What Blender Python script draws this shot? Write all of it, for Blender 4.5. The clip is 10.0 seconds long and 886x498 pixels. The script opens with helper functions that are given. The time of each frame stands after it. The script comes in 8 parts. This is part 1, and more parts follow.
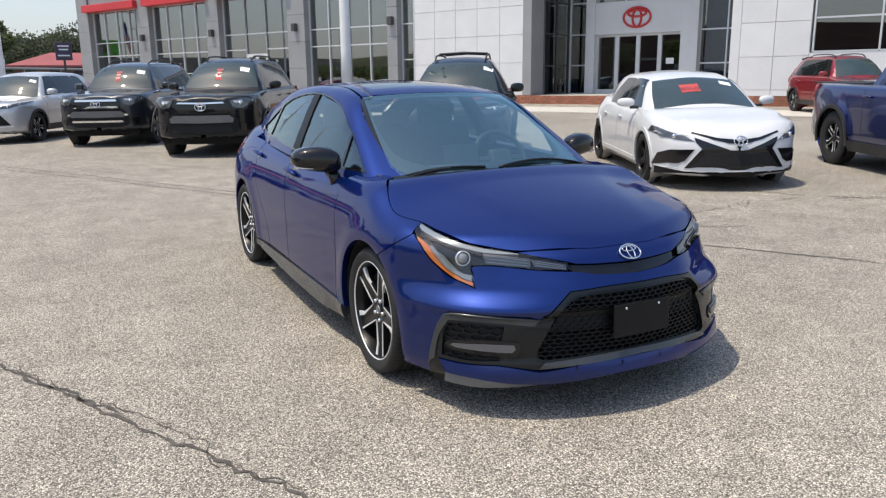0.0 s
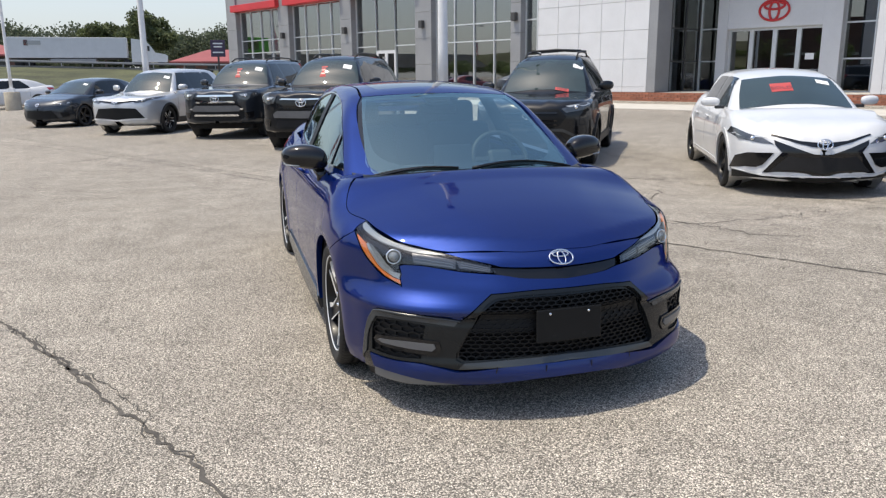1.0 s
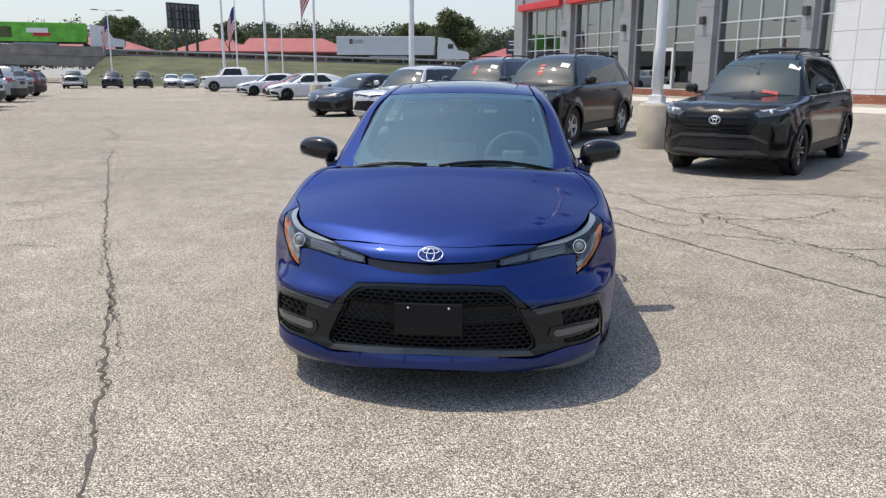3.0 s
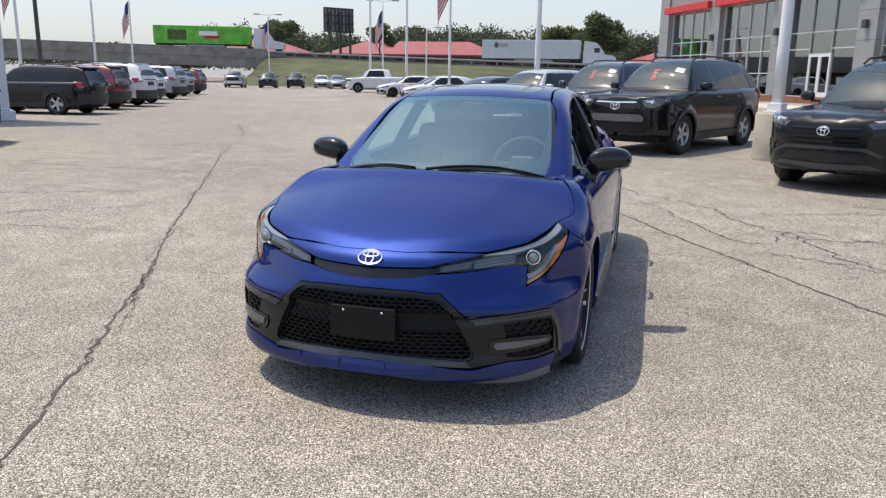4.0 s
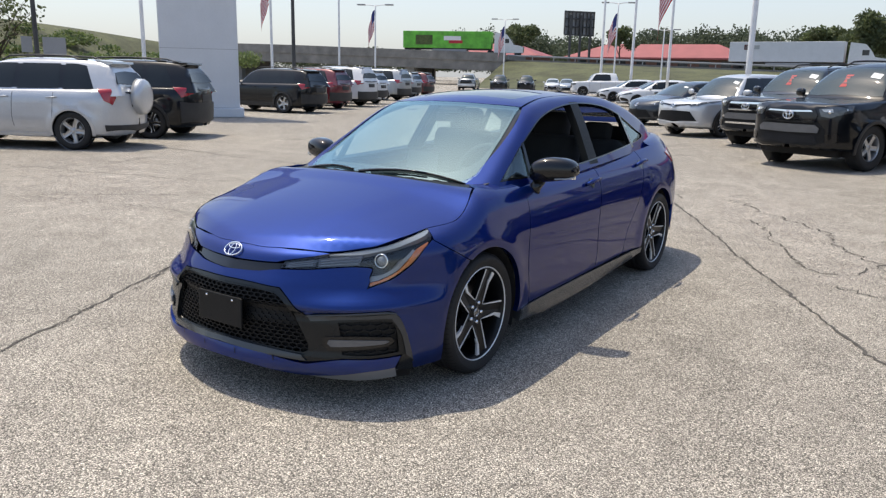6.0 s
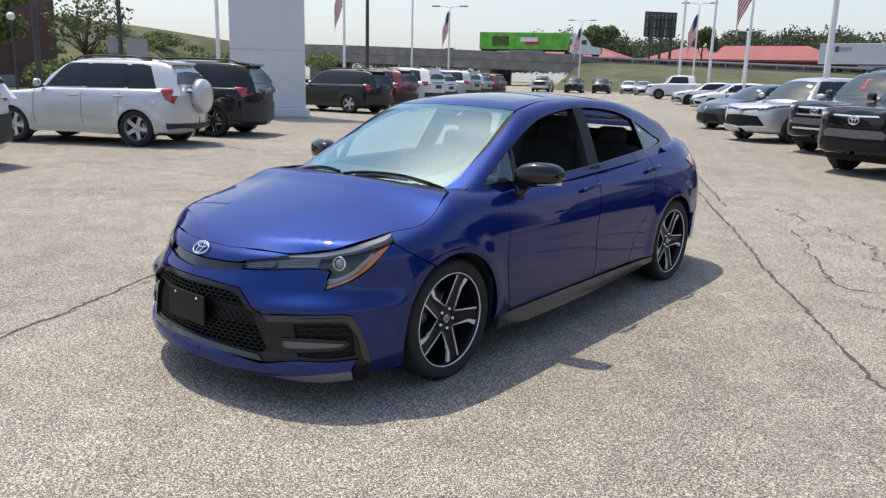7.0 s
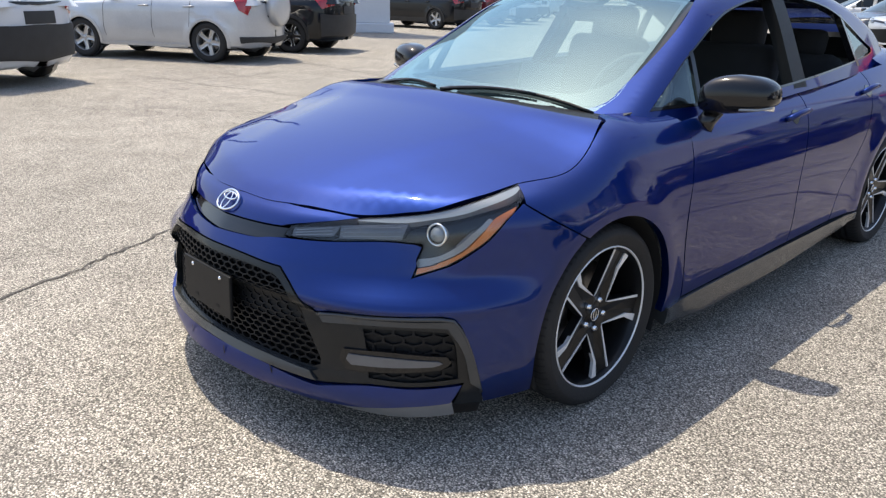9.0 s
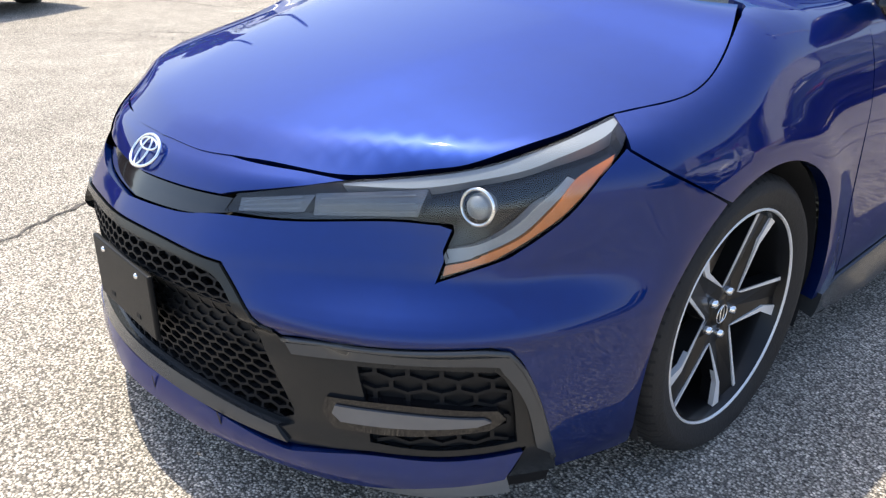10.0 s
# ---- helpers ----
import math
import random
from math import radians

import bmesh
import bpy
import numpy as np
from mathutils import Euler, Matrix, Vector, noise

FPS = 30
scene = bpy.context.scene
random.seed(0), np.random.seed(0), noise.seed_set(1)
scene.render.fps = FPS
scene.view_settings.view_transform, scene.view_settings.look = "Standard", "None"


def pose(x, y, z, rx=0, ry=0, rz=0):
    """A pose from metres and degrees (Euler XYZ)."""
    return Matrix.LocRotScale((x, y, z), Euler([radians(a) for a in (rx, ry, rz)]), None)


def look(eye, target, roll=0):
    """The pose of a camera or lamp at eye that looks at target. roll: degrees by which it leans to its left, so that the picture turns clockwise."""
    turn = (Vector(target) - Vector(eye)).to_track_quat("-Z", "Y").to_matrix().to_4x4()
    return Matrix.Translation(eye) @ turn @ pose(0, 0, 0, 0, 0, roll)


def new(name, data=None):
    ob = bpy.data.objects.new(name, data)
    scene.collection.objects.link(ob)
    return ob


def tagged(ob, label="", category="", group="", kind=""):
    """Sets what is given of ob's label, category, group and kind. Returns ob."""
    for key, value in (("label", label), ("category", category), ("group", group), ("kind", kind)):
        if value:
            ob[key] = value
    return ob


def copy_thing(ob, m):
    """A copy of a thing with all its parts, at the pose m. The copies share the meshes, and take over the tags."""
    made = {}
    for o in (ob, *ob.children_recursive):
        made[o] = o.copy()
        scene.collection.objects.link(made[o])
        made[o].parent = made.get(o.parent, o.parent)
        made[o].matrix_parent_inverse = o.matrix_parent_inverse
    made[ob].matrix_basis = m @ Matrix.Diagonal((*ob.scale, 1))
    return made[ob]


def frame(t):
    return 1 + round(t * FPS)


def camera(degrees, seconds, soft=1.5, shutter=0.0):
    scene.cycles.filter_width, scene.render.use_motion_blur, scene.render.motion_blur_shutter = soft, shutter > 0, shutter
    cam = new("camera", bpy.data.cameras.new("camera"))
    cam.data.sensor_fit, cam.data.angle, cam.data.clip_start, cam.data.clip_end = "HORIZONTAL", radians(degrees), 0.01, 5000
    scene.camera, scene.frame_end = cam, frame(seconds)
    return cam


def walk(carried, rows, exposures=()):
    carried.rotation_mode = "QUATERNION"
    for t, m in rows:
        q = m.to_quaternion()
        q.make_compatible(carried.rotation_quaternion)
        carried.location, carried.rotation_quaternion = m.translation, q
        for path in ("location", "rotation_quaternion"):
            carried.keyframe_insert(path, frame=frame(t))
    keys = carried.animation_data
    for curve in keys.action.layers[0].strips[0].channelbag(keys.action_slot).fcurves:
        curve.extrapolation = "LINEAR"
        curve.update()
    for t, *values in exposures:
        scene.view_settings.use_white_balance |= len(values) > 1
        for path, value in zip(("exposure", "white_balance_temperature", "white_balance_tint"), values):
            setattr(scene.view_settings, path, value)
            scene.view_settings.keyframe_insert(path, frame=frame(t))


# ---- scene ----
cam = camera(60.8, 10.0, soft=1.3)
PATH = [
    (0, (-2.152, -3.347, 1.422), (-1.277, -1.603, 0.984), -0.6),
    (0.5, (-1.772, -3.59, 1.433), (-1.052, -1.777, 0.99), -0.6),
    (1, (-1.374, -3.739, 1.447), (-0.824, -1.868, 1.001), -0.5),
    (1.5, (-0.958, -3.966, 1.466), (-0.587, -2.052, 1.018), -0.3),
    (2, (-0.53, -4.06, 1.462), (-0.342, -2.121, 1.012), -0.2),
    (2.5, (-0.089, -4.104, 1.467), (-0.09, -2.155, 1.017), -0.0),
    (3, (0.367, -4.077, 1.459), (0.177, -2.138, 1.009), 0.2),
    (4.5, (1.612, -3.7, 1.463), (0.897, -1.885, 1.02), 1.2),
    (5, (2.02, -3.559, 1.473), (1.158, -1.81, 1.029), 1.3),
    (5.5, (2.416, -3.384, 1.489), (1.423, -1.707, 1.041), 1.2),
    (7, (3.17, -2.82, 1.526), (1.913, -1.33, 1.077), 1.5),
    (7.5, (3.111, -2.715, 1.514), (1.804, -1.275, 1.049), 1.6),
    (8, (2.793, -2.515, 1.483), (1.448, -1.122, 0.983), 1.7),
    (8.5, (2.479, -2.247, 1.401), (1.114, -0.898, 0.838), 1.6),
    (9, (2.15, -1.97, 1.331), (0.781, -0.664, 0.684), 1.3),
    (9.5, (1.812, -1.686, 1.228), (0.436, -0.432, 0.498), 0.3),
    (10, (1.5, -1.384, 1.132), (0.129, -0.188, 0.301), -0.9),
]
walk(cam, [(t, look(eye, aim, roll)) for t, eye, aim, roll in PATH], exposures=[(0, 0.05), (7.5, 0.08), (8.5, 0.16), (9.2, 0.45), (10, 0.82)])

# world and sun: a hazy bright midday
SUN_TO = Vector((-0.39, 0.03, 1.0)).normalized()
world = bpy.data.worlds.new("sky")
scene.world = world
world.use_nodes = True
wn, wl = world.node_tree.nodes, world.node_tree.links
wn.clear()
sky = wn.new("ShaderNodeTexSky")
sky.sky_type, sky.sun_disc = "NISHITA", False
sky.sun_elevation = math.asin(SUN_TO.z)
sky.sun_rotation = math.atan2(SUN_TO.x, SUN_TO.y)
sky.air_density, sky.dust_density, sky.ozone_density = 1.0, 2.0, 1.0
haze = wn.new("ShaderNodeMixRGB")
haze.blend_type = "MIX"
where = wn.new("ShaderNodeTexCoord")
height = wn.new("ShaderNodeSeparateXYZ")
thick = wn.new("ShaderNodeMapRange")
thick.inputs[1].default_value, thick.inputs[2].default_value = 0.02, 0.45
thick.inputs[3].default_value, thick.inputs[4].default_value = 0.60, 0.0
thick.interpolation_type = "SMOOTHSTEP"
wl.new(where.outputs["Generated"], height.inputs[0])
wl.new(height.outputs[2], thick.inputs[0])
wl.new(thick.outputs[0], haze.inputs[0])
haze.inputs[2].default_value = (3.0, 3.16, 3.4, 1)
bg = wn.new("ShaderNodeBackground")
bg.inputs[1].default_value = 0.215
wo = wn.new("ShaderNodeOutputWorld")
wl.new(sky.outputs[0], haze.inputs[1])
wl.new(haze.outputs[0], bg.inputs[0])
wl.new(bg.outputs[0], wo.inputs[0])
sun_data = bpy.data.lights.new("sun", "SUN")
sun_data.energy, sun_data.angle, sun_data.color = 4.1, radians(0.6), (1.0, 0.905, 0.73)
sun = new("sun", sun_data)
sun.matrix_world = look(SUN_TO * 60, (0, 0, 0))
scene.view_settings.exposure = 0.0


# ---------------------------------------------------------------- materials
def mat(name, color, rough=0.5, metal=0.0, vary=0.0, scale=8.0, bump=0.0, bump_scale=60.0, coat=0.0, spec=0.5, fine=0.0, coat_rough=0.03, random_tint=0.0):
    """A principled material with broad and fine variation of its colour and a fine relief."""
    m = bpy.data.materials.new(name)
    m.use_nodes = True
    nt = m.node_tree
    b = nt.nodes["Principled BSDF"]
    b.inputs["Roughness"].default_value = rough
    b.inputs["Metallic"].default_value = metal
    b.inputs["Coat Weight"].default_value = coat
    b.inputs["Coat Roughness"].default_value = coat_rough
    b.inputs["Specular IOR Level"].default_value = spec
    c = (*color, 1)
    b.inputs["Base Color"].default_value = c
    if vary or fine or bump or random_tint:
        tc = nt.nodes.new("ShaderNodeTexCoord")
        last = None
        if vary:
            n1 = nt.nodes.new("ShaderNodeTexNoise")
            n1.inputs["Scale"].default_value, n1.inputs["Detail"].default_value = scale, 6
            nt.links.new(tc.outputs["Object"], n1.inputs["Vector"])
            r = nt.nodes.new("ShaderNodeMapRange")
            r.inputs[1].default_value, r.inputs[2].default_value = 0.3, 0.7
            r.inputs[3].default_value, r.inputs[4].default_value = 1 - vary, 1 + vary
            nt.links.new(n1.outputs[0], r.inputs[0])
            last = r.outputs[0]
        if fine:
            n2 = nt.nodes.new("ShaderNodeTexNoise")
            n2.inputs["Scale"].default_value, n2.inputs["Detail"].default_value = scale * 14, 3
            nt.links.new(tc.outputs["Object"], n2.inputs["Vector"])
            r2 = nt.nodes.new("ShaderNodeMapRange")
            r2.inputs[1].default_value, r2.inputs[2].default_value = 0.3, 0.7
            r2.inputs[3].default_value, r2.inputs[4].default_value = 1 - fine, 1 + fine
            nt.links.new(n2.outputs[0], r2.inputs[0])
            if last:
                mu = nt.nodes.new("ShaderNodeMath")
                mu.operation = "MULTIPLY"
                nt.links.new(last, mu.inputs[0])
                nt.links.new(r2.outputs[0], mu.inputs[1])
                last = mu.outputs[0]
            else:
                last = r2.outputs[0]
        if random_tint:
            oi = nt.nodes.new("ShaderNodeObjectInfo")
            r3 = nt.nodes.new("ShaderNodeMapRange")
            r3.inputs[3].default_value, r3.inputs[4].default_value = 1 - random_tint, 1 + random_tint
            nt.links.new(oi.outputs["Random"], r3.inputs[0])
            if last:
                mu = nt.nodes.new("ShaderNodeMath")
                mu.operation = "MULTIPLY"
                nt.links.new(last, mu.inputs[0])
                nt.links.new(r3.outputs[0], mu.inputs[1])
                last = mu.outputs[0]
            else:
                last = r3.outputs[0]
        if last:
            vm = nt.nodes.new("ShaderNodeVectorMath")
            vm.operation = "SCALE"
            vm.inputs[0].default_value = color
            nt.links.new(last, vm.inputs["Scale"])
            nt.links.new(vm.outputs[0], b.inputs["Base Color"])
        if bump:
            n3 = nt.nodes.new("ShaderNodeTexNoise")
            n3.inputs["Scale"].default_value, n3.inputs["Detail"].default_value = bump_scale, 4
            nt.links.new(tc.outputs["Object"], n3.inputs["Vector"])
            bp = nt.nodes.new("ShaderNodeBump")
            bp.inputs["Strength"].default_value, bp.inputs["Distance"].default_value = bump, 0.01
            nt.links.new(n3.outputs[0], bp.inputs["Height"])
            nt.links.new(bp.outputs[0], b.inputs["Normal"])
    return m


def paint(name, color, metal=0.0, rough=0.35, coat=1.0, spec=0.5, tint=None):
    """Car paint: a flaked base under a clear coat, with a little dust."""
    m = mat(name, color, rough, metal, vary=0.05, scale=3, fine=0.03 if metal else 0.01, coat=coat, spec=spec, coat_rough=0.035)
    if tint:
        m.node_tree.nodes["Principled BSDF"].inputs["Specular Tint"].default_value = (*tint, 1)
    return m


def glass(name, tint, gloss=0.05, rough=0.0, sheen=(1, 1, 1)):
    """A pane: tinted passage with a gloss that grows towards grazing views, alike from both sides."""
    m = bpy.data.materials.new(name)
    m.use_nodes = True
    nt = m.node_tree
    nt.nodes.clear()
    out = nt.nodes.new("ShaderNodeOutputMaterial")
    mix = nt.nodes.new("ShaderNodeMixShader")
    tr = nt.nodes.new("ShaderNodeBsdfTransparent")
    gl = nt.nodes.new("ShaderNodeBsdfGlossy")
    lw = nt.nodes.new("ShaderNodeLayerWeight")
    pw = nt.nodes.new("ShaderNodeMath")
    mr = nt.nodes.new("ShaderNodeMapRange")
    lw.inputs[0].default_value = 0.5
    pw.operation = "POWER"
    pw.inputs[1].default_value = 4.5
    mr.inputs[3].default_value, mr.inputs[4].default_value = gloss, 1.0
    tr.inputs[0].default_value = (*tint, 1)
    gl.inputs["Roughness"].default_value = rough
    gl.inputs["Color"].default_value = (*sheen, 1)
    nt.links.new(lw.outputs["Facing"], pw.inputs[0])
    nt.links.new(pw.outputs[0], mr.inputs[0])
    nt.links.new(mr.outputs[0], mix.inputs[0])
    nt.links.new(tr.outputs[0], mix.inputs[1])
    nt.links.new(gl.outputs[0], mix.inputs[2])
    nt.links.new(mix.outputs[0], out.inputs[0])
    return m


def translucent(m, share):
    """Lets part of the light through, as leaves do."""
    nt = m.node_tree
    b, out = nt.nodes["Principled BSDF"], nt.nodes["Material Output"]
    tl, mix = nt.nodes.new("ShaderNodeBsdfTranslucent"), nt.nodes.new("ShaderNodeMixShader")
    mix.inputs[0].default_value = share
    nt.links.new(b.inputs["Base Color"].links[0].from_socket, tl.inputs[0])
    nt.links.new(b.outputs[0], mix.inputs[1])
    nt.links.new(tl.outputs[0], mix.inputs[2])
    nt.links.new(mix.outputs[0], out.inputs[0])
    return m


def asphalt_material():
    """Old pale asphalt: cream and grey stones in a dark binder, broad stains, worn relief."""
    m = bpy.data.materials.new("asphalt")
    m.use_nodes = True
    nt = m.node_tree
    b = nt.nodes["Principled BSDF"]
    b.inputs["Roughness"].default_value = 0.92
    b.inputs["Specular IOR Level"].default_value = 0.25
    tc = nt.nodes.new("ShaderNodeTexCoord")

    def nz(scale, detail, lo, hi, a, z, rough=0.55):
        n = nt.nodes.new("ShaderNodeTexNoise")
        n.inputs["Scale"].default_value, n.inputs["Detail"].default_value = scale, detail
        n.inputs["Roughness"].default_value = rough
        r = nt.nodes.new("ShaderNodeMapRange")
        r.inputs[1].default_value, r.inputs[2].default_value = lo, hi
        r.inputs[3].default_value, r.inputs[4].default_value = a, z
        nt.links.new(tc.outputs["Object"], n.inputs["Vector"])
        nt.links.new(n.outputs[0], r.inputs[0])
        return r.outputs[0]

    vo = nt.nodes.new("ShaderNodeTexVoronoi")
    vo.inputs["Scale"].default_value = 150
    nt.links.new(tc.outputs["Object"], vo.inputs["Vector"])
    stone = nt.nodes.new("ShaderNodeMapRange")
    stone.inputs[1].default_value, stone.inputs[2].default_value = 0.30, 0.72
    stone.inputs[3].default_value, stone.inputs[4].default_value = 1.0, 0.0
    nt.links.new(vo.outputs["Distance"], stone.inputs[0])
    hsv = nt.nodes.new("ShaderNodeSeparateColor")
    nt.links.new(vo.outputs["Color"], hsv.inputs[0])
    ramp = nt.nodes.new("ShaderNodeValToRGB")
    el = ramp.color_ramp.elements
    el[0].position, el[0].color = 0.0, (0.17, 0.154, 0.13, 1)
    el[1].position, el[1].color = 1.0, (0.84, 0.77, 0.66, 1)
    e = ramp.color_ramp.elements.new(0.3)
    e.color = (0.45, 0.41, 0.355, 1)
    e = ramp.color_ramp.elements.new(0.7)
    e.color = (0.60, 0.545, 0.47, 1)
    nt.links.new(hsv.outputs[0], ramp.inputs[0])
    grit = nz(230, 3, 0.36, 0.50, 0.65, 1.0, 0.6)
    both_ways = nt.nodes.new("ShaderNodeMath")
    both_ways.operation = "MULTIPLY"
    nt.links.new(stone.outputs[0], both_ways.inputs[0])
    nt.links.new(grit, both_ways.inputs[1])
    mix = nt.nodes.new("ShaderNodeMixRGB")
    mix.inputs[1].default_value = (0.115, 0.106, 0.093, 1)
    nt.links.new(both_ways.outputs[0], mix.inputs[0])
    nt.links.new(ramp.outputs[0], mix.inputs[2])
    pits = nz(190, 2, 0.37, 0.47, 0.38, 1.06, 0.5)
    broad = nz(0.22, 5, 0.3, 0.7, 0.88, 1.17)
    mid = nz(2.4, 9, 0.3, 0.7, 0.80, 1.18, 0.68)
    clump = nz(55, 4, 0.36, 0.64, 0.80, 1.24, 0.65)
    mu = nt.nodes.new("ShaderNodeMath")
    mu.operation = "MULTIPLY"
    nt.links.new(broad, mu.inputs[0])
    nt.links.new(mid, mu.inputs[1])
    mu2 = nt.nodes.new("ShaderNodeMath")
    mu2.operation = "MULTIPLY"
    nt.links.new(mu.outputs[0], mu2.inputs[0])
    nt.links.new(pits, mu2.inputs[1])
    vm = nt.nodes.new("ShaderNodeVectorMath")
    vm.operation = "SCALE"
    nt.links.new(mix.outputs[0], vm.inputs[0])
    mu3 = nt.nodes.new("ShaderNodeMath")
    mu3.operation = "MULTIPLY"
    nt.links.new(mu2.outputs[0], mu3.inputs[0])
    nt.links.new(clump, mu3.inputs[1])
    nt.links.new(mu3.outputs[0], vm.inputs["Scale"])
    nt.links.new(vm.outputs[0], b.inputs["Base Color"])
    bp = nt.nodes.new("ShaderNodeBump")
    bp.inputs["Strength"].default_value, bp.inputs["Distance"].default_value = 0.55, 0.006
    nt.links.new(stone.outputs[0], bp.inputs["Height"])
    nt.links.new(bp.outputs[0], b.inputs["Normal"])
    return m


ASPHALT = asphalt_material()
BLUE = paint("blue_paint", (0.0030, 0.0200, 0.136), 0.90, 0.47, coat=0.85, tint=(0.14, 0.27, 0.70))
BLACK_PAINT = paint("black_paint", (0.0035, 0.0045, 0.0065), coat=0.75, spec=0.1)
DEEP_RED_PAINT = paint("deep_red_paint", (0.11, 0.006, 0.014), 0.3)
DARK_PAINT = paint("charcoal_paint", (0.020, 0.025, 0.033), 0.5, spec=0.2)
WHITE_PAINT = paint("white_paint", (0.60, 0.61, 0.625))
SILVER_PAINT = paint("silver_paint", (0.50, 0.51, 0.525), 0.4)
RED_PAINT = paint("red_paint", (0.19, 0.004, 0.010), 0.2)
GREY_PAINT = paint("grey_paint", (0.30, 0.32, 0.34), 0.5)
MAROON_PAINT = paint("maroon_paint", (0.10, 0.02, 0.025), 0.3)
NAVY_PAINT = paint("navy_paint", (0.006, 0.020, 0.13), 0.85, 0.3)
BLACK_PLASTIC = mat("black_plastic", (0.008, 0.0085, 0.0095), 0.45, spec=0.2, vary=0.15, scale=6, bump=0.12, bump_scale=400)
GREY_PLASTIC = mat("dark_grey_satin_plastic", (0.008, 0.0098, 0.0115), 0.24, spec=0.2, vary=0.12, scale=5, coat=0.3, coat_rough=0.12)
GLOSS_BLACK = mat("gloss_black", (0.006, 0.006, 0.007), 0.12, coat=0.6, spec=0.2, vary=0.1, scale=4)
TRIM_GREY = mat("light_grey_trim", (0.13, 0.135, 0.145), 0.28, 0.4, vary=0.1, scale=9)
SATIN_GREY = mat("satin_grey_plastic", (0.034, 0.038, 0.042), 0.24, 0.1, vary=0.1, scale=7, coat=0.3, coat_rough=0.1)
SPLITTER = mat("pale_grey_plastic", (0.13, 0.138, 0.148), 0.35, vary=0.1, scale=7, coat=0.3)
# near-black: the shade of recesses, gaps and undersides is put into this colour
CAVITY_SHADE = mat("cavity_shade_black", (0.008, 0.008, 0.009), 0.85, vary=0.2)
RUBBER = mat("rubber", (0.010, 0.010, 0.0105), 0.72, vary=0.25, scale=9, bump=0.2, bump_scale=160)
ALLOY = mat("machined_alloy", (0.72, 0.73, 0.74), 0.36, 0.3, vary=0.06, scale=20)
RIM_DARK = mat("dark_wheel_paint", (0.006, 0.0063, 0.007), 0.35, 0.0, spec=0.2, vary=0.12, scale=9, coat=0.2)
RIM_SILVER = mat("silver_wheel_paint", (0.45, 0.46, 0.47), 0.32, 0.8, vary=0.1, scale=9)
CHROME = mat("chrome", (0.82, 0.83, 0.84), 0.07, 1.0, vary=0.04)
STEEL = mat("brake_steel", (0.30, 0.29, 0.28), 0.35, 1.0, vary=0.25, scale=30)
AMBER = mat("amber_lens", (0.58, 0.16, 0.03), 0.12, coat=0.8, vary=0.1, scale=40)
RED_LENS = mat("red_lens", (0.35, 0.012, 0.02), 0.12, coat=1.0, vary=0.12, scale=30)
DRL = mat("milky_light_guide", (0.22, 0.24, 0.26), 0.16, coat=0.6, vary=0.06)
REFLECTOR = mat("lamp_reflector", (0.12, 0.12, 0.125), 0.25, 0.7, vary=0.1, scale=30)
LAMP_BEZEL = mat("lamp_bezel", (0.010, 0.0105, 0.0115), 0.22, 0.2, vary=0.1)
FABRIC = mat("dark_seat_fabric", (0.014, 0.014, 0.015), 0.9, vary=0.2, scale=10, bump=0.3, bump_scale=500)
INTERIOR = mat("interior_plastic", (0.030, 0.032, 0.034), 0.55, vary=0.05, scale=6)
WINDSCREEN = glass("windscreen_glass", (0.80, 0.94, 0.91), 0.27, sheen=(0.72, 0.97, 0.95))
SIDE_GLASS = glass("side_glass", (0.80, 0.90, 0.87), 0.12, sheen=(0.82, 0.96, 1.0))
PRIVACY = glass("privacy_glass", (0.03, 0.036, 0.036), 0.08)
CLEAR = glass("lamp_lens_glass", (0.90, 0.92, 0.93), 0.045)


# ---------------------------------------------------------------- mesh helpers
def mesh_of(name, verts, faces, material, smooth=True, normals=None):
    me = bpy.data.meshes.new(name)
    me.from_pydata([tuple(v) for v in verts], [], [tuple(f) for f in faces])
    me.materials.append(material)
    me.polygons.foreach_set("use_smooth", [smooth] * len(me.polygons))
    me.update()
    if normals is not None and len(normals) == len(me.vertices):
        nf = np.empty(len(me.polygons) * 3)
        me.polygons.foreach_get("normal", nf)
        nv = np.array(normals, float)
        first = np.array([f[0] for f in faces])
        if np.einsum("ij,ij->i", nf.reshape(-1, 3), nv[first]).sum() < 0:
            me.flip_normals()
        me.normals_split_custom_set_from_vertices([tuple(n) for n in normals])
    return me


def put(name, me, parent=None, label="", m=None):
    """Links a mesh as one object, under a thing where parent is given."""
    ob = new(name, me)
    if parent is not None:
        ob.parent = parent
    if m is not None:
        ob.matrix_basis = m
    if label:
        ob["label"] = label
    return ob


def part(name, bm, material, parent, label="", m=None, smooth=False):
    me = bpy.data.meshes.new(name)
    bm.to_mesh(me)
    bm.free()
    me.materials.append(material)
    me.polygons.foreach_set("use_smooth", [smooth] * len(me.polygons))
    return put(name, me, parent, label, m)


def thing(name, label, category, m=None, group="", kind=""):
    ob = new(name)
    ob.empty_display_size = 0.2
    if m is not None:
        ob.matrix_basis = m
    return tagged(ob, label, category, group, kind)


def box_bm(sx, sy, sz, bevel=0.0, at=(0, 0, 0), segments=2, bm=None):
    """A box sized sx, sy, sz centred on at, with bevelled edges."""
    b = bmesh.new()
    bmesh.ops.create_cube(b, size=1)
    bmesh.ops.scale(b, vec=(sx, sy, sz), verts=b.verts)
    if bevel:
        bmesh.ops.bevel(b, geom=b.edges[:], offset=bevel, segments=segments, profile=0.5, affect="EDGES")
    bmesh.ops.translate(b, vec=at, verts=b.verts)
    if bm is None:
        return b
    join_bm(bm, b)
    return bm


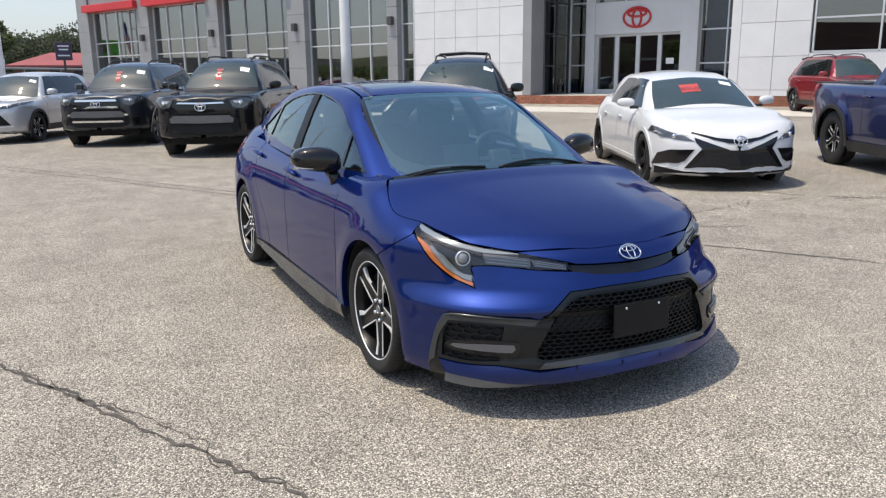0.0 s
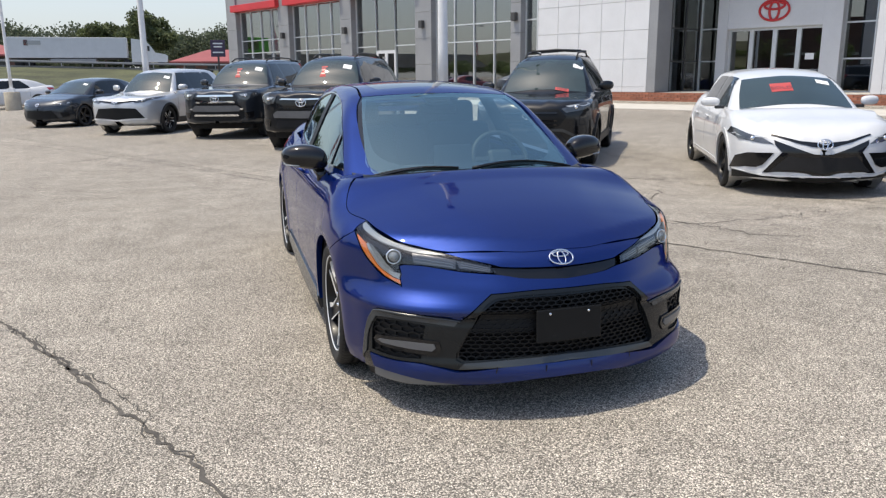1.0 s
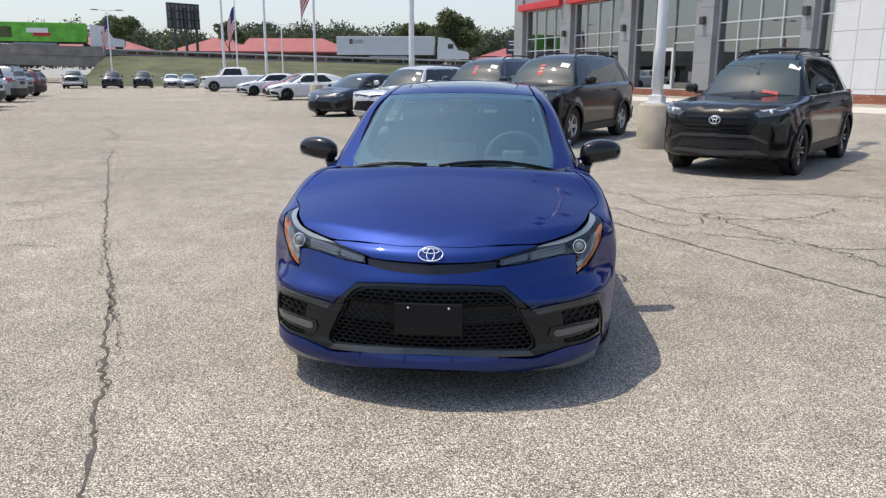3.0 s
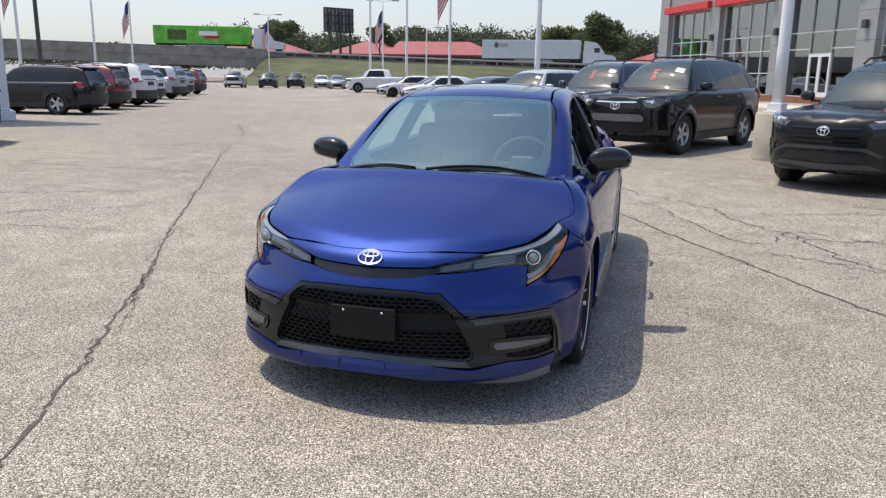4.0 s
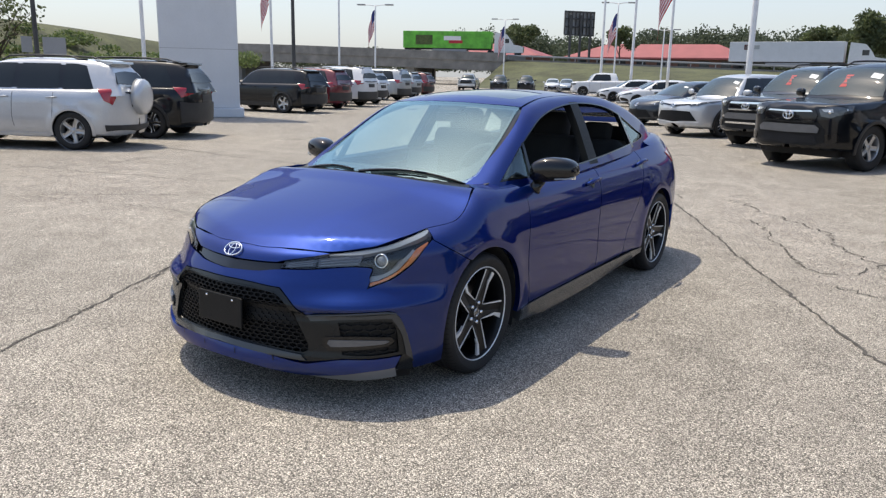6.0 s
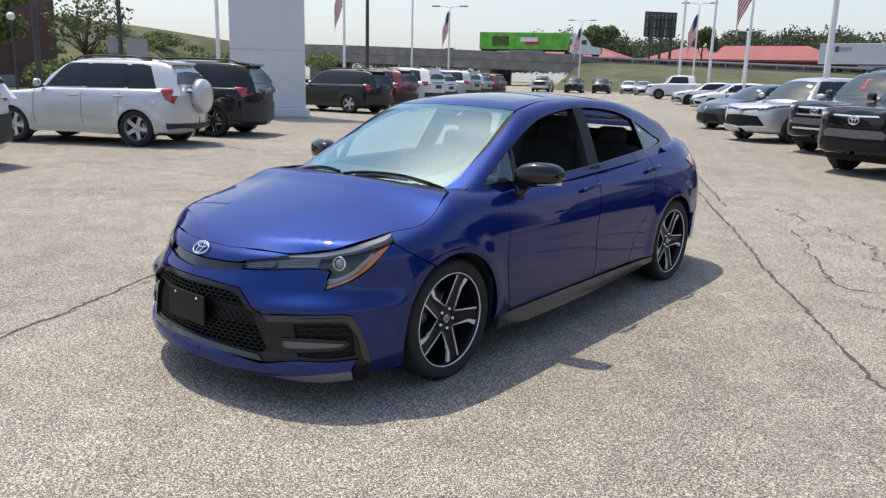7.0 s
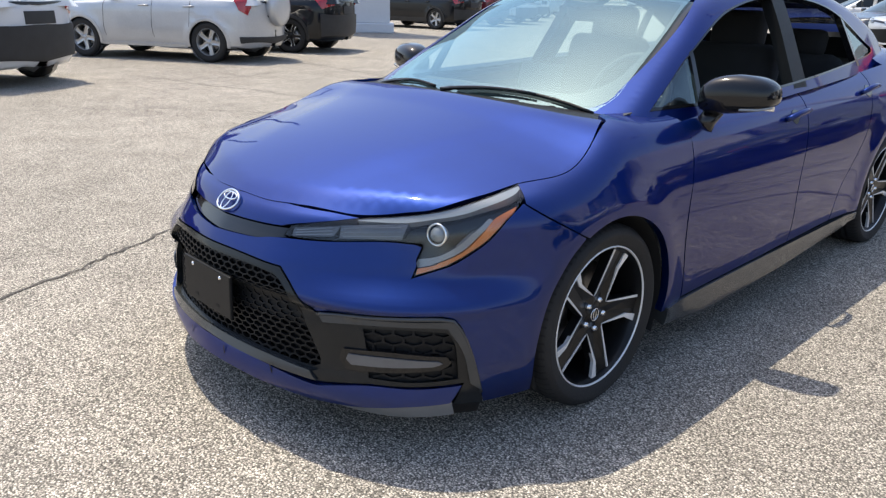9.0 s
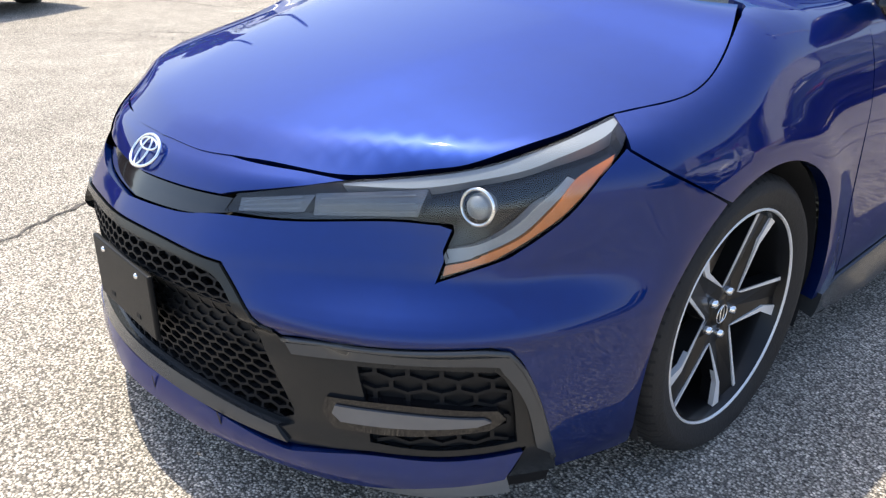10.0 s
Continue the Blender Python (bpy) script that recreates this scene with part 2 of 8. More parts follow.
def join_bm(bm, other, m=None):
    vs = {}
    for v in other.verts:
        vs[v] = bm.verts.new(m @ v.co if m is not None else v.co)
    for f in other.faces:
        bm.faces.new([vs[v] for v in f.verts]).smooth = f.smooth
    other.free()


def tube(points, radius, sides=8, closed=False, radii=None):
    """Vertices and faces of a tube along points."""
    pts = [Vector(p) for p in points]
    n = len(pts)
    verts, faces = [], []
    up = None
    for i, p in enumerate(pts):
        a = pts[(i + 1) % n] if closed or i + 1 < n else p
        b = pts[i - 1] if closed or i > 0 else p
        d = (a - b).normalized()
        if up is None:
            up = d.orthogonal().normalized()
        up = (up - d * up.dot(d))
        up = up.normalized() if up.length > 1e-6 else d.orthogonal().normalized()
        w = d.cross(up)
        r = radii[i] if radii else radius
        for k in range(sides):
            t = 2 * math.pi * k / sides
            verts.append(p + (up * math.cos(t) + w * math.sin(t)) * r)
    rings = n if closed else n - 1
    for i in range(rings):
        for k in range(sides):
            a, b = i * sides, ((i + 1) % n) * sides
            faces.append((a + k, a + (k + 1) % sides, b + (k + 1) % sides, b + k))
    if not closed:
        faces.append(tuple(range(sides))[::-1])
        faces.append(tuple((n - 1) * sides + k for k in range(sides)))
    return verts, faces


def lathe(profile, steps=48, axis="x"):
    """Turns (r, h) pairs round an axis."""
    verts, faces = [], []
    n = len(profile)
    for k in range(steps):
        t = 2 * math.pi * k / steps
        for r, h in profile:
            if axis == "x":
                verts.append((h, r * math.cos(t), r * math.sin(t)))
            else:
                verts.append((r * math.cos(t), r * math.sin(t), h))
    for k in range(steps):
        a, b = k * n, ((k + 1) % steps) * n
        for i in range(n - 1):
            faces.append((a + i, b + i, b + i + 1, a + i + 1))
    return verts, faces


def prism(poly, depth, axis="y", at=0.0):
    """A polygon in (u, v) drawn out by depth."""
    n = len(poly)

    def co(u, v, w):
        return {"y": (u, w, v), "x": (w, u, v), "z": (u, v, w)}[axis]
    verts = [co(u, v, at) for u, v in poly] + [co(u, v, at + depth) for u, v in poly]
    faces = [tuple(range(n))[::-1], tuple(range(n, 2 * n))]
    faces += [(i, (i + 1) % n, n + (i + 1) % n, n + i) for i in range(n)]
    return verts, faces
def spline(pts):
    """Monotone cubic through (x, y) pairs."""
    xs = np.array([p[0] for p in pts], float)
    ys = np.array([p[1] for p in pts], float)
    h = np.diff(xs)
    dl = np.diff(ys) / h
    m = np.zeros(len(xs))
    m[0], m[-1] = dl[0], dl[-1]
    for i in range(1, len(xs) - 1):
        if dl[i - 1] * dl[i] > 0:
            w1, w2 = 2 * h[i] + h[i - 1], h[i] + 2 * h[i - 1]
            m[i] = (w1 + w2) / (w1 / dl[i - 1] + w2 / dl[i])

    def exact(x):
        x = np.asarray(x, float)
        xc = np.clip(x, xs[0], xs[-1])
        i = np.clip(np.searchsorted(xs, xc) - 1, 0, len(xs) - 2)
        t = (xc - xs[i]) / h[i]
        a, b = ys[i], ys[i + 1]
        return ((1 + 2 * t) * (1 - t) ** 2 * a + t * (1 - t) ** 2 * h[i] * m[i]
                + t * t * (3 - 2 * t) * b + t * t * (t - 1) * h[i] * m[i + 1])
    tx = np.linspace(xs[0], xs[-1], 8000)
    ty = exact(tx)
    return lambda x: np.interp(x, tx, ty)


def smax(a, b, k):
    h = np.maximum(k - np.abs(a - b), 0) / k
    return np.maximum(a, b) + h * h * k / 4


def step_up(v, a, b):
    t = np.clip((v - a) / (b - a), 0, 1)
    return t * t * (3 - 2 * t)


def bell(v, c, w):
    return np.exp(-((v - c) / w) ** 2)


class Shape:
    """A car body: front wheels at y = 0, nose towards -y. f1 is the lower body, f2 the cabin."""

    def __init__(s, nose, tail, half, wheelbase, p, q, qr, front, side, top, roof, cabin, k=0.07, wrap=0.08,
                 roof_drop=0.035, tumble=0.5, crown=0.03, arch=0.34, arch_z=0.32, waist=0.02, nose_rear=None, flare=0.012, belt=0.93, taper=0.0, crease=0.0, pinch=0.0, roll=0.0):
        s.nose, s.tail, s.half, s.wb, s.p, s.q, s.qr = nose, tail, half, wheelbase, p, q, qr
        s.front, s.side, s.top, s.roof, s.cabin = (spline(c) for c in (front, side, top, roof, cabin))
        s.rear = spline(nose_rear) if nose_rear else s.front
        s.k, s.wrap, s.roof_drop, s.tumble, s.crown = k, wrap, roof_drop, tumble, crown
        s.arch, s.arch_z, s.waist, s.flare, s.yc = arch, arch_z, waist, flare, wheelbase / 3
        s.belt, s.taper, s.crease, s.pinch, s.roll = belt, taper, crease, pinch, roll

    def f1(s, x, y, z):
        b = np.clip((y - 0.9) / 2.0, 0, 1)
        ax = np.abs(x) / (1 - s.taper * b * b * (3 - 2 * b))
        ahead = y < s.yc
        length = np.where(ahead, s.yc - s.nose, s.tail - s.yc)
        e = np.where(ahead, s.q, s.qr)
        u = np.abs(y - s.yc) / length
        g = (ax / s.half) ** s.p + u ** e
        gx = s.p * (ax / s.half) ** (s.p - 1) / s.half
        gy = e * u ** (e - 1) / length
        n = np.sqrt(gx * gx + gy * gy) + 1e-6
        w = np.clip((gy / n - 0.25) / 0.75, 0, 1)
        w = w * w * (3 - 2 * w)
        end = np.where(ahead, s.front(z), s.rear(z))
        off = w * end + (1 - w) * s.side(z)
        off = off + (1 - w) * s.waist * np.clip(1 - ((y - s.wb / 2) / (s.wb * 0.42)) ** 2, 0, 1)
        for ya in (0, s.wb):
            r = np.hypot(y - ya, z - s.arch_z)
            off = off - (1 - w) * s.flare * bell(r, s.arch + 0.03, 0.07)
        d = (g - 1) / n + off
        if s.pinch:
            d = d + s.pinch * step_up(z, 0.47, 0.57) * step_up(-y, 0.28, 0.52) * step_up(ax, 0.25, 0.6)
        rise = np.clip((ax - 0.25 - 0.30 * np.clip((y + 0.85) / 0.95, 0, 1)) / 0.18 + 0.5, 0, 1)
        rise = -s.crease * rise * rise * (3 - 2 * rise) * np.clip((0.2 - y) / 0.2, 0, 1) * np.clip((y + 0.84) / 0.3, 0, 1)
        drop = s.crown * (ax / s.half) ** 2 + s.roll * (ax / s.half) ** 2.6 * step_up(-y, -0.26, 0.22)
        t = z - (s.top(y) - drop + rise)
        return smax(d, t, s.k)

    def f2(s, x, y, z):
        ax = np.abs(x)
        t = z - (s.roof(y - s.wrap * (ax / 0.6) ** 2) - s.roof_drop * (ax / 0.5) ** 2)
        d = ax - (s.cabin(y) - s.tumble * (z - s.belt) - 0.35 * np.clip(z - s.belt - 0.22, 0, 1) ** 2)
        return smax(d, t, 0.05)


def cast(f, o, d, far):
    """Where rays from outside first pass into f < 0, within the length far."""
    lo, hi = np.zeros(len(o)), np.full(len(o), far)
    for _ in range(25):
        mid = (lo + hi) / 2
        q = o + d * mid[:, None]
        out = f(q[:, 0], q[:, 1], q[:, 2]) > 0
        lo, hi = np.where(out, mid, lo), np.where(out, hi, mid)
    return o + d * hi[:, None]
HERO = Shape(
    nose=-0.955, tail=3.72, half=0.89, wheelbase=2.70, p=1.53, q=8, qr=13, arch=0.345, arch_z=0.318, waist=0.012, taper=0.032, crease=0.006, crown=0.042, pinch=0.058, roll=0.072,
    front=[(0.13, 0.07), (0.17, 0.02), (0.20, -0.004), (0.24, -0.01), (0.29, 0.0), (0.40, 0.004), (0.448, 0.012), (0.466, -0.006), (0.485, -0.013), (0.53, -0.004), (0.57, 0.012), (0.61, 0.04), (0.65, 0.07), (0.69, 0.095), (0.72, 0.15), (0.8, 0.3), (0.95, 0.6)],
    side=[(0.15, 0.045), (0.22, 0.02), (0.32, 0.008), (0.45, 0.004), (0.58, 0.0), (0.68, 0.004), (0.76, 0.018), (0.84, 0.045), (0.90, 0.08), (0.96, 0.13), (1.05, 0.2)],
    top=[(-0.95, 0.66), (-0.86, 0.705), (-0.80, 0.735), (-0.70, 0.775), (-0.50, 0.835), (-0.30, 0.882), (-0.10, 0.925), (0.10, 0.967), (0.5, 0.955), (1.5, 0.975), (2.3, 1.01), (3.0, 1.06), (3.3, 1.075), (3.6, 1.06), (3.7, 1.04)],
    roof=[(-0.2, 0.80), (0.0, 0.885), (0.15, 0.962), (0.3, 1.04), (0.6, 1.19), (0.92, 1.34), (1.08, 1.378), (1.4, 1.412), (1.75, 1.422), (2.15, 1.406), (2.55, 1.348), (2.9, 1.255), (3.2, 1.165), (3.45, 1.05), (3.7, 0.7)],
    cabin=[(-0.2, 0.66), (0.2, 0.70), (0.5, 0.735), (1.0, 0.77), (1.6, 0.775), (2.2, 0.755), (2.7, 0.705), (3.2, 0.63), (3.5, 0.56)],
    nose_rear=[(0.15, 0.16), (0.3, 0.06), (0.45, 0.0), (0.7, 0.0), (0.9, 0.03), (1.0, 0.05), (1.1, 0.12)])
from mathutils.geometry import delaunay_2d_cdt as delaunay



# ---------------------------------------------------------------- sheet metal
def curve_through(pts, step):
    """Points along a Catmull-Rom curve through pts, the last one left out."""
    pts = [np.array(p, float) for p in pts]
    out = []
    for i in range(len(pts) - 1):
        a, b = pts[i], pts[i + 1]
        p0 = pts[i - 1] if i else 2 * a - b
        p3 = pts[i + 2] if i + 2 < len(pts) else 2 * b - a
        n = max(1, int(np.linalg.norm(b - a) / step + 0.5))
        for j in range(n):
            t = j / n
            out.append(0.5 * (2 * a + (b - p0) * t + (2 * p0 - 5 * a + 4 * b - p3) * t * t + (3 * a - p0 - 3 * b + p3) * t ** 3))
    return out


def loop(*runs, step=0.02):
    """A closed outline of curved runs that meet in corners."""
    out = []
    for i, run in enumerate(runs):
        nxt = runs[(i + 1) % len(runs)][0]
        if np.linalg.norm(np.array(run[-1], float) - np.array(nxt, float)) > 1e-6:
            run = list(run) + [nxt] if len(run) == 1 else run
            out += curve_through(run, step)
            if len(run) > 1 and np.linalg.norm(np.array(run[-1], float) - np.array(nxt, float)) > 1e-6:
                out += curve_through([run[-1], nxt], step)
        else:
            out += curve_through(run, step)
    return out


def both(half):
    """Closes a half outline, from the middle round to the middle, with its mirror image in x."""
    left = [np.array(p, float) for p in half]
    right = [p * np.array([-1] + [1] * (len(p) - 1)) for p in left[::-1] if abs(p[0]) > 1e-6]
    return left + right


class Way:
    """A way of laying flat outlines onto a body: by rays from above, from the side, or round an upright axis."""

    def __init__(s, kind, y0=0.0, z0=0.85):
        s.kind, s.y0, s.z0 = kind, y0, z0

    def flat(s, pts):
        p = np.array(pts, float)
        if p.shape[1] == 2:
            return p
        if s.kind == "top":
            return p[:, :2]
        if s.kind == "side":
            return p[:, 1:]
        if s.kind in ("front", "back"):
            return p[:, [0, 2]]
        if s.kind == "round":
            p = p.copy()
            a, up = np.abs(p[:, 0]), p[:, 2] > 0.6
            p[:, 0] -= np.sign(p[:, 0]) * 0.035 * np.clip(np.minimum((a - 0.1) / 0.2, 1.6 - a / 0.55), 0, 1) * up
            p[:, 2] -= 0.008 * np.clip((p[:, 2] - 0.60) / 0.12, 0, 1) * np.clip((a - 0.42) / 0.3, 0, 1)
            return np.stack([np.arctan2(p[:, 0], s.y0 - p[:, 1]) * 0.8, p[:, 2]], 1)
        if s.kind == "around":
            return np.stack([np.arctan2(p[:, 0], s.y0 - p[:, 1]) * 0.8, p[:, 2]], 1)
        if s.kind == "rear":
            return np.stack([np.arctan2(p[:, 0], p[:, 1] - s.y0) * 0.8, p[:, 2]], 1)
        return np.stack([p[:, 1], np.arctan2(p[:, 2] - s.z0, p[:, 0]) * 0.6], 1)

    def rays(s, q):
        u, v, o, i = q[:, 0], q[:, 1], np.zeros(len(q)), np.ones(len(q))
        if s.kind == "top":
            return np.stack([u, v, o + 2.6], 1), np.stack([o, o, -i], 1), 2.3
        if s.kind == "side":
            return np.stack([o + 1.5, u, v], 1), np.stack([-i, o, o], 1), 1.5
        if s.kind == "front":
            return np.stack([u, o - 2.0, v], 1), np.stack([o, i, o], 1), 3.0
        if s.kind == "back":
            return np.stack([u, o + 8.0, v], 1), np.stack([o, -i, o], 1), 6.0
        if s.kind in ("round", "around"):
            a = u / 0.8
            d = np.stack([np.sin(a), -np.cos(a), o], 1)
            return np.stack([o, o + s.y0, v], 1) + d * 3, -d, 3.0
        if s.kind == "rear":
            a = u / 0.8
            d = np.stack([np.sin(a), np.cos(a), o], 1)
            return np.stack([o, o + s.y0, v], 1) + d * 3, -d, 3.0
        a = v / 0.6
        d = np.stack([np.cos(a), o, np.sin(a)], 1)
        return np.stack([o, u, o + s.z0], 1) + d * 2, -d, 2.0


def inside(q, poly):
    x, y = q[:, 0], q[:, 1]
    res = np.zeros(len(q), bool)
    a = poly
    b = np.roll(poly, -1, 0)
    for (x0, y0), (x1, y1) in zip(a, b):
        hit = ((y0 > y) != (y1 > y))
        if y1 != y0:
            res ^= hit & (x < (x1 - x0) * (y - y0) / (y1 - y0) + x0)
    return res


def gradient(f, p):
    e = 1e-3
    g = np.stack([f(p[:, 0] + dx, p[:, 1] + dy, p[:, 2] + dz) - f(p[:, 0] - dx, p[:, 1] - dy, p[:, 2] - dz)
                  for dx, dy, dz in ((e, 0, 0), (0, e, 0), (0, 0, e))], 1)
    return g / (np.linalg.norm(g, axis=1)[:, None] + 1e-9)


def sheet(f, way, outline, holes=(), step=0.03, lift=0.0, edge=0.012, flip=False):
    """Vertices, faces and normals of a sheet of the body f inside an outline, with a turned-in edge. flip: the mirrored one."""
    loops = [way.flat(outline)] + [way.flat(h) for h in holes]
    pts, edges = [], []
    for l in loops:
        k = len(pts)
        pts += [tuple(p) for p in l]
        edges += [(k + i, k + (i + 1) % len(l)) for i in range(len(l))]
    lo, hi = loops[0].min(0), loops[0].max(0)
    gx, gy = np.meshgrid(np.arange(lo[0], hi[0], step), np.arange(lo[1], hi[1], step * 0.9))
    gx = gx + (np.arange(gx.shape[0]) % 2)[:, None] * step * 0.5
    grid = np.stack([gx.ravel(), gy.ravel()], 1)
    ok = inside(grid, loops[0])
    for h in loops[1:]:
        ok &= ~inside(grid, h)
    grid = grid[ok]
    rim = np.array(pts)
    if len(grid):
        near = np.min(np.hypot(grid[:, None, 0] - rim[None, :, 0], grid[:, None, 1] - rim[None, :, 1]), 1)
        grid = grid[near > step * 0.45]
    pts += [tuple(p) for p in grid]
    res = delaunay([Vector(p) for p in pts], edges, [], 0, 1e-6)
    q = np.array([tuple(v) for v in res[0]])
    tri = np.array([t for t in res[2]])
    mid = q[tri].mean(1)
    ok = inside(mid, loops[0])
    for h in loops[1:]:
        ok &= ~inside(mid, h)
    tri = tri[ok]
    o, d, far = way.rays(q)
    p = cast(f, o, d, far)
    n = gradient(f, p)
    v0, v1, v2 = p[tri[:, 0]], p[tri[:, 1]], p[tri[:, 2]]
    wrong = np.einsum("ij,ij->i", np.cross(v1 - v0, v2 - v0), n[tri].mean(1)) < 0
    tri[wrong] = tri[wrong][:, ::-1]
    shift = lift(p) if callable(lift) else lift
    p = p + n * (shift[:, None] if callable(lift) else shift)
    verts, normals = list(p), list(n)
    faces = [tuple(int(i) for i in t) for t in tri]
    if edge:
        seen = {}
        for t in faces:
            for a, b in ((t[0], t[1]), (t[1], t[2]), (t[2], t[0])):
                if (b, a) in seen:
                    seen.pop((b, a))
                else:
                    seen[(a, b)] = 1
        for a, b in seen:
            k = len(verts)
            side = np.cross(p[b] - p[a], n[a])
            side = side / (np.linalg.norm(side) + 1e-9)
            verts += [p[a], p[b], p[b] - n[b] * edge, p[a] - n[a] * edge]
            normals += [side] * 4
            faces.append((k + 1, k, k + 3, k + 2))
    verts, normals = np.array(verts), np.array(normals)
    if flip:
        verts, normals = verts * [-1, 1, 1], normals * [-1, 1, 1]
        faces = [t[::-1] for t in faces]
    return verts, faces, normals


def panel(name, f, way, outline, material, parent, holes=(), step=0.03, lift=0.0, edge=0.012, flip=False, label=""):
    v, fa, n = sheet(f, way, outline, holes, step, lift, edge, flip)
    return put(name, mesh_of(name, v, fa, material, True, None if callable(lift) else n), parent, label)


def pair(name, f, way, outline, material, parent, label="", **more):
    """A panel on the car's left and its mirror image on the right."""
    holes, step, lift, edge = (more.get(k, d) for k, d in (("holes", ()), ("step", 0.03), ("lift", 0.0), ("edge", 0.012)))
    v, fa, n = sheet(f, way, outline, holes, step, lift, edge)
    m = None if callable(lift) else n
    put(name, mesh_of(name, v, fa, material, True, m), parent, label)
    return put(name, mesh_of(name, v * [-1, 1, 1], [t[::-1] for t in fa], material, True, None if m is None else n * [-1, 1, 1]), parent, label)


def arc(cy, cz, r, a0, a1, n=14):
    """Points of an arc in the side view (y, z), angles in degrees from the rear (0) over the top (90)."""
    return [(cy + r * math.cos(radians(a0 + (a1 - a0) * i / n)), cz + r * math.sin(radians(a0 + (a1 - a0) * i / n))) for i in range(n + 1)]


def honeycomb(f, way, poly, w, h, line, lift, depth, holes=()):
    """A net of six-sided cells, each w wide and h high, laid onto f inside poly."""
    poly = way.flat(poly)
    lo, hi = poly.min(0), poly.max(0)
    segs = []
    rows = int((hi[1] - lo[1]) / (h * 0.75)) + 2
    cols = int((hi[0] - lo[0]) / w) + 3
    for r in range(rows):
        for c in range(cols):
            cx = lo[0] + (c + 0.5 * (r % 2)) * w
            cz = lo[1] + r * h * 0.75
            a, b, d, e = (cx - w / 2, cz + h / 4), (cx, cz + h / 2), (cx + w / 2, cz + h / 4), (cx + w / 2, cz - h / 4)
            segs += [(a, b), (b, d), (d, e)]
    seg = np.array(segs)
    mid = seg.mean(1)
    ok = inside(mid, poly)
    for hole in holes:
        ok &= ~inside(mid, way.flat(hole))
    seg = seg[ok]
    t = seg[:, 1] - seg[:, 0]
    t = t / np.linalg.norm(t, axis=1)[:, None]
    s = np.stack([-t[:, 1], t[:, 0]], 1) * line / 2
    q = np.concatenate([seg[:, 0] + s, seg[:, 1] + s, seg[:, 1] - s, seg[:, 0] - s])
    o, d, far = way.rays(q)
    p = cast(f, o, d, far)
    n = gradient(f, p)
    k = len(seg)
    verts = np.concatenate([p + n * lift, p + n * (lift - depth)])
    faces = []
    for i in range(k):
        a, b, c, e = i, k + i, 2 * k + i, 3 * k + i
        m = 4 * k
        faces += [(a, b, c, e), (b, a, a + m, b + m), (e, c, c + m, e + m)]
    return verts, faces


def on_body(f, way, pts, lift=0.0):
    q = way.flat(pts)
    o, d, far = way.rays(q)
    p = cast(f, o, d, far)
    n = gradient(f, p)
    return p + n * lift, n


def seam(name, f, way, pts, width, material, parent, lift=0.001, flip=False, step=0.02):
    """A narrow strip along a line on the body."""
    q = way.flat(curve_through(pts, step) + [np.array(pts[-1], float)])
    t = np.gradient(q, axis=0)
    t = t / np.linalg.norm(t, axis=1)[:, None]
    s = np.stack([-t[:, 1], t[:, 0]], 1) * width / 2
    o, d, far = way.rays(np.concatenate([q + s, q - s]))
    p = cast(f, o, d, far)
    p = p + gradient(f, p) * lift
    k = len(q)
    if flip:
        p = p * [-1, 1, 1]
    faces = [(i, i + 1, k + i + 1, k + i) for i in range(k - 1)]
    return put(name, mesh_of(name, p, faces, material), parent)


# ---------------------------------------------------------------- wheels
WHEELS = {}


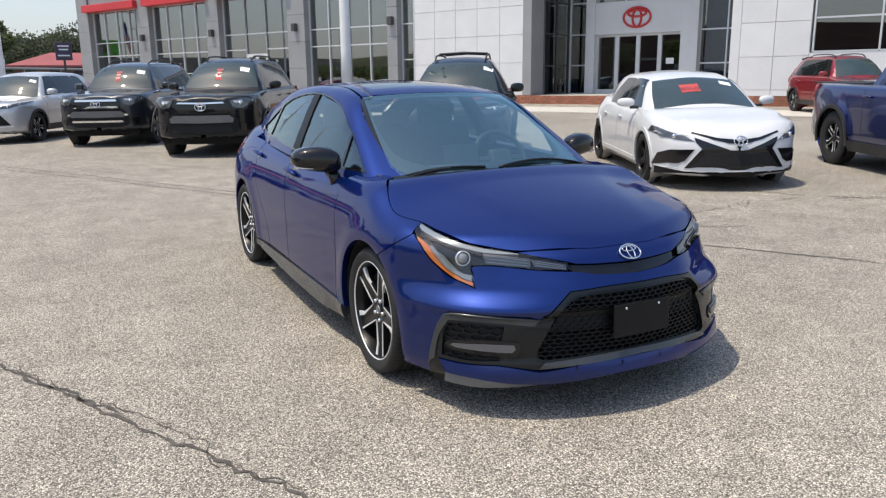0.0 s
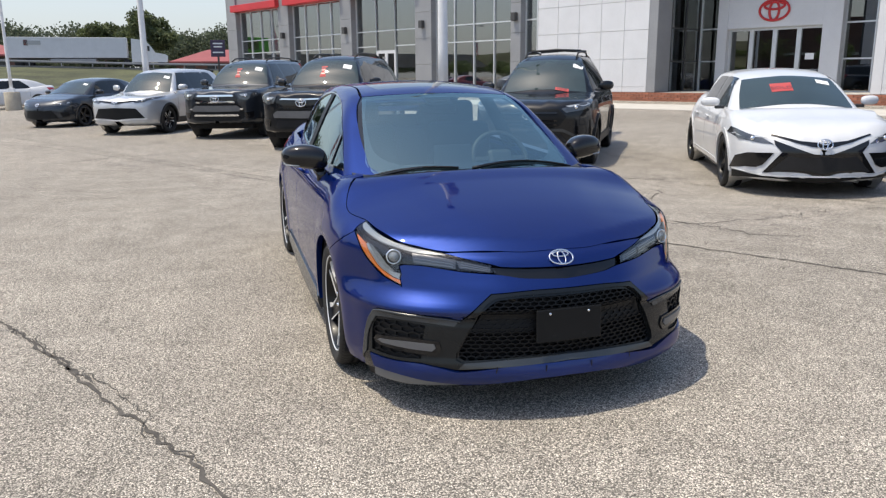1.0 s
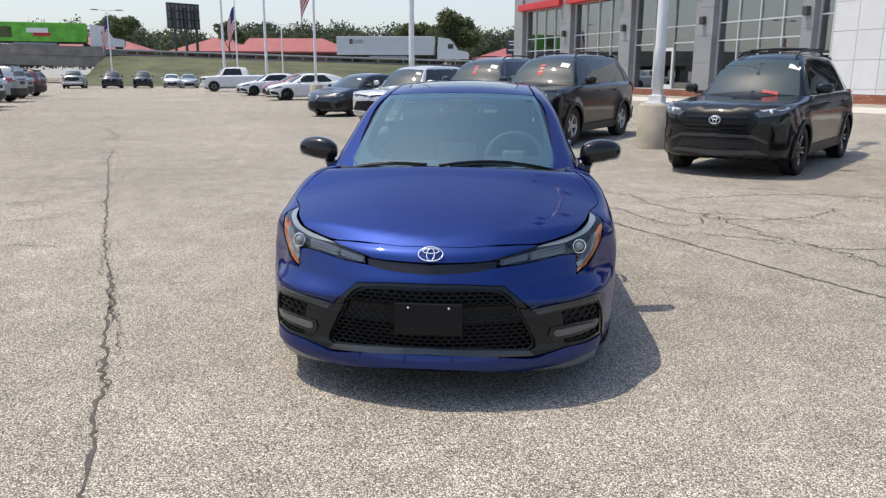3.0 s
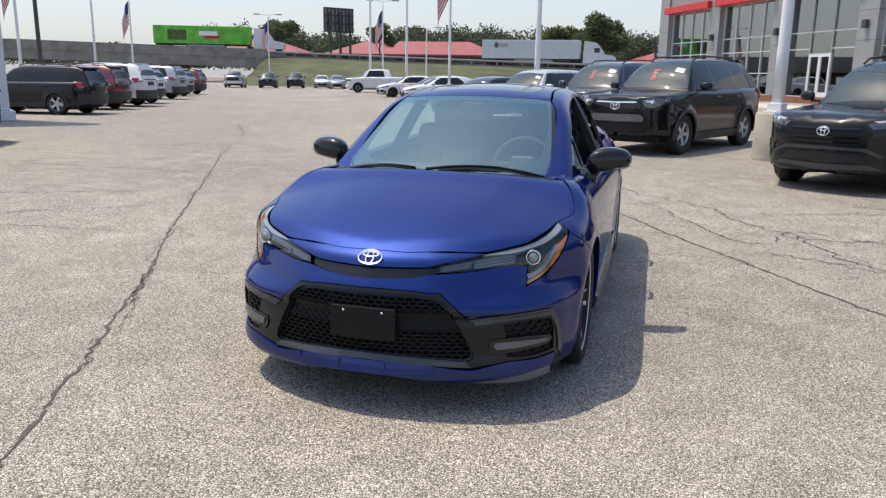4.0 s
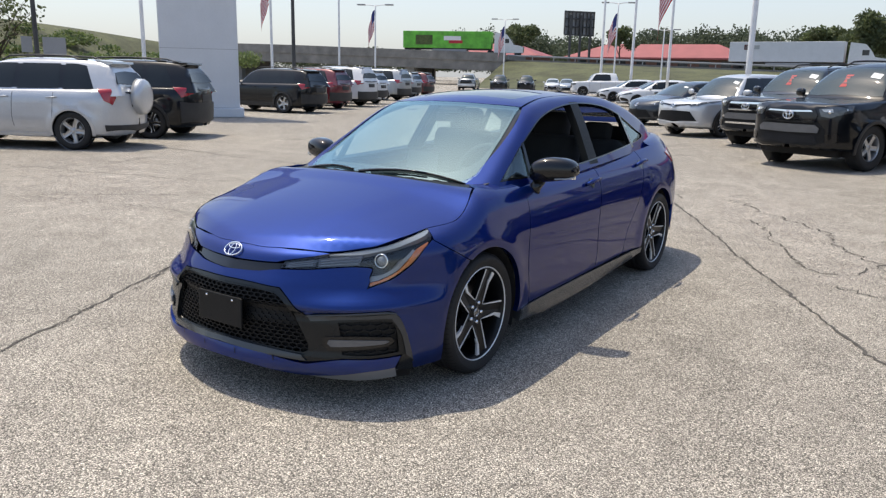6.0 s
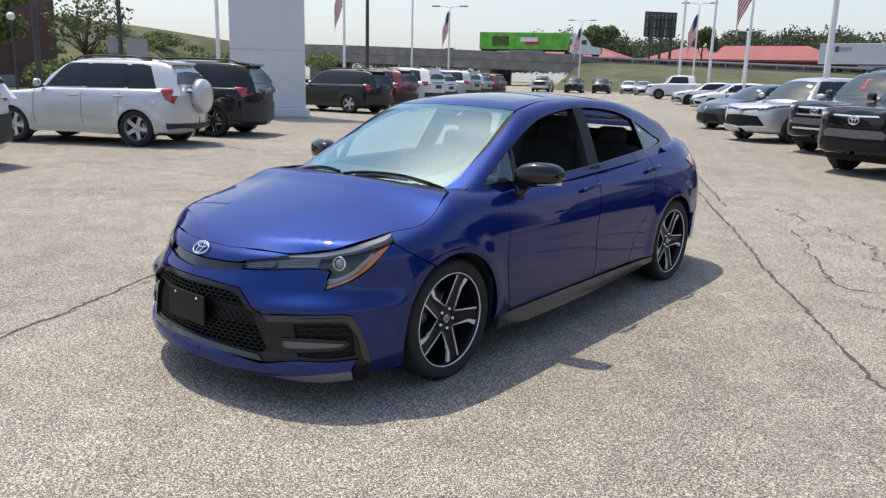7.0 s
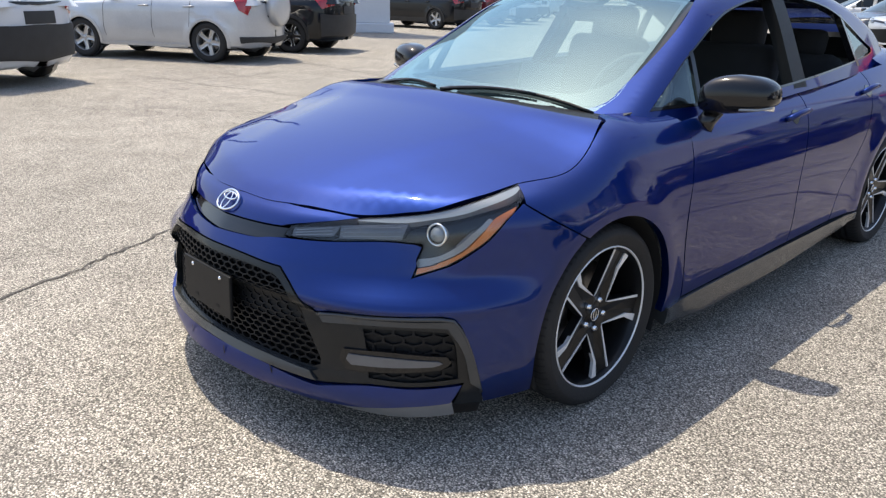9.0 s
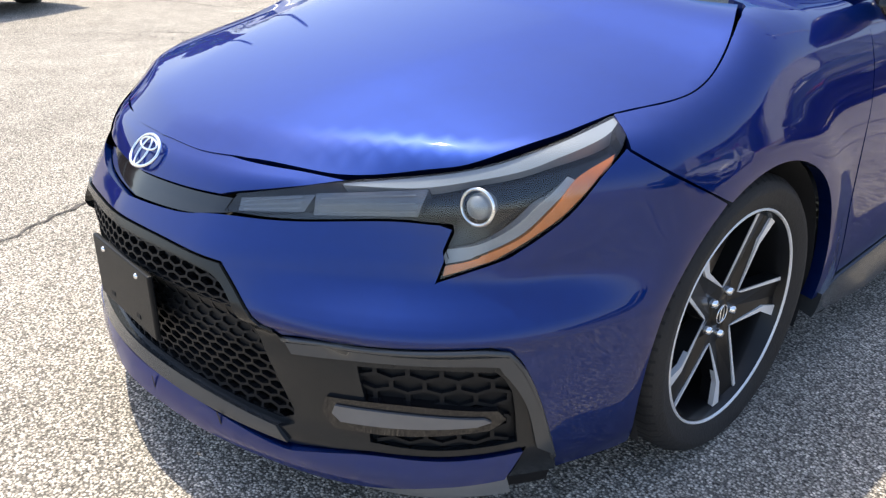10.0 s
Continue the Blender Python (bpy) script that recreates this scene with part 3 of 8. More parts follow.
def wheel(parent, at, radius, rim, width, face_out, hero=False, dark=True, name="wheel"):
    """A wheel whose middle is at at; face_out: +1 for the car's left, -1 for the right."""
    m = Matrix.Translation(at) @ (pose(0, 0, 0) if face_out > 0 else pose(0, 0, 0, 0, 0, 180))
    key = (radius, rim, width, hero, dark)
    if key in WHEELS:
        w = copy_thing(WHEELS[key], m)
        w.parent = parent
        return w
    w = new(name)
    w.parent = parent
    w.matrix_basis = m
    WHEELS[key] = w
    steps = 64 if hero else 24
    hw = width / 2
    tyre = [(rim * 0.985, -hw * 0.9), (rim + (radius - rim) * 0.45, -hw * 1.02), (radius * 0.965, -hw * 0.92), (radius * 0.992, -hw * 0.78), (radius, -hw * 0.5)]
    if hero:
        for g in (-0.32, 0.0, 0.32):
            tyre += [(radius, hw * (g - 0.06)), (radius - 0.007, hw * (g - 0.05)), (radius - 0.007, hw * (g + 0.05)), (radius, hw * (g + 0.06))]
    tyre += [(radius, hw * 0.5), (radius * 0.992, hw * 0.78), (radius * 0.965, hw * 0.92), (rim + (radius - rim) * 0.62, hw * 1.04),
             (rim + (radius - rim) * 0.5, hw * 1.03), (rim + (radius - rim) * 0.2, hw * 0.98), (rim * 1.012, hw * 0.93), (rim * 0.985, hw * 0.86)]
    put("tyre", mesh_of("tyre", *lathe(tyre, steps), RUBBER), w)
    if hero:
        # grooves across the shoulder of the tread, laid on as near-black strips for their shade
        vs, fs = [], []
        for i in range(72):
            t = 2 * math.pi * i / 72
            c, s = math.cos(t), math.sin(t)
            for x0, x1, r0, r1 in ((hw * 0.42, hw * 0.93, radius + 0.0008, radius * 0.962),):
                k = len(vs)
                for x, r in ((x0, r0), (hw * 0.78, radius * 0.9935), (x1, r1)):
                    for sgn in (-1, 1):
                        tt = t + sgn * 0.0032 / r
                        vs.append((x + 0.0006, r * math.cos(tt), r * math.sin(tt)))
                fs += [(k, k + 1, k + 3, k + 2), (k + 2, k + 3, k + 5, k + 4)]
        put("tread_groove", mesh_of("tread_groove", vs, fs, CAVITY_SHADE), w)
    barrel = [(rim * 0.93, -hw * 0.8), (rim * 0.90, hw * 0.2), (rim * 0.935, hw * 0.78), (rim * 0.965, hw * 0.90)]
    put("rim_barrel", mesh_of("rim_barrel", *lathe(barrel, steps), RIM_DARK if dark else RIM_SILVER), w)
    lip = [(rim * 0.972, hw * 0.86), (rim * 0.980, hw * 0.925), (rim * 0.990, hw * 0.935), (rim * 1.0, hw * 0.90)]
    put("rim_lip", mesh_of("rim_lip", *lathe(lip, steps), ALLOY if hero else (RIM_DARK if dark else RIM_SILVER)), w)
    put("brake_disc", mesh_of("brake_disc", *lathe([(rim * 0.25, 0.0), (rim * 0.70, 0.0), (rim * 0.70, -0.02), (rim * 0.25, -0.02)], steps), STEEL), w)
    # near-black disc paints the shade behind the spokes
    put("wheel_back", mesh_of("wheel_back", *lathe([(0.001, -hw * 0.55), (rim * 0.93, -hw * 0.55)], steps), CAVITY_SHADE), w)
    # spokes
    n = 5
    r0, r1 = rim * 0.20, rim * 0.958
    front = hw * 0.88

    def xs(r):
        return front - 0.028 * max(0.0, 1 - r / r1) ** 1.2 - 0.012

    def polar(r, deg):
        return (rim * r * math.cos(radians(deg)), rim * r * math.sin(radians(deg)))

    # five V-shaped openings: each has a straight arm and one that bends near the rim; a broad spoke lies between two of them
    for i in range(n):
        t = 2 * math.pi * i / n + radians(27)

        def put_poly(nm, poly, lift, deep, material):
            """poly: (share of the rim's radius, degrees, rise) triples."""
            k = len(poly)
            vs = []
            for dx in (0, -deep):
                for r, deg, rise in poly:
                    q = t + radians(deg)
                    vs.append((xs(rim * r) + lift + rise + dx, rim * r * math.cos(q), rim * r * math.sin(q)))
            fs = [tuple(range(k)), tuple(range(k, 2 * k))[::-1]] + [(j, k + j, k + (j + 1) % k, (j + 1) % k) for j in range(k)]
            put(nm, mesh_of(nm, vs, fs, material, False), w)

        face = RIM_DARK if dark else RIM_SILVER
        put_poly("spoke", [(0.12, 0, 0), (0.30, 0, 0), (0.70, 28, 0), (0.958, 25, 0), (0.958, 36, -0.006), (0.33, 36, -0.008)], 0.0, 0.034, face)
        put_poly("spoke", [(0.12, 0, 0), (0.33, 36, -0.008), (0.958, 36, -0.006), (0.958, 49, 0), (0.30, 72, 0), (0.12, 72, 0)], 0.0, 0.034, face)
        if hero or dark is True:
            put_poly("machined_edge", [(0.28, 0, 0), (0.958, -23, 0), (0.958, -25.2, 0), (0.32, -8.0, 0)], 0.0024, 0.012, ALLOY)
            put_poly("machined_edge", [(0.28, 0, 0), (0.32, 9, 0), (0.72, 32, 0), (0.70, 27.5, 0)], 0.0024, 0.012, ALLOY)
            put_poly("machined_edge", [(0.70, 27.5, 0), (0.72, 32, 0), (0.958, 31, 0), (0.958, 24.5, 0)], 0.0024, 0.012, ALLOY)
    hub = [(0.0005, xs(0) + 0.012), (rim * 0.10, xs(0) + 0.012), (rim * 0.125, xs(0) + 0.006), (rim * 0.13, xs(r0) - 0.002), (rim * 0.30, xs(r0) - 0.003), (rim * 0.31, xs(r0) - 0.03)]
    put("hub", mesh_of("hub", *lathe(hub, 32 if hero else 16), RIM_DARK if dark else RIM_SILVER), w)
    if hero:
        ring = [(Vector((xs(0) + 0.013, rim * 0.085 * math.cos(a), rim * 0.085 * math.sin(a)))) for a in np.linspace(0, 2 * math.pi, 24)[:-1]]
        put("cap_ring", mesh_of("cap_ring", *tube(ring, 0.0018, 6, True), CHROME), w)
        ring = [(Vector((xs(0) + 0.013, rim * 0.03 * math.cos(a), rim * 0.075 * math.sin(a)))) for a in np.linspace(0, 2 * math.pi, 20)[:-1]]
        put("cap_ring", mesh_of("cap_ring", *tube(ring, 0.0016, 6, True), CHROME), w)
        for i in range(n):
            t = 2 * math.pi * (i + 0.5) / n + radians(27)
            nut = [(0.0005, 0.004), (0.008, 0.003), (0.0105, -0.006), (0.0115, -0.025)]
            v, f = lathe(nut, 12)
            put("wheel_nut", mesh_of("wheel_nut", v, f, CHROME), w, m=Matrix.Translation((xs(r0) + 0.008, rim * 0.205 * math.cos(t), rim * 0.215 * math.sin(t))))
        v, f = prism([(-0.05, -0.07), (0.05, -0.07), (0.06, 0.0), (0.05, 0.07), (-0.05, 0.07)], 0.05, "x", -0.03)
        put("brake_caliper", mesh_of("brake_caliper", v, f, STEEL, False), w, m=pose(0, 0, 0, 150) @ Matrix.Translation((0, rim * 0.6, 0)))
    return w


# ---------------------------------------------------------------- ground, cracks
CRACK = mat("crack_dirt", (0.075, 0.068, 0.060), 0.95, vary=0.35, scale=20)
CONCRETE = mat("pale_concrete", (0.46, 0.44, 0.40), 0.85, vary=0.12, scale=2.5, fine=0.06, bump=0.2, bump_scale=40)
TAN_CONCRETE = mat("tan_concrete", (0.36, 0.325, 0.265), 0.9, vary=0.15, scale=3, fine=0.08, bump=0.2, bump_scale=40)
OLD_CONCRETE = mat("stained_concrete", (0.21, 0.20, 0.182), 0.9, vary=0.25, scale=0.6, fine=0.08)
GRASS = mat("dry_grass", (0.066, 0.070, 0.029), 0.95, vary=0.45, scale=0.25, fine=0.35, bump=0.6, bump_scale=9)
WHITE_METAL = mat("white_metal_panel", (0.60, 0.61, 0.63), 0.45, vary=0.04, scale=1.2, fine=0.02, random_tint=0.03)
GREY_METAL = mat("grey_metal_panel", (0.27, 0.275, 0.285), 0.45, 0.2, vary=0.08, scale=1.0, fine=0.03, random_tint=0.05)
RED_METAL = mat("red_band_paint", (0.50, 0.025, 0.03), 0.4, vary=0.08, scale=1.0)
MULLION = mat("pale_aluminium", (0.62, 0.64, 0.66), 0.35, 0.5, vary=0.06)
BRICK = mat("red_brick", (0.30, 0.12, 0.075), 0.85, vary=0.2, scale=3, fine=0.15, bump=0.4, bump_scale=80, random_tint=0.2)
MORTAR = mat("mortar", (0.35, 0.31, 0.27), 0.95, vary=0.15, scale=8)
BROWN_BRICK = mat("brown_brick", (0.13, 0.075, 0.06), 0.9, vary=0.18, scale=1.0, fine=0.15)
ROOM = mat("showroom_inside", (0.16, 0.16, 0.16), 0.8, vary=0.3, scale=0.5)
POLE_WHITE = mat("white_pole_paint", (0.70, 0.71, 0.72), 0.4, vary=0.08, scale=3)
POLE_DARK = mat("dark_pole", (0.05, 0.05, 0.05), 0.6, vary=0.2, scale=2)
SHOP_GLASS = glass("shop_glass", (0.55, 0.60, 0.60), 0.22)
ENTRY_GLASS = glass("entry_glass", (0.40, 0.44, 0.44), 0.17)
BARK = mat("bark", (0.10, 0.08, 0.06), 0.95, vary=0.3, scale=6, bump=0.5, bump_scale=20)
LEAF = translucent(mat("leaves", (0.095, 0.118, 0.050), 0.7, vary=0.4, scale=0.5, fine=0.25), 0.4)
# greyer than the near leaves: distance haze is put into this colour
LEAF_HAZY = translucent(mat("hazy_far_leaves", (0.080, 0.100, 0.060), 0.8, vary=0.35, scale=0.12, fine=0.2), 0.4)
LEAF_LIGHT = translucent(mat("light_leaves", (0.13, 0.17, 0.06), 0.7, vary=0.4, scale=0.5, fine=0.25), 0.4)
ROOF_RED = mat("red_roof_sheet", (0.27, 0.068, 0.066), 0.6, vary=0.12, scale=0.4)
FLAG_RED = mat("flag_red", (0.45, 0.03, 0.045), 0.8, vary=0.1)
FLAG_WHITE = mat("flag_white", (0.72, 0.72, 0.72), 0.8, vary=0.06)
FLAG_BLUE = mat("flag_blue", (0.03, 0.04, 0.16), 0.8, vary=0.1)
GREEN_SIGN = mat("green_print", (0.12, 0.42, 0.04), 0.5, vary=0.35, scale=0.8)
DARK_SIGN = mat("dark_sign_face", (0.045, 0.03, 0.07), 0.4, vary=0.3, scale=2)


def slab(name, material, x0, x1, y0, y1, z0, z1, parent=None, m=None, bevel=0.0, label=""):
    bm = box_bm(abs(x1 - x0), abs(y1 - y0), abs(z1 - z0), bevel, ((x0 + x1) / 2, (y0 + y1) / 2, (z0 + z1) / 2))
    return part(name, bm, material, parent, label, m)


def ground_z(x, y):
    """The lot is level and rises gently towards the showroom."""
    u = min(0.8904 * x + 0.4552 * y, 26.6) - 2.0
    return 0.014 * (math.sqrt(u * u + 1) + u) / 2 if u > -9 else 0.0


def ground():
    us = [-900, -60, *np.linspace(-3, 30, 67), 900]
    vs = []
    for u in us:
        for w in (-900, -200, 0, 200, 900):
            x, y = 0.8904 * u + 0.4552 * w, 0.4552 * u - 0.8904 * w
            vs.append((x, y, ground_z(x, y)))
    fs = [(5 * i + j, 5 * i + 5 + j, 5 * i + 6 + j, 5 * i + 1 + j)[::-1] for i in range(len(us) - 1) for j in range(4)]
    return tagged(put("ground", mesh_of("ground", vs, fs, ASPHALT)), "pale worn asphalt of a large car lot", "ground", kind="structure")


ground()
rng = np.random.default_rng(7)


def crack(pts, width, wander=0.05, parent=None):
    """A jagged crack: a thin ribbon of dirt just over the ground."""
    pts = np.array(pts, float)
    fine = np.array(curve_through(pts, 0.05) + [pts[-1]])
    walk_x = np.cumsum(rng.normal(0, 1, len(fine)))
    walk_x = walk_x - np.linspace(walk_x[0], walk_x[-1], len(fine))
    walk_x = walk_x / (np.abs(walk_x).max() + 1e-6)
    t = np.gradient(fine, axis=0)
    t = t / np.linalg.norm(t, axis=1)[:, None]
    n = np.stack([-t[:, 1], t[:, 0]], 1)
    mid = fine + n * (walk_x * wander + rng.normal(0, wander * 0.14, len(fine)))[:, None]
    w = width * rng.uniform(0.25, 1.0, len(fine)) / 2
    w[0] = w[-1] = 0.001
    a, b = mid + n * w[:, None], mid - n * w[:, None]
    k = len(fine)
    vs = [(x, y, ground_z(x, y) + 0.004) for x, y in a] + [(x, y, ground_z(x, y) + 0.004) for x, y in b]
    fs = [(i, k + i, k + i + 1, i + 1) for i in range(k - 1)]
    return put("crack", mesh_of("crack", vs, fs, CRACK, False), parent)


cracks = thing("ground_cracks", "dark jagged cracks across the worn asphalt", "crack", kind="structure")
for pts, w, wd in (([(-7.5, 10.0), (-5.35, 6.02), (-3.9, 3.4), (-2.53, 0.95), (-1.46, -1.02), (-1.1, -1.75), (0.3, -4.6)], 0.026, 0.07),
                   ([(-5.2, 5.8), (-3.8, 3.2), (-2.5, 0.9), (-1.5, -0.95)], 0.009, 0.10),
                   ([(-2.62, 1.1), (-2.5, 0.85), (-2.2, 0.3), (-2.05, 0.05)], 0.03, 0.04),
                   ([(-5.5, 15.4), (-2.6, 10.6), (0.12, 5.81), (1.4, 3.5), (2.5, 1.63), (4.1, -1.1), (6.0, -4.5)], 0.016, 0.06),
                   ([(-14.0, 6.5), (-7.6, 8.7), (-5.3, 10.3), (-3.1, 11.75), (0.0, 13.0)], 0.018, 0.12), ([(-18.0, 5.2), (-11.0, 6.0), (-5.35, 6.02)], 0.018, 0.15),
                   ([(-5.0, 4.1), (-7.0, 3.2), (-10.0, 2.6)], 0.014, 0.15), ([(3.3, 5.9), (4.4, 4.9), (5.3, 3.0), (6.4, 1.0)], 0.014, 0.2), ([(2.2, 5.0), (4.0, 5.2), (6.5, 4.0), (9.0, 3.2)], 0.014, 0.2),
                   ([(2.0, 3.0), (3.6, 2.3), (5.4, 2.2), (8.0, 0.5)], 0.012, 0.25), ([(-11, 16), (-9.2, 13), (-9.0, 11.4), (-10.2, 9)], 0.02, 0.2), ([(-14, 22), (-13, 18), (-13.4, 15)], 0.02, 0.2),
                   ([(-20, 20), (-12, 17), (-6, 19), (-1, 22)], 0.02, 0.25), ([(-25, 31), (-15, 29), (-8, 30)], 0.025, 0.3), ([(-7.4, 0.6), (-5.2, 1.6), (-3.4, 1.9)], 0.010, 0.2), ([(-9, 5.0), (-8.6, 3.5), (-9.4, 2.0)], 0.014, 0.15),
                   ([(2.28, 3.9), (2.94, 3.79), (3.88, 4.37)], 0.014, 0.12), ([(0.35, 6.9), (1.56, 5.35), (2.48, 3.51), (3.1, 2.03), (3.69, 1.62)], 0.014, 0.14), ([(0.95, 5.55), (1.95, 3.51), (2.47, 4.08), (3.3, 3.6)], 0.012, 0.10),
                   ([(-6.44, 1.44), (-5.46, 2.37), (-4.33, 3.2)], 0.012, 0.06), ([(-6.6, 9.03), (-5.02, 9.75), (-3.34, 11.86)], 0.014, 0.1), ([(-7.32, 19.64), (-3.62, 12.8), (-1.88, 9.69), (-0.11, 6.48)], 0.014, 0.08)):
    crack(pts, w if w > 0.025 or w < 0.01 else w * 2.0, wd, cracks)


# ---------------------------------------------------------------- the dealership building
FRAME = Matrix(((0.4552, 0.8904, 0, 16.8), (-0.8904, 0.4552, 0, 25.5), (0, 0, 1, 0), (0, 0, 0, 1)))


def frame_of(s, n=0.0):
    return FRAME @ Matrix.Translation((s, n, 0))


building = thing("car_showroom", "white and grey car showroom with tall glass bays", "building", FRAME)
BASE = 0.70
# walls, roof and floor behind the front
slab("back_wall", ROOM, -36.4, 20, 9.0, 9.3, 0, 8.0, building)
slab("side_wall", GREY_METAL, -36.4, -36.1, 0.3, 9.0, 0, 7.4, building)
slab("side_wall", GREY_METAL, 19.7, 20, 0.3, 9.0, 0, 7.4, building)
slab("roof_slab", GREY_METAL, -36.4, 20, 0.3, 9.3, 7.4, 7.7, building)
slab("floor_slab", ROOM, -36.1, 19.7, 0.3, 9.0, BASE - 0.3, BASE - 0.02, building)
# piers and parapet
for s0, s1 in ((-36.4, -35.0), (-29.2, -27.9), (-22.05, -20.9), (-15.05, -13.7), (-7.95, -7.30)):
    for z0 in (BASE, 2.1, 3.5, 4.9, 6.3):
        slab("pier_panel", GREY_METAL, s0 + 0.006, s1 - 0.006, -0.42, 0.3, z0 + 0.006, min(z0 + 1.4, 7.6) - 0.006, building, bevel=0.01)
    if s0 > -36:
        lamp = slab("wall_lamp", POLE_DARK, (s0 + s1) / 2 - 0.14, (s0 + s1) / 2 + 0.14, -0.66, -0.42, 4.05, 4.45, building, bevel=0.03)
for s0, s1 in ((-35.0, -29.2), (-27.9, -22.05), (-20.9, -15.05)):
    slab("red_band", RED_METAL, s0 - 0.2, s1 + 0.2, -0.75, 0.1, 6.15, 6.62, building, bevel=0.03)
    slab("parapet_panel", GREY_METAL, s0, s1, -0.30, 0.3, 6.62, 7.6, building, bevel=0.01)


def bay(s0, s1, n, z0, z1, cols, rows, glass_mat, bar=0.06):
    """A glazed bay: panes in a grid of bars."""
    w = new("window")
    w.parent = building
    ss = np.linspace(s0, s1, cols + 1)
    zs = [z0, *rows, z1]
    for a, b in zip(ss[:-1], ss[1:]):
        for c, d in zip(zs[:-1], zs[1:]):
            slab("pane", glass_mat, a + bar / 2, b - bar / 2, n + 0.02, n + 0.03, c + bar / 2, d - bar / 2, w)
    for s in ss:
        slab("mullion", MULLION, s - bar / 2, s + bar / 2, n - 0.06, n + 0.08, z0, z1, w)
    for z in zs:
        for a, b in zip(ss[:-1], ss[1:]):
            slab("transom", MULLION, a + bar / 2, b - bar / 2, n - 0.05, n + 0.07, z - bar / 2, z + bar / 2, w)


bay(-35.0, -29.2, 0, BASE, 6.15, 4, (1.95, 3.22, 4.10), SHOP_GLASS)
bay(-27.9, -22.05, 0, BASE, 6.15, 4, (1.95, 3.22, 4.10), SHOP_GLASS)
bay(-20.9, -18.95, 0, BASE, 7.3, 1, (3.22, 4.10), SHOP_GLASS)
bay(-17.2, -15.05, 0, BASE, 7.3, 1, (3.22, 4.10), SHOP_GLASS)
bay(-18.95, -17.2, 0, 2.95, 7.3, 1, (4.10,), SHOP_GLASS)
bay(-13.7, -7.95, 0, BASE, 7.3, 4, (3.22, 4.10), SHOP_GLASS)
bay(-7.30, -6.55, 0, BASE, 7.3, 1, (2.4, 4.10), SHOP_GLASS)
# showroom door
door = new("glass_door")
door.parent = building
for a, b in ((-18.92, -18.08), (-18.06, -17.23)):
    slab("door_pane", ENTRY_GLASS, a + 0.1, b - 0.1, 0.0, 0.01, BASE + 0.25, 2.80, door)
    for x0, x1 in ((a, a + 0.1), (b - 0.1, b)):
        slab("door_stile", WHITE_METAL, x0, x1, -0.05, 0.05, BASE, 2.92, door)
    slab("door_rail", WHITE_METAL, a + 0.1, b - 0.1, -0.05, 0.05, BASE, BASE + 0.25, door)
    slab("door_rail", WHITE_METAL, a + 0.1, b - 0.1, -0.05, 0.05, 2.80, 2.92, door)
# white panelled walls
for s0, s1, cols in ((-6.5, -0.42, 5), (8.85, 11.25, 2)):
    slab("wall_core", WHITE_METAL, s0, s1, -0.02, 0.6, BASE, 8.6, building)
    ss = np.linspace(s0, s1, cols + 1)
    zs = (BASE, 0.92, 2.11, 3.32, 4.54, 5.76, 6.98, 8.2)
    for a, b in zip(ss[:-1], ss[1:]):
        for c, d in zip(zs[:-1], zs[1:]):
            slab("wall_panel", WHITE_METAL, a + 0.008, b - 0.008, -0.07, -0.02, c + 0.008, d - 0.008, building, bevel=0.006)
slab("corner_post", GREY_METAL, -0.42, 0.0, -0.07, 1.05, BASE, 8.6, building, bevel=0.02)
side = new("window")
side.parent = building
for n0, n1 in ((1.05, 2.35), (2.35, 3.6)):
    for z0, z1 in ((BASE, 2.0), (2.0, 3.4), (3.4, 4.8), (4.8, 7.4)):
        slab("pane", ENTRY_GLASS, -0.06, -0.05, n0 + 0.03, n1 - 0.03, z0 + 0.03, z1 - 0.03, side)
        slab("transom", POLE_DARK, -0.10, -0.01, n0 + 0.03, n1 - 0.03, z1 - 0.03, z1 + 0.03, side)
for n0 in (1.08, 2.35, 3.57):
    slab("mullion", POLE_DARK, -0.11, 0.0, n0 - 0.03, n0 + 0.03, BASE, 7.4, side)
slab("corner_post", WHITE_METAL, 8.5, 8.85, -0.07, 3.6, BASE, 8.6, building, bevel=0.02)
# entrance recess
bay(0.05, 1.0, 3.6, BASE, 7.4, 1, (2.0, 3.4, 4.8), ENTRY_GLASS)
bay(6.2, 8.45, 3.6, BASE, 7.4, 2, (2.0, 3.4, 4.8), ENTRY_GLASS)
slab("portal_side", WHITE_METAL, 1.0, 1.45, 3.2, 3.7, BASE, 7.4, building, bevel=0.02)
slab("portal_side", WHITE_METAL, 5.45, 6.2, 3.2, 3.7, BASE, 7.4, building, bevel=0.02)
slab("portal_head", WHITE_METAL, 1.45, 5.45, 3.25, 3.7, 3.34, 4.75, building, bevel=0.02)
bay(1.45, 5.45, 3.6, 4.75, 7.4, 3, (6.0,), ENTRY_GLASS)
for i in range(4):
    a = 1.45 + i
    leaf = new("sliding_door")
    leaf.parent = building
    slab("door_pane", ENTRY_GLASS, a + 0.09, a + 0.91, 3.55, 3.56, BASE + 0.2, 3.24, leaf)
    for x0 in (a, a + 0.91):
        slab("door_stile", MULLION, x0, x0 + 0.09, 3.48, 3.62, BASE, 3.34, leaf)
    slab("door_rail", MULLION, a + 0.09, a + 0.91, 3.48, 3.62, BASE, BASE + 0.2, leaf)
    slab("door_rail", MULLION, a + 0.09, a + 0.91, 3.48, 3.62, 3.24, 3.34, leaf)
slab("door_notice", TAG_W := mat("white_notice", (0.75, 0.76, 0.77), 0.6, vary=0.05), 4.75, 5.1, 3.535, 3.545, 2.0, 2.25, building)
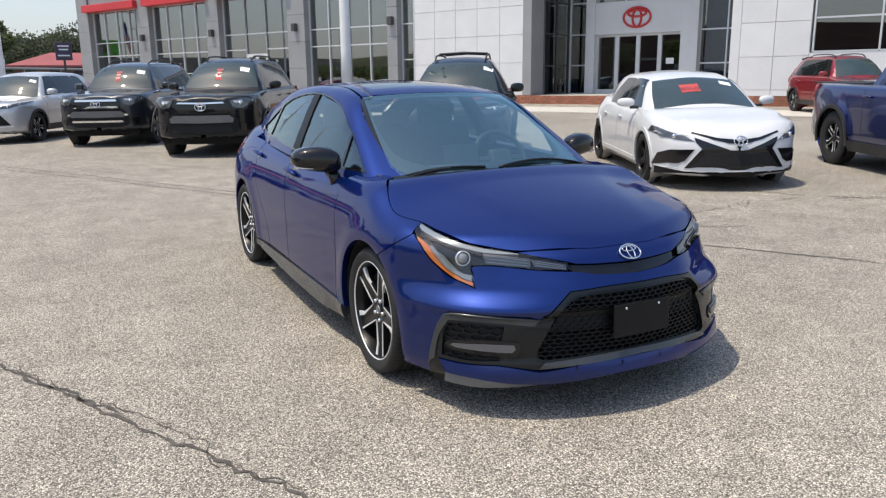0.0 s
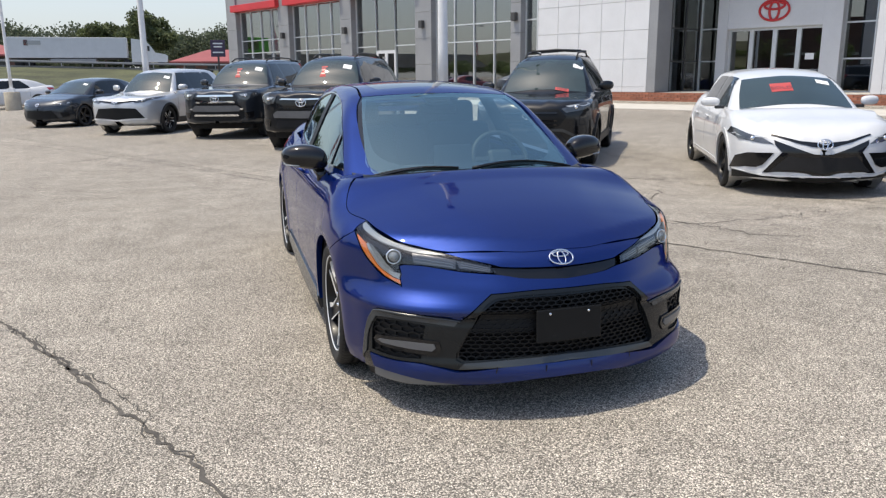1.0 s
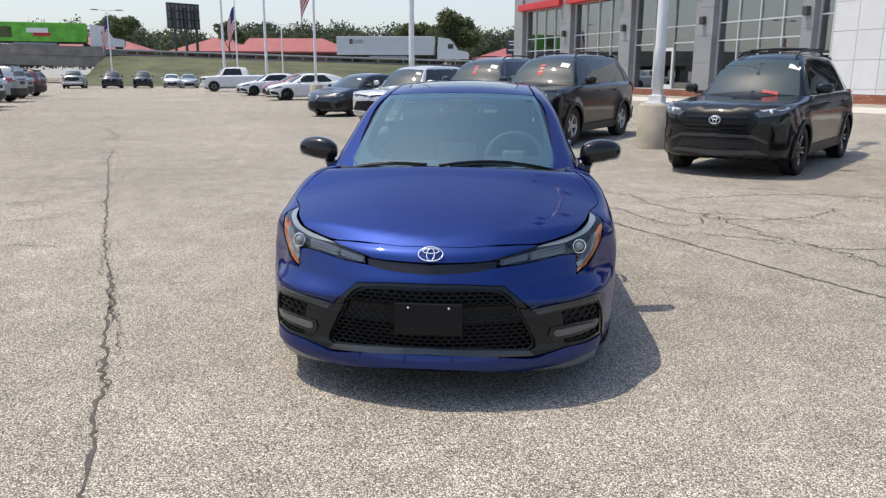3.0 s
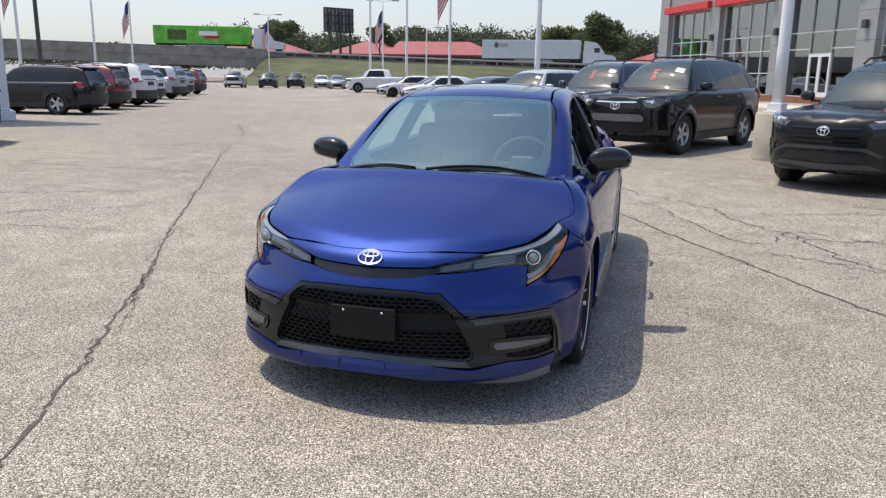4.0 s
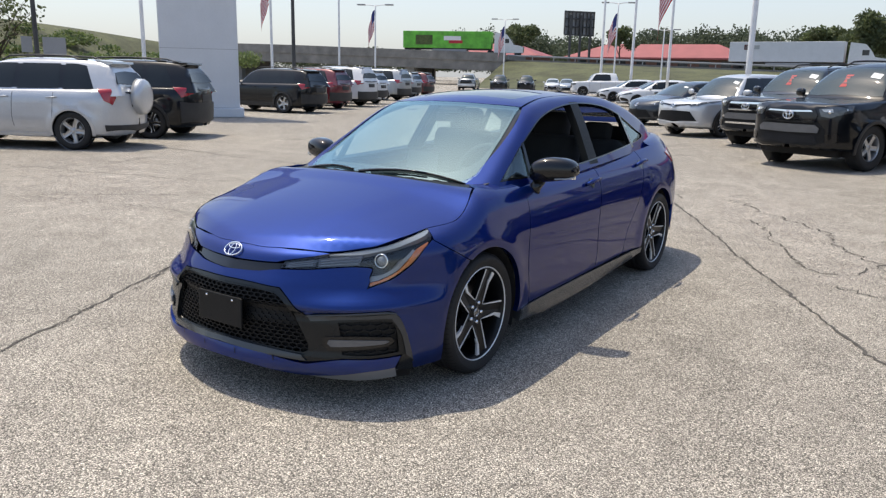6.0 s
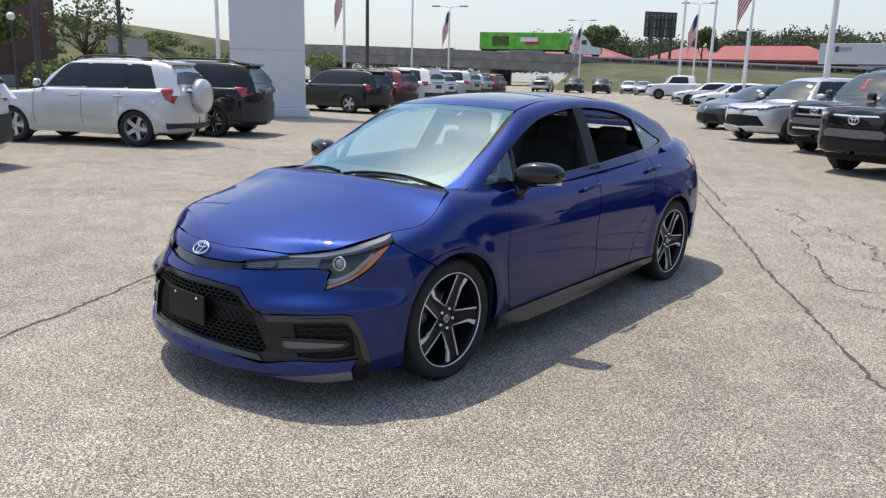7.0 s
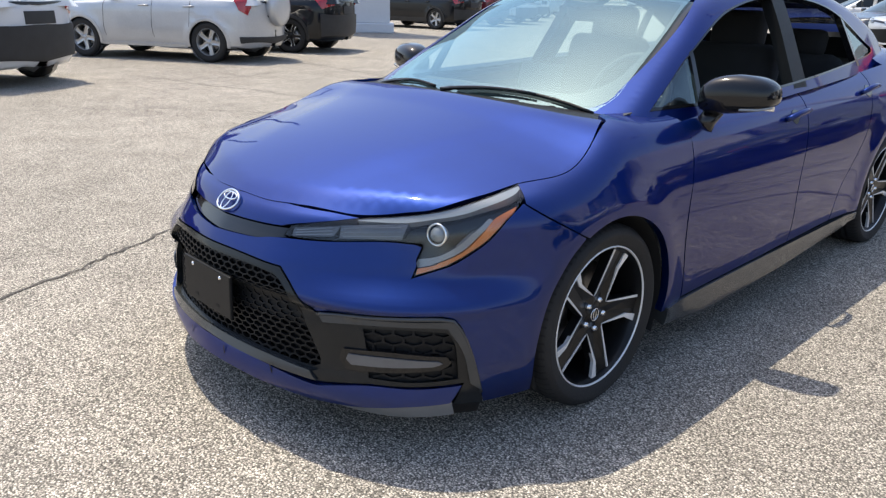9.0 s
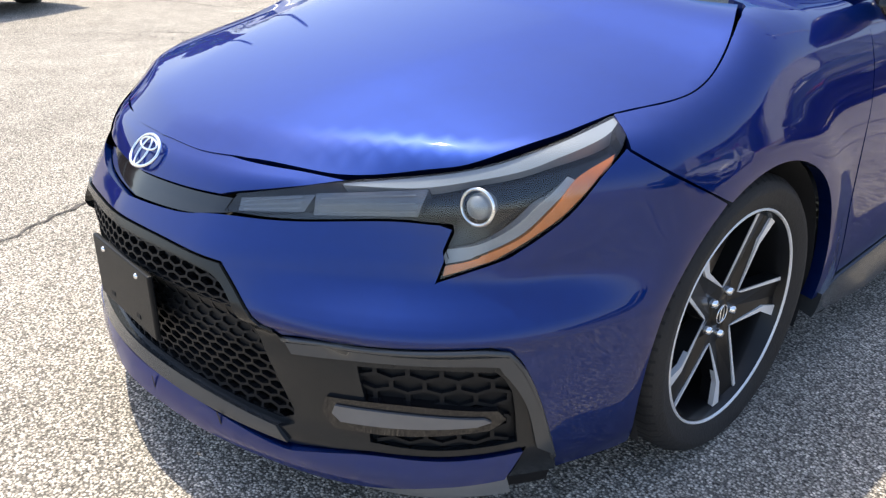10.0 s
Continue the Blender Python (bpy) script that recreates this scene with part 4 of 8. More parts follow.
# red oval emblem over the doors
for rx, rz, cz in ((0.62, 0.42, 4.03), (0.20, 0.37, 4.0), (0.42, 0.14, 4.2)):
    pts = [(3.45 + rx * math.cos(a), 3.22, cz + rz * math.sin(a)) for a in np.linspace(0, 2 * math.pi, 40)[:-1]]
    put("emblem_ring", mesh_of("emblem_ring", *tube(pts, 0.05, 8, True), RED_METAL), building)
# right wing with high windows
slab("wing_wall", WHITE_METAL, 11.25, 20, -0.04, 0.3, BASE, 2.22, building)
bay(11.35, 19.6, 0, 2.25, 6.0, 4, (3.4, 4.6), ENTRY_GLASS)
slab("wing_head", GREY_METAL, 11.25, 20, -0.1, 0.3, 6.05, 7.6, building)
# sloping apron in front
v = [(-40, -6.0, 0.27), (22, -6.0, 0.27), (22, -0.6, 0.33), (-40, -0.6, 0.33), (-40, 0.3, 0.33), (22, 0.3, 0.33), (22, 4.2, 0.33), (-40, 4.2, 0.33)]
tagged(put("pavement", mesh_of("pavement", v, [(0, 1, 2, 3), (3, 2, 5, 4), (4, 5, 6, 7)], CONCRETE, False), None, "", FRAME), "pale concrete apron rising to the showroom", "pavement", kind="structure")
slab("entrance_floor", CONCRETE, 0.02, 8.48, 0.35, 3.5, BASE - 0.3, BASE, building)

# brick plinth: the stretch towards the entrance brick by brick, the rest joined
plinth = thing("brick_plinth", "low red brick plinth along the showroom front", "wall", FRAME, kind="structure")
slab("mortar_core", MORTAR, -36.4, 20, -0.36, 0.0, 0.30, BASE - 0.012, plinth)
one = box_bm(0.29, 0.06, 0.092, 0.006, (0, 0, 0), 1)
brick_mesh = bpy.data.meshes.new("brick")
one.to_mesh(brick_mesh)
one.free()
brick_mesh.materials.append(BRICK)


def brick_rows(s0, s1):
    for r in range(4):
        k = 0
        s = s0 + 0.15 * (r % 2)
        while s < s1:
            yield s, 0.345 + r * 0.102
            s += 0.302
            k += 1


vs, fs = [], []
for s, z in brick_rows(-36.3, 20):
    if -12.0 < s < 9.8:
        continue
    k = len(vs)
    for x in (s - 0.145, s + 0.145):
        for y in (-0.39, -0.355):
            for zz in (z - 0.046, z + 0.046):
                vs.append((x, y, zz))
    fs += [(k, k + 1, k + 5, k + 4), (k + 1, k + 3, k + 7, k + 5), (k, k + 4, k + 6, k + 2), (k, k + 2, k + 3, k + 1), (k + 4, k + 5, k + 7, k + 6)]
ob = put("brickwork", mesh_of("brickwork", vs, fs, BRICK, False), plinth)
ob["kind"] = "stuff"


# ---------------------------------------------------------------- poles, pylon
def ground_pole(name, x, y, h, r, label, material=POLE_WHITE, base=True, arms=0, group="lamp posts", turn=0.0):
    p = thing(name, label, "lamp post" if arms else "pole", Matrix.Translation((x, y, ground_z(x, y))) @ pose(0, 0, 0, 0, 0, turn), group)
    z0 = 0.0
    if base:
        prof = [(0.0005, 0.84), (0.32, 0.84), (0.345, 0.81), (0.35, 0.0)]
        put("concrete_base", mesh_of("concrete_base", *lathe(prof, 28, "z"), TAN_CONCRETE), p, "round tan concrete footing")
        part("base_plate", box_bm(0.38, 0.38, 0.03, 0.005, (0, 0, 0.855)), material, p)
        part("pole_shoe", box_bm(0.26, 0.26, 0.14, 0.01, (0, 0, 0.94)), material, p)
        z0 = 0.85
    n = 8
    put("shaft", mesh_of("shaft", *tube([(0, 0, z0 + (h - z0) * i / n) for i in range(n + 1)], r, 14, radii=[r * (1 - 0.35 * i / n) for i in range(n + 1)]), material), p)
    for k in range(arms):
        sx = 1 if k == 0 else -1
        put("arm", mesh_of("arm", *tube([(0, 0, h - 0.1), (sx * 0.5, 0, h), (sx * 1.2, 0, h + 0.02)], 0.04, 6), material), p)
        part("lamp_head", box_bm(0.75, 0.32, 0.12, 0.03, (sx * 1.3, 0, h + 0.02)), POLE_DARK if material is POLE_DARK else GREY_METAL, p)
    return p


def flag(x, y, z_top, drop, turn, label="drooping striped flag in red, white and blue"):
    """A limp flag: the cloth falls in folds from its hoist."""
    f = thing("flag", label, "flag", Matrix.Translation((x, y, 0)) @ pose(0, 0, 0, 0, 0, turn), "flags")
    hoist = drop * 0.55

    def at(u, v):
        fall = u ** 1.3 * drop * 0.55
        return (0.06 + 0.42 * math.sin(u * 1.45) * drop * 0.42 + 0.03 * math.sin(9 * u + 2 * v), 0.10 * math.sin(7 * u + v * 1.5) * (0.3 + u), z_top - v * hoist - fall)
    for i in range(13):
        vs, fs = [], []
        n = 14
        u0 = 0.4 if i < 7 else 0.0
        for k in range(n + 1):
            u = u0 + (1 - u0) * k / n
            vs += [at(u, i / 13), at(u, (i + 1) / 13)]
        fs = [(2 * k, 2 * k + 1, 2 * k + 3, 2 * k + 2) for k in range(n)]
        put("red_stripe" if i % 2 == 0 else "white_stripe", mesh_of("stripe", vs, fs, FLAG_RED if i % 2 == 0 else FLAG_WHITE), f)
    vs = [at(0.4 * k / 6, v) for k in range(7) for v in (0, 7 / 13)]
    put("blue_field", mesh_of("blue_field", vs, [(2 * k, 2 * k + 1, 2 * k + 3, 2 * k + 2) for k in range(6)], FLAG_BLUE), f)


ground_pole("lamp_post", 3.02, 11.1, 9.5, 0.105, "white lamp post on a round concrete footing", arms=2, turn=60)
ground_pole("lamp_post", -3.5, 23.6, 9.5, 0.105, "white lamp post behind the parked vehicles", arms=2, turn=60)
ground_pole("lamp_post", -17.6, 49.8, 9.5, 0.105, "white lamp post by the far row", arms=2, turn=60)
ground_pole("lamp_post", -29.0, 71.0, 11.0, 0.14, "white lamp post at the far end of the lot", arms=2, turn=60)
ground_pole("flag_pole", -10.4, 36.2, 10.0, 0.075, "white flag pole on a concrete footing", group="flag poles")
flag(-10.4, 36.2, 7.4, 3.6, 200)
for x, y, h, zt, dr in ((-28.0, 72.0, 8.9, 8.0, 4.2), (-46.0, 80.5, 8.4, 7.6, 4.0), (-43.0, 52.0, 7.6, 7.2, 3.3)):
    ground_pole("lamp_post", x, y, h, 0.09, "slim white lamp post with a flag", base=False, arms=2, turn=25)
    flag(x, y, zt, dr, 200)
ground_pole("lamp_post", -25.5, 79.0, 6.6, 0.09, "slim white lamp post with two heads", base=False, arms=2, turn=20)
ground_pole("flag_pole", -31.3, 28.5, 10.0, 0.085, "white metal flag pole", base=False, group="flag poles")
flag(-31.3, 28.5, 6.9, 3.0, 200)
ground_pole("flag_pole", -36.5, 40.0, 10.0, 0.085, "bare white metal pole", base=False, group="flag poles")
ground_pole("flag_pole", -24.0, 15.1, 9.5, 0.085, "bare white pole beside the pylon", base=False, group="flag poles")
ground_pole("utility_pole", -39.0, 37.8, 12.0, 0.15, "dark wooden utility pole", POLE_DARK, False, group="utility poles")
ground_pole("utility_pole", -34.0, 12.2, 12.0, 0.14, "dark utility pole by the street", POLE_DARK, False, group="utility poles")
ground_pole("utility_pole", -31.5, 14.9, 12.0, 0.11, "dark utility pole behind the signs", POLE_DARK, False, group="utility poles")
PYLON = Matrix.Translation((-18.17, 13.15, 0)) @ Matrix.Rotation(math.atan2(1.9, 1.55), 4, "Z")
pylon = thing("sign_pylon", "tall plain white sign pylon on a low plinth", "sign", PYLON)
part("pylon_body", box_bm(2.45, 0.8, 8.5, 0.03, (0, 0.4, 4.55)), WHITE_METAL, pylon)
part("pylon_plinth", box_bm(2.7, 1.05, 0.3, 0.03, (0, 0.4, 0.15)), WHITE_METAL, pylon)
for z in (2.2, 4.2, 6.2):
    part("panel_joint", box_bm(2.455, 0.81, 0.012, 0, (0, 0.4, z)), GREY_METAL, pylon)


# ---------------------------------------------------------------- highway, bridge, bank
ROAD = [(60, 113, 2.2), (34, 114.5, 2.4), (-1, 116.5, 2.8), (-30, 115.5, 3.5), (-60, 113.5, 4.4), (-88, 103.5, 5.1), (-112, 94, 5.6), (-172, 67, 6.0), (-260, 20, 6.0)]


def ribbon(pts, cross):
    """Sweeps a cross-section of (across, up) pairs along pts; across counts away from the lot."""
    vs, fs = [], []
    k = len(cross)
    for i, p in enumerate(pts):
        a, b = Vector(pts[max(i - 1, 0)]), Vector(pts[min(i + 1, len(pts) - 1)])
        d = (b - a).normalized()
        side = Vector((d.y, -d.x, 0)).normalized()
        for s, z in cross:
            q = Vector(p) + side * s
            vs.append((q.x, q.y, q.z + z))
    for i in range(len(pts) - 1):
        for j in range(k):
            fs.append((i * k + j, i * k + (j + 1) % k, (i + 1) * k + (j + 1) % k, (i + 1) * k + j))
    return vs, fs


smooth_road = [tuple(p) for p in curve_through(ROAD, 4.0)] + [ROAD[-1]]
tagged(put("road", mesh_of("road", *ribbon(smooth_road, [(0, -0.25), (0, 0), (16, 0), (16, -0.25)]), OLD_CONCRETE, False)), "raised highway behind the lot", "road", kind="structure")
span = [p for p in smooth_road if -215 < p[0] < -62]
bridge = thing("bridge", "stained concrete highway bridge on square piers", "bridge")
put("deck", mesh_of("deck", *ribbon(span, [(-0.6, -2.1), (-0.6, -0.3), (-0.2, -0.28), (16.2, -0.28), (16.2, -2.1)]), OLD_CONCRETE, False), bridge)
put("parapet", mesh_of("parapet", *ribbon(span, [(-0.75, -0.5), (-0.75, 0.95), (-0.45, 0.95), (-0.45, -0.5)]), OLD_CONCRETE, False), bridge)
put("parapet", mesh_of("parapet", *ribbon(span, [(16.0, -0.5), (16.0, 0.9), (16.3, 0.9), (16.3, -0.5)]), OLD_CONCRETE, False), bridge)
for t in (0.11, 0.30, 0.50, 0.70, 0.90):
    i = int(t * (len(span) - 1))
    p = Vector(span[i])
    d = (Vector(span[i + 1]) - Vector(span[i - 1])).normalized()
    side = Vector((d.y, -d.x, 0)).normalized()
    ang = math.degrees(math.atan2(side.y, side.x))
    for o in (1.5, 8.0, 14.5):
        q = p + side * o
        part("pier", box_bm(1.6, 2.4, q.z - 2.0, 0.05, (0, 0, (q.z - 2.0) / 2)), OLD_CONCRETE, bridge, "", Matrix.Translation((q.x, q.y, 0)) @ pose(0, 0, 0, 0, 0, ang))
    q = p + side * 8
    part("pier_cap", box_bm(16.5, 1.8, 0.9, 0.05, (0, 0, p.z - 2.5)), OLD_CONCRETE, bridge, "", Matrix.Translation((q.x, q.y, 0)) @ pose(0, 0, 0, 0, 0, ang))


def bank(name, toe, crest, label, rows=10, seed=3):
    """A grass slope between two lines, gently uneven."""
    toe = np.array(curve_through(toe, 3.0) + [np.array(toe[-1], float)])
    crest_ = np.array(curve_through(crest, 3.0) + [np.array(crest[-1], float)])
    n = 60
    def even(a):
        s = np.concatenate([[0], np.cumsum(np.linalg.norm(np.diff(a, axis=0), axis=1))])
        return np.stack([np.interp(np.linspace(0, s[-1], n), s, a[:, i]) for i in range(3)], 1)
    toe, crest_ = even(toe), even(crest_)
    r = np.random.default_rng(seed)
    vs, fs = [], []
    for j in range(rows + 1):
        t = j / rows
        e = t * t * (3 - 2 * t) * 0.5 + t * 0.5
        for i in range(n):
            p = toe[i] * (1 - t) + crest_[i] * t
            p[2] = toe[i][2] * (1 - e) + crest_[i][2] * e + (r.normal(0, 0.05) if 0 < j < rows else 0)
            vs.append(tuple(p))
    for j in range(rows):
        for i in range(n - 1):
            fs.append((j * n + i, j * n + i + 1, (j + 1) * n + i + 1, (j + 1) * n + i))
    return tagged(put(name, mesh_of(name, vs, fs, GRASS)), label, "grass bank", kind="structure")


bank("grass_bank", [(60, 84, 0.0), (0, 82, 0.0), (-30, 81, 0.0), (-52, 84, 0.0), (-60, 96, 0.02)], [(60, 112.5, 2.05), (0, 116, 2.55), (-30, 115.2, 3.25), (-56, 113.8, 4.05), (-64, 112.4, 4.1)], "dry green grass bank up to the highway")
bank("grass_hill", [(-60, -10, 0.0), (-58, 15, 0.0), (-62, 35, 0.0), (-78, 55, 0.0)], [(-95, -20, 6.4), (-90, 15, 7.0), (-86, 40, 6.6), (-98, 70, 5.4)], "green hillside beside the bridge", seed=5)
GRASS_LAWN = [(-80, -30, 0.03), (-38, -30, 0.03), (-38, 14, 0.03), (-46, 30, 0.03), (-60, 40, 0.03), (-80, 40, 0.03)]
tagged(put("lawn", mesh_of("lawn", GRASS_LAWN, [(0, 1, 2, 3, 4, 5)], GRASS, False)), "mown lawn in front of the brick building", "lawn", kind="structure")
kerb = thing("kerb", "pale concrete kerb along the street", "kerb", kind="structure")
put("kerb_stone", mesh_of("kerb_stone", *ribbon([(-36.5, -30, 0), (-36.5, 14, 0), (-45, 31, 0)], [(0, 0), (0, 0.15), (-0.18, 0.15), (-0.18, 0)]), CONCRETE, False), kerb)
rail = thing("guard_rail", "steel guard rail along the highway", "guard rail")
rail_pts = [p for p in smooth_road if p[0] > -66]
put("rail_beam", mesh_of("rail_beam", *ribbon(rail_pts, [(0.55, 0.45), (0.5, 0.6), (0.55, 0.75), (0.6, 0.6)]), GREY_METAL, False), rail)
for i, p in enumerate(rail_pts):
    part("rail_post", box_bm(0.12, 0.12, 0.75, 0, (p[0], p[1] + 0.6, p[2] + 0.37)), GREY_METAL, rail)


# ---------------------------------------------------------------- trees and far things
def leaf_cloud(lobes, count, size, seed):
    """Many small leaf quads filling lobes (x, y, z, rx, rz), denser towards the outside."""
    r = np.random.default_rng(seed)
    vol = np.array([l[3] ** 2 * l[4] for l in lobes])
    pick = r.choice(len(lobes), count, p=vol / vol.sum())
    L = np.array(lobes)[pick]
    d = r.normal(size=(count, 3))
    d /= np.linalg.norm(d, axis=1)[:, None]
    rad = r.uniform(0.35, 1.0, count) ** 0.6 * r.uniform(0.8, 1.12, count)
    c = L[:, :3] + d * rad[:, None] * np.stack([L[:, 3], L[:, 3], L[:, 4]], 1)
    a = r.normal(size=(count, 3))
    a /= np.linalg.norm(a, axis=1)[:, None]
    b = np.cross(a, r.normal(size=(count, 3)))
    b /= np.linalg.norm(b, axis=1)[:, None]
    s = r.uniform(0.6, 1.3, count)[:, None] * size
    v = np.stack([c - a * s - b * s * 0.6, c + a * s - b * s * 0.5, c + a * s * 0.8 + b * s * 0.6, c - a * s * 0.7 + b * s * 0.55], 1).reshape(-1, 3)
    return v, [(4 * i, 4 * i + 1, 4 * i + 2, 4 * i + 3) for i in range(count)]


def tree(x, y, z, h, spread, seed, label, leaves=2600, size=0.24, leaf=None, bare=False):
    r = np.random.default_rng(seed)
    t = thing("tree", label, "tree", Matrix.Translation((x, y, z)), "trees")
    put("trunk", mesh_of("trunk", *tube([(0, 0, 0), (0.05, 0.02, h * 0.2), (0.0, 0.06, h * 0.45), (0.1, 0, h * 0.72)], 0.2, 10, radii=[h * 0.03, h * 0.024, h * 0.017, h * 0.007]), BARK), t)
    lobes = []
    for k in range(13 if bare else 9):
        a = k * 2.4 + r.uniform(-0.4, 0.4)
        z0 = h * r.uniform(0.22, 0.55)
        tip = Vector((math.cos(a) * spread * r.uniform(0.5, 0.95), math.sin(a) * spread * r.uniform(0.5, 0.95), h * r.uniform(0.5, 0.92)))
        mid = Vector((tip.x * 0.5, tip.y * 0.5, (z0 + tip.z) / 2 + 0.3))
        put("limb", mesh_of("limb", *tube([(0, 0, z0), mid, tip], 0.06, 6, radii=[h * 0.011, h * 0.007, h * 0.002]), BARK), t)
        if bare:
            for q in range(6):
                e = mid.lerp(tip, r.uniform(0, 1))
                put("twig", mesh_of("twig", *tube([e, e + Vector((r.normal() * 0.7, r.normal() * 0.7, r.uniform(0.2, 0.9)))], 0.02, 4, radii=[0.018, 0.006]), BARK), t)
        lobes.append((tip.x * 0.8, tip.y * 0.8, tip.z, spread * r.uniform(0.28, 0.45), spread * r.uniform(0.22, 0.38)))
    lobes.append((0, 0, h * 0.78, spread * 0.5, h * 0.2))
    if leaves:
        ob = put("crown", mesh_of("crown", *leaf_cloud(lobes, leaves, size, seed), leaf or LEAF, False), t)
    return t


tree(-11.5, 134, 2.6, 9.5, 5.2, 11, "large leafy tree beside the highway", 6500, 0.24)
tree(-18.5, 137, 2.6, 7.5, 4.0, 12, "leafy tree beside the highway", 4200, 0.24)
tree(-51, 130, 4, 6.5, 3.0, 13, "dark leafy tree behind the highway", 1600, 0.22)
tree(-71.3, 129, 4, 7.4, 4.4, 15, "leafy tree beside the bridge", 3600, 0.22)
tree(-43.0, 13.6, 0, 6.2, 2.3, 17, "young light green tree near the street", 2600, 0.12, LEAF_LIGHT)
tree(-46.0, 20.0, 0, 5.8, 2.6, 18, "half bare tree with dark shrubs under it", 700, 0.12, None, True)
r = np.random.default_rng(21)
lobes = []
for k in range(210):
    a = r.uniform(0, 1)
    x = -240 + 330 * a
    y = 195 + r.uniform(-12, 25) - max(0, (-110 - x)) * 0.75
    hh = r.uniform(8.0, 12.5) * (1.0 if x > -125 else 0.5)
    lobes.append((x, y, 3 + hh * 0.45, r.uniform(4.5, 8), hh * 0.5))
    lobes.append((x + r.uniform(-3, 3), y, 3 + hh * 0.75, r.uniform(2.0, 4), hh * 0.26))
woods = tagged(put("far_woods", mesh_of("far_woods", *leaf_cloud(lobes, 210000, 0.30, 22), LEAF_HAZY, False)), "belt of dark green woods behind the highway", "trees", kind="stuff")
lobes = [(-55 - k * 2.6 + r.uniform(-1, 1), 20 + k * 5.5 + r.uniform(-2, 2), 1.0 + k * 0.25, 2.4, 1.1) for k in range(9)] + [(-47 - k, 18 + k * 1.6, 0.8, 1.5, 1.0) for k in range(5)]
lobes += [(-64 - 20 * a, 8 + 40 * b, 0.6 + 6.0 * a, r.uniform(0.9, 2.2), r.uniform(0.4, 0.9)) for a, b in r.uniform(0, 1, (34, 2))]
tagged(put("shrubs", mesh_of("shrubs", *leaf_cloud(lobes, 14000, 0.17, 23), LEAF_LIGHT, False)), "shrubs and tall weeds on the hillside", "shrubs", kind="stuff")


def low_building(x, y, ang, length, depth, wall_z, ridge, base, label):
    b = thing("roadside_building", label, "building", Matrix.Translation((x, y, base)) @ pose(0, 0, 0, 0, 0, ang), "roadside buildings")
    part("wall", box_bm(length, depth, wall_z, 0, (0, 0, wall_z / 2)), BROWN_BRICK, b)
    o = 1.2
    hw, hd = length / 2 + o, depth / 2 + o
    vs = [(-hw, -hd, wall_z), (hw, -hd, wall_z), (hw, hd, wall_z), (-hw, hd, wall_z), (-hw + hd, 0, ridge), (hw - hd, 0, ridge), (-hw, -hd, wall_z - 0.3), (hw, -hd, wall_z - 0.3)]
    put("roof", mesh_of("roof", vs, [(0, 1, 5, 4), (1, 2, 5), (2, 3, 4, 5), (3, 0, 4), (6, 7, 1, 0)], ROOF_RED, False), b)
    for k in range(int(length / 4)):
        part("window", box_bm(1.8, 0.1, 1.2, 0, (-length / 2 + 2.5 + k * 4, -depth / 2 - 0.03, 1.6)), CAR_GLASS_FAR, b)
    return b


CAR_GLASS_FAR = mat("dark_window_glass", (0.03, 0.035, 0.04), 0.1, vary=0.2)
low_building(-51, 152, 8, 34, 12, 2.8, 5.6, 3.0, "long low building with a red roof")
low_building(-86, 145, 12, 22, 12, 2.8, 5.4, 3.2, "low building with a red roof behind trees")
low_building(4, 158, 0, 24, 12, 2.6, 5.0, 2.0, "low building with a red roof near the showroom")
# brick building by the street
BRK = Matrix.Translation((-53.0, 18.5, 0)) @ pose(0, 0, 0, 0, 0, 72)
bb = thing("brick_building", "dark brown brick building with a pale stone band", "building", BRK)
part("wall", box_bm(44, 12, 8.5, 0.03, (-22, 6, 4.25)), BROWN_BRICK, bb)
part("stone_band", box_bm(44.1, 0.2, 0.35, 0.02, (-22, -0.05, 3.9)), CONCRETE, bb)
part("corner_tower", box_bm(2.6, 2.6, 10, 0.03, (1.2, 1.0, 5)), BROWN_BRICK, bb)
part("base_course", box_bm(44.1, 0.2, 0.8, 0.02, (-22, -0.05, 0.4)), GREY_METAL, bb)
lp = ground_pole("street_lamp", -39.0, 13.1, 3.7, 0.06, "black street lamp with a white globe", POLE_DARK, False, group="street lamps")
bm = bmesh.new()
bmesh.ops.create_uvsphere(bm, u_segments=16, v_segments=10, radius=0.2)
part("globe", bm, POLE_WHITE, lp, "", Matrix.Translation((0, 0, 3.85)), smooth=True)
for x, y, w, h, z in ((-32.7, 15.1, 0.45, 0.7, 2.5), (-30.4, 15.1, 0.9, 0.75, 2.4)):
    s = thing("street_sign", "grey back of a street sign on a post", "sign", Matrix.Translation((x, y, 0)) @ pose(0, 0, 0, 0, 0, 65), "street signs")
    part("sign_plate", box_bm(w, 0.02, h, 0.004, (0, 0, z)), GREY_METAL, s)
    part("sign_post", box_bm(0.06, 0.05, z, 0.004, (0, 0.04, z / 2)), POLE_DARK, s)
# billboard seen from behind
bill = thing("billboard", "dark steel billboard frame seen from behind", "billboard", Matrix.Translation((-57.2, 126.5, 3.5)) @ pose(0, 0, 0, 0, 0, 52))
for x in (-2.0, 0, 2.0):
    part("post", box_bm(0.35, 0.35, 9.0, 0, (x, 0, 4.5)), POLE_DARK, bill)
for z in (5.6, 7.0, 8.4, 9.6):
    part("beam", box_bm(5.8, 0.2, 0.25, 0, (0, 0.3, z)), POLE_DARK, bill)
for k in range(9):
    part("brace", box_bm(0.14, 0.2, 4.3, 0, (-2.9 + k * 0.725, 0.5, 7.6)), POLE_DARK, bill)
part("board", box_bm(5.9, 0.1, 4.0, 0, (0, 0.75, 7.7)), GREY_METAL, bill)
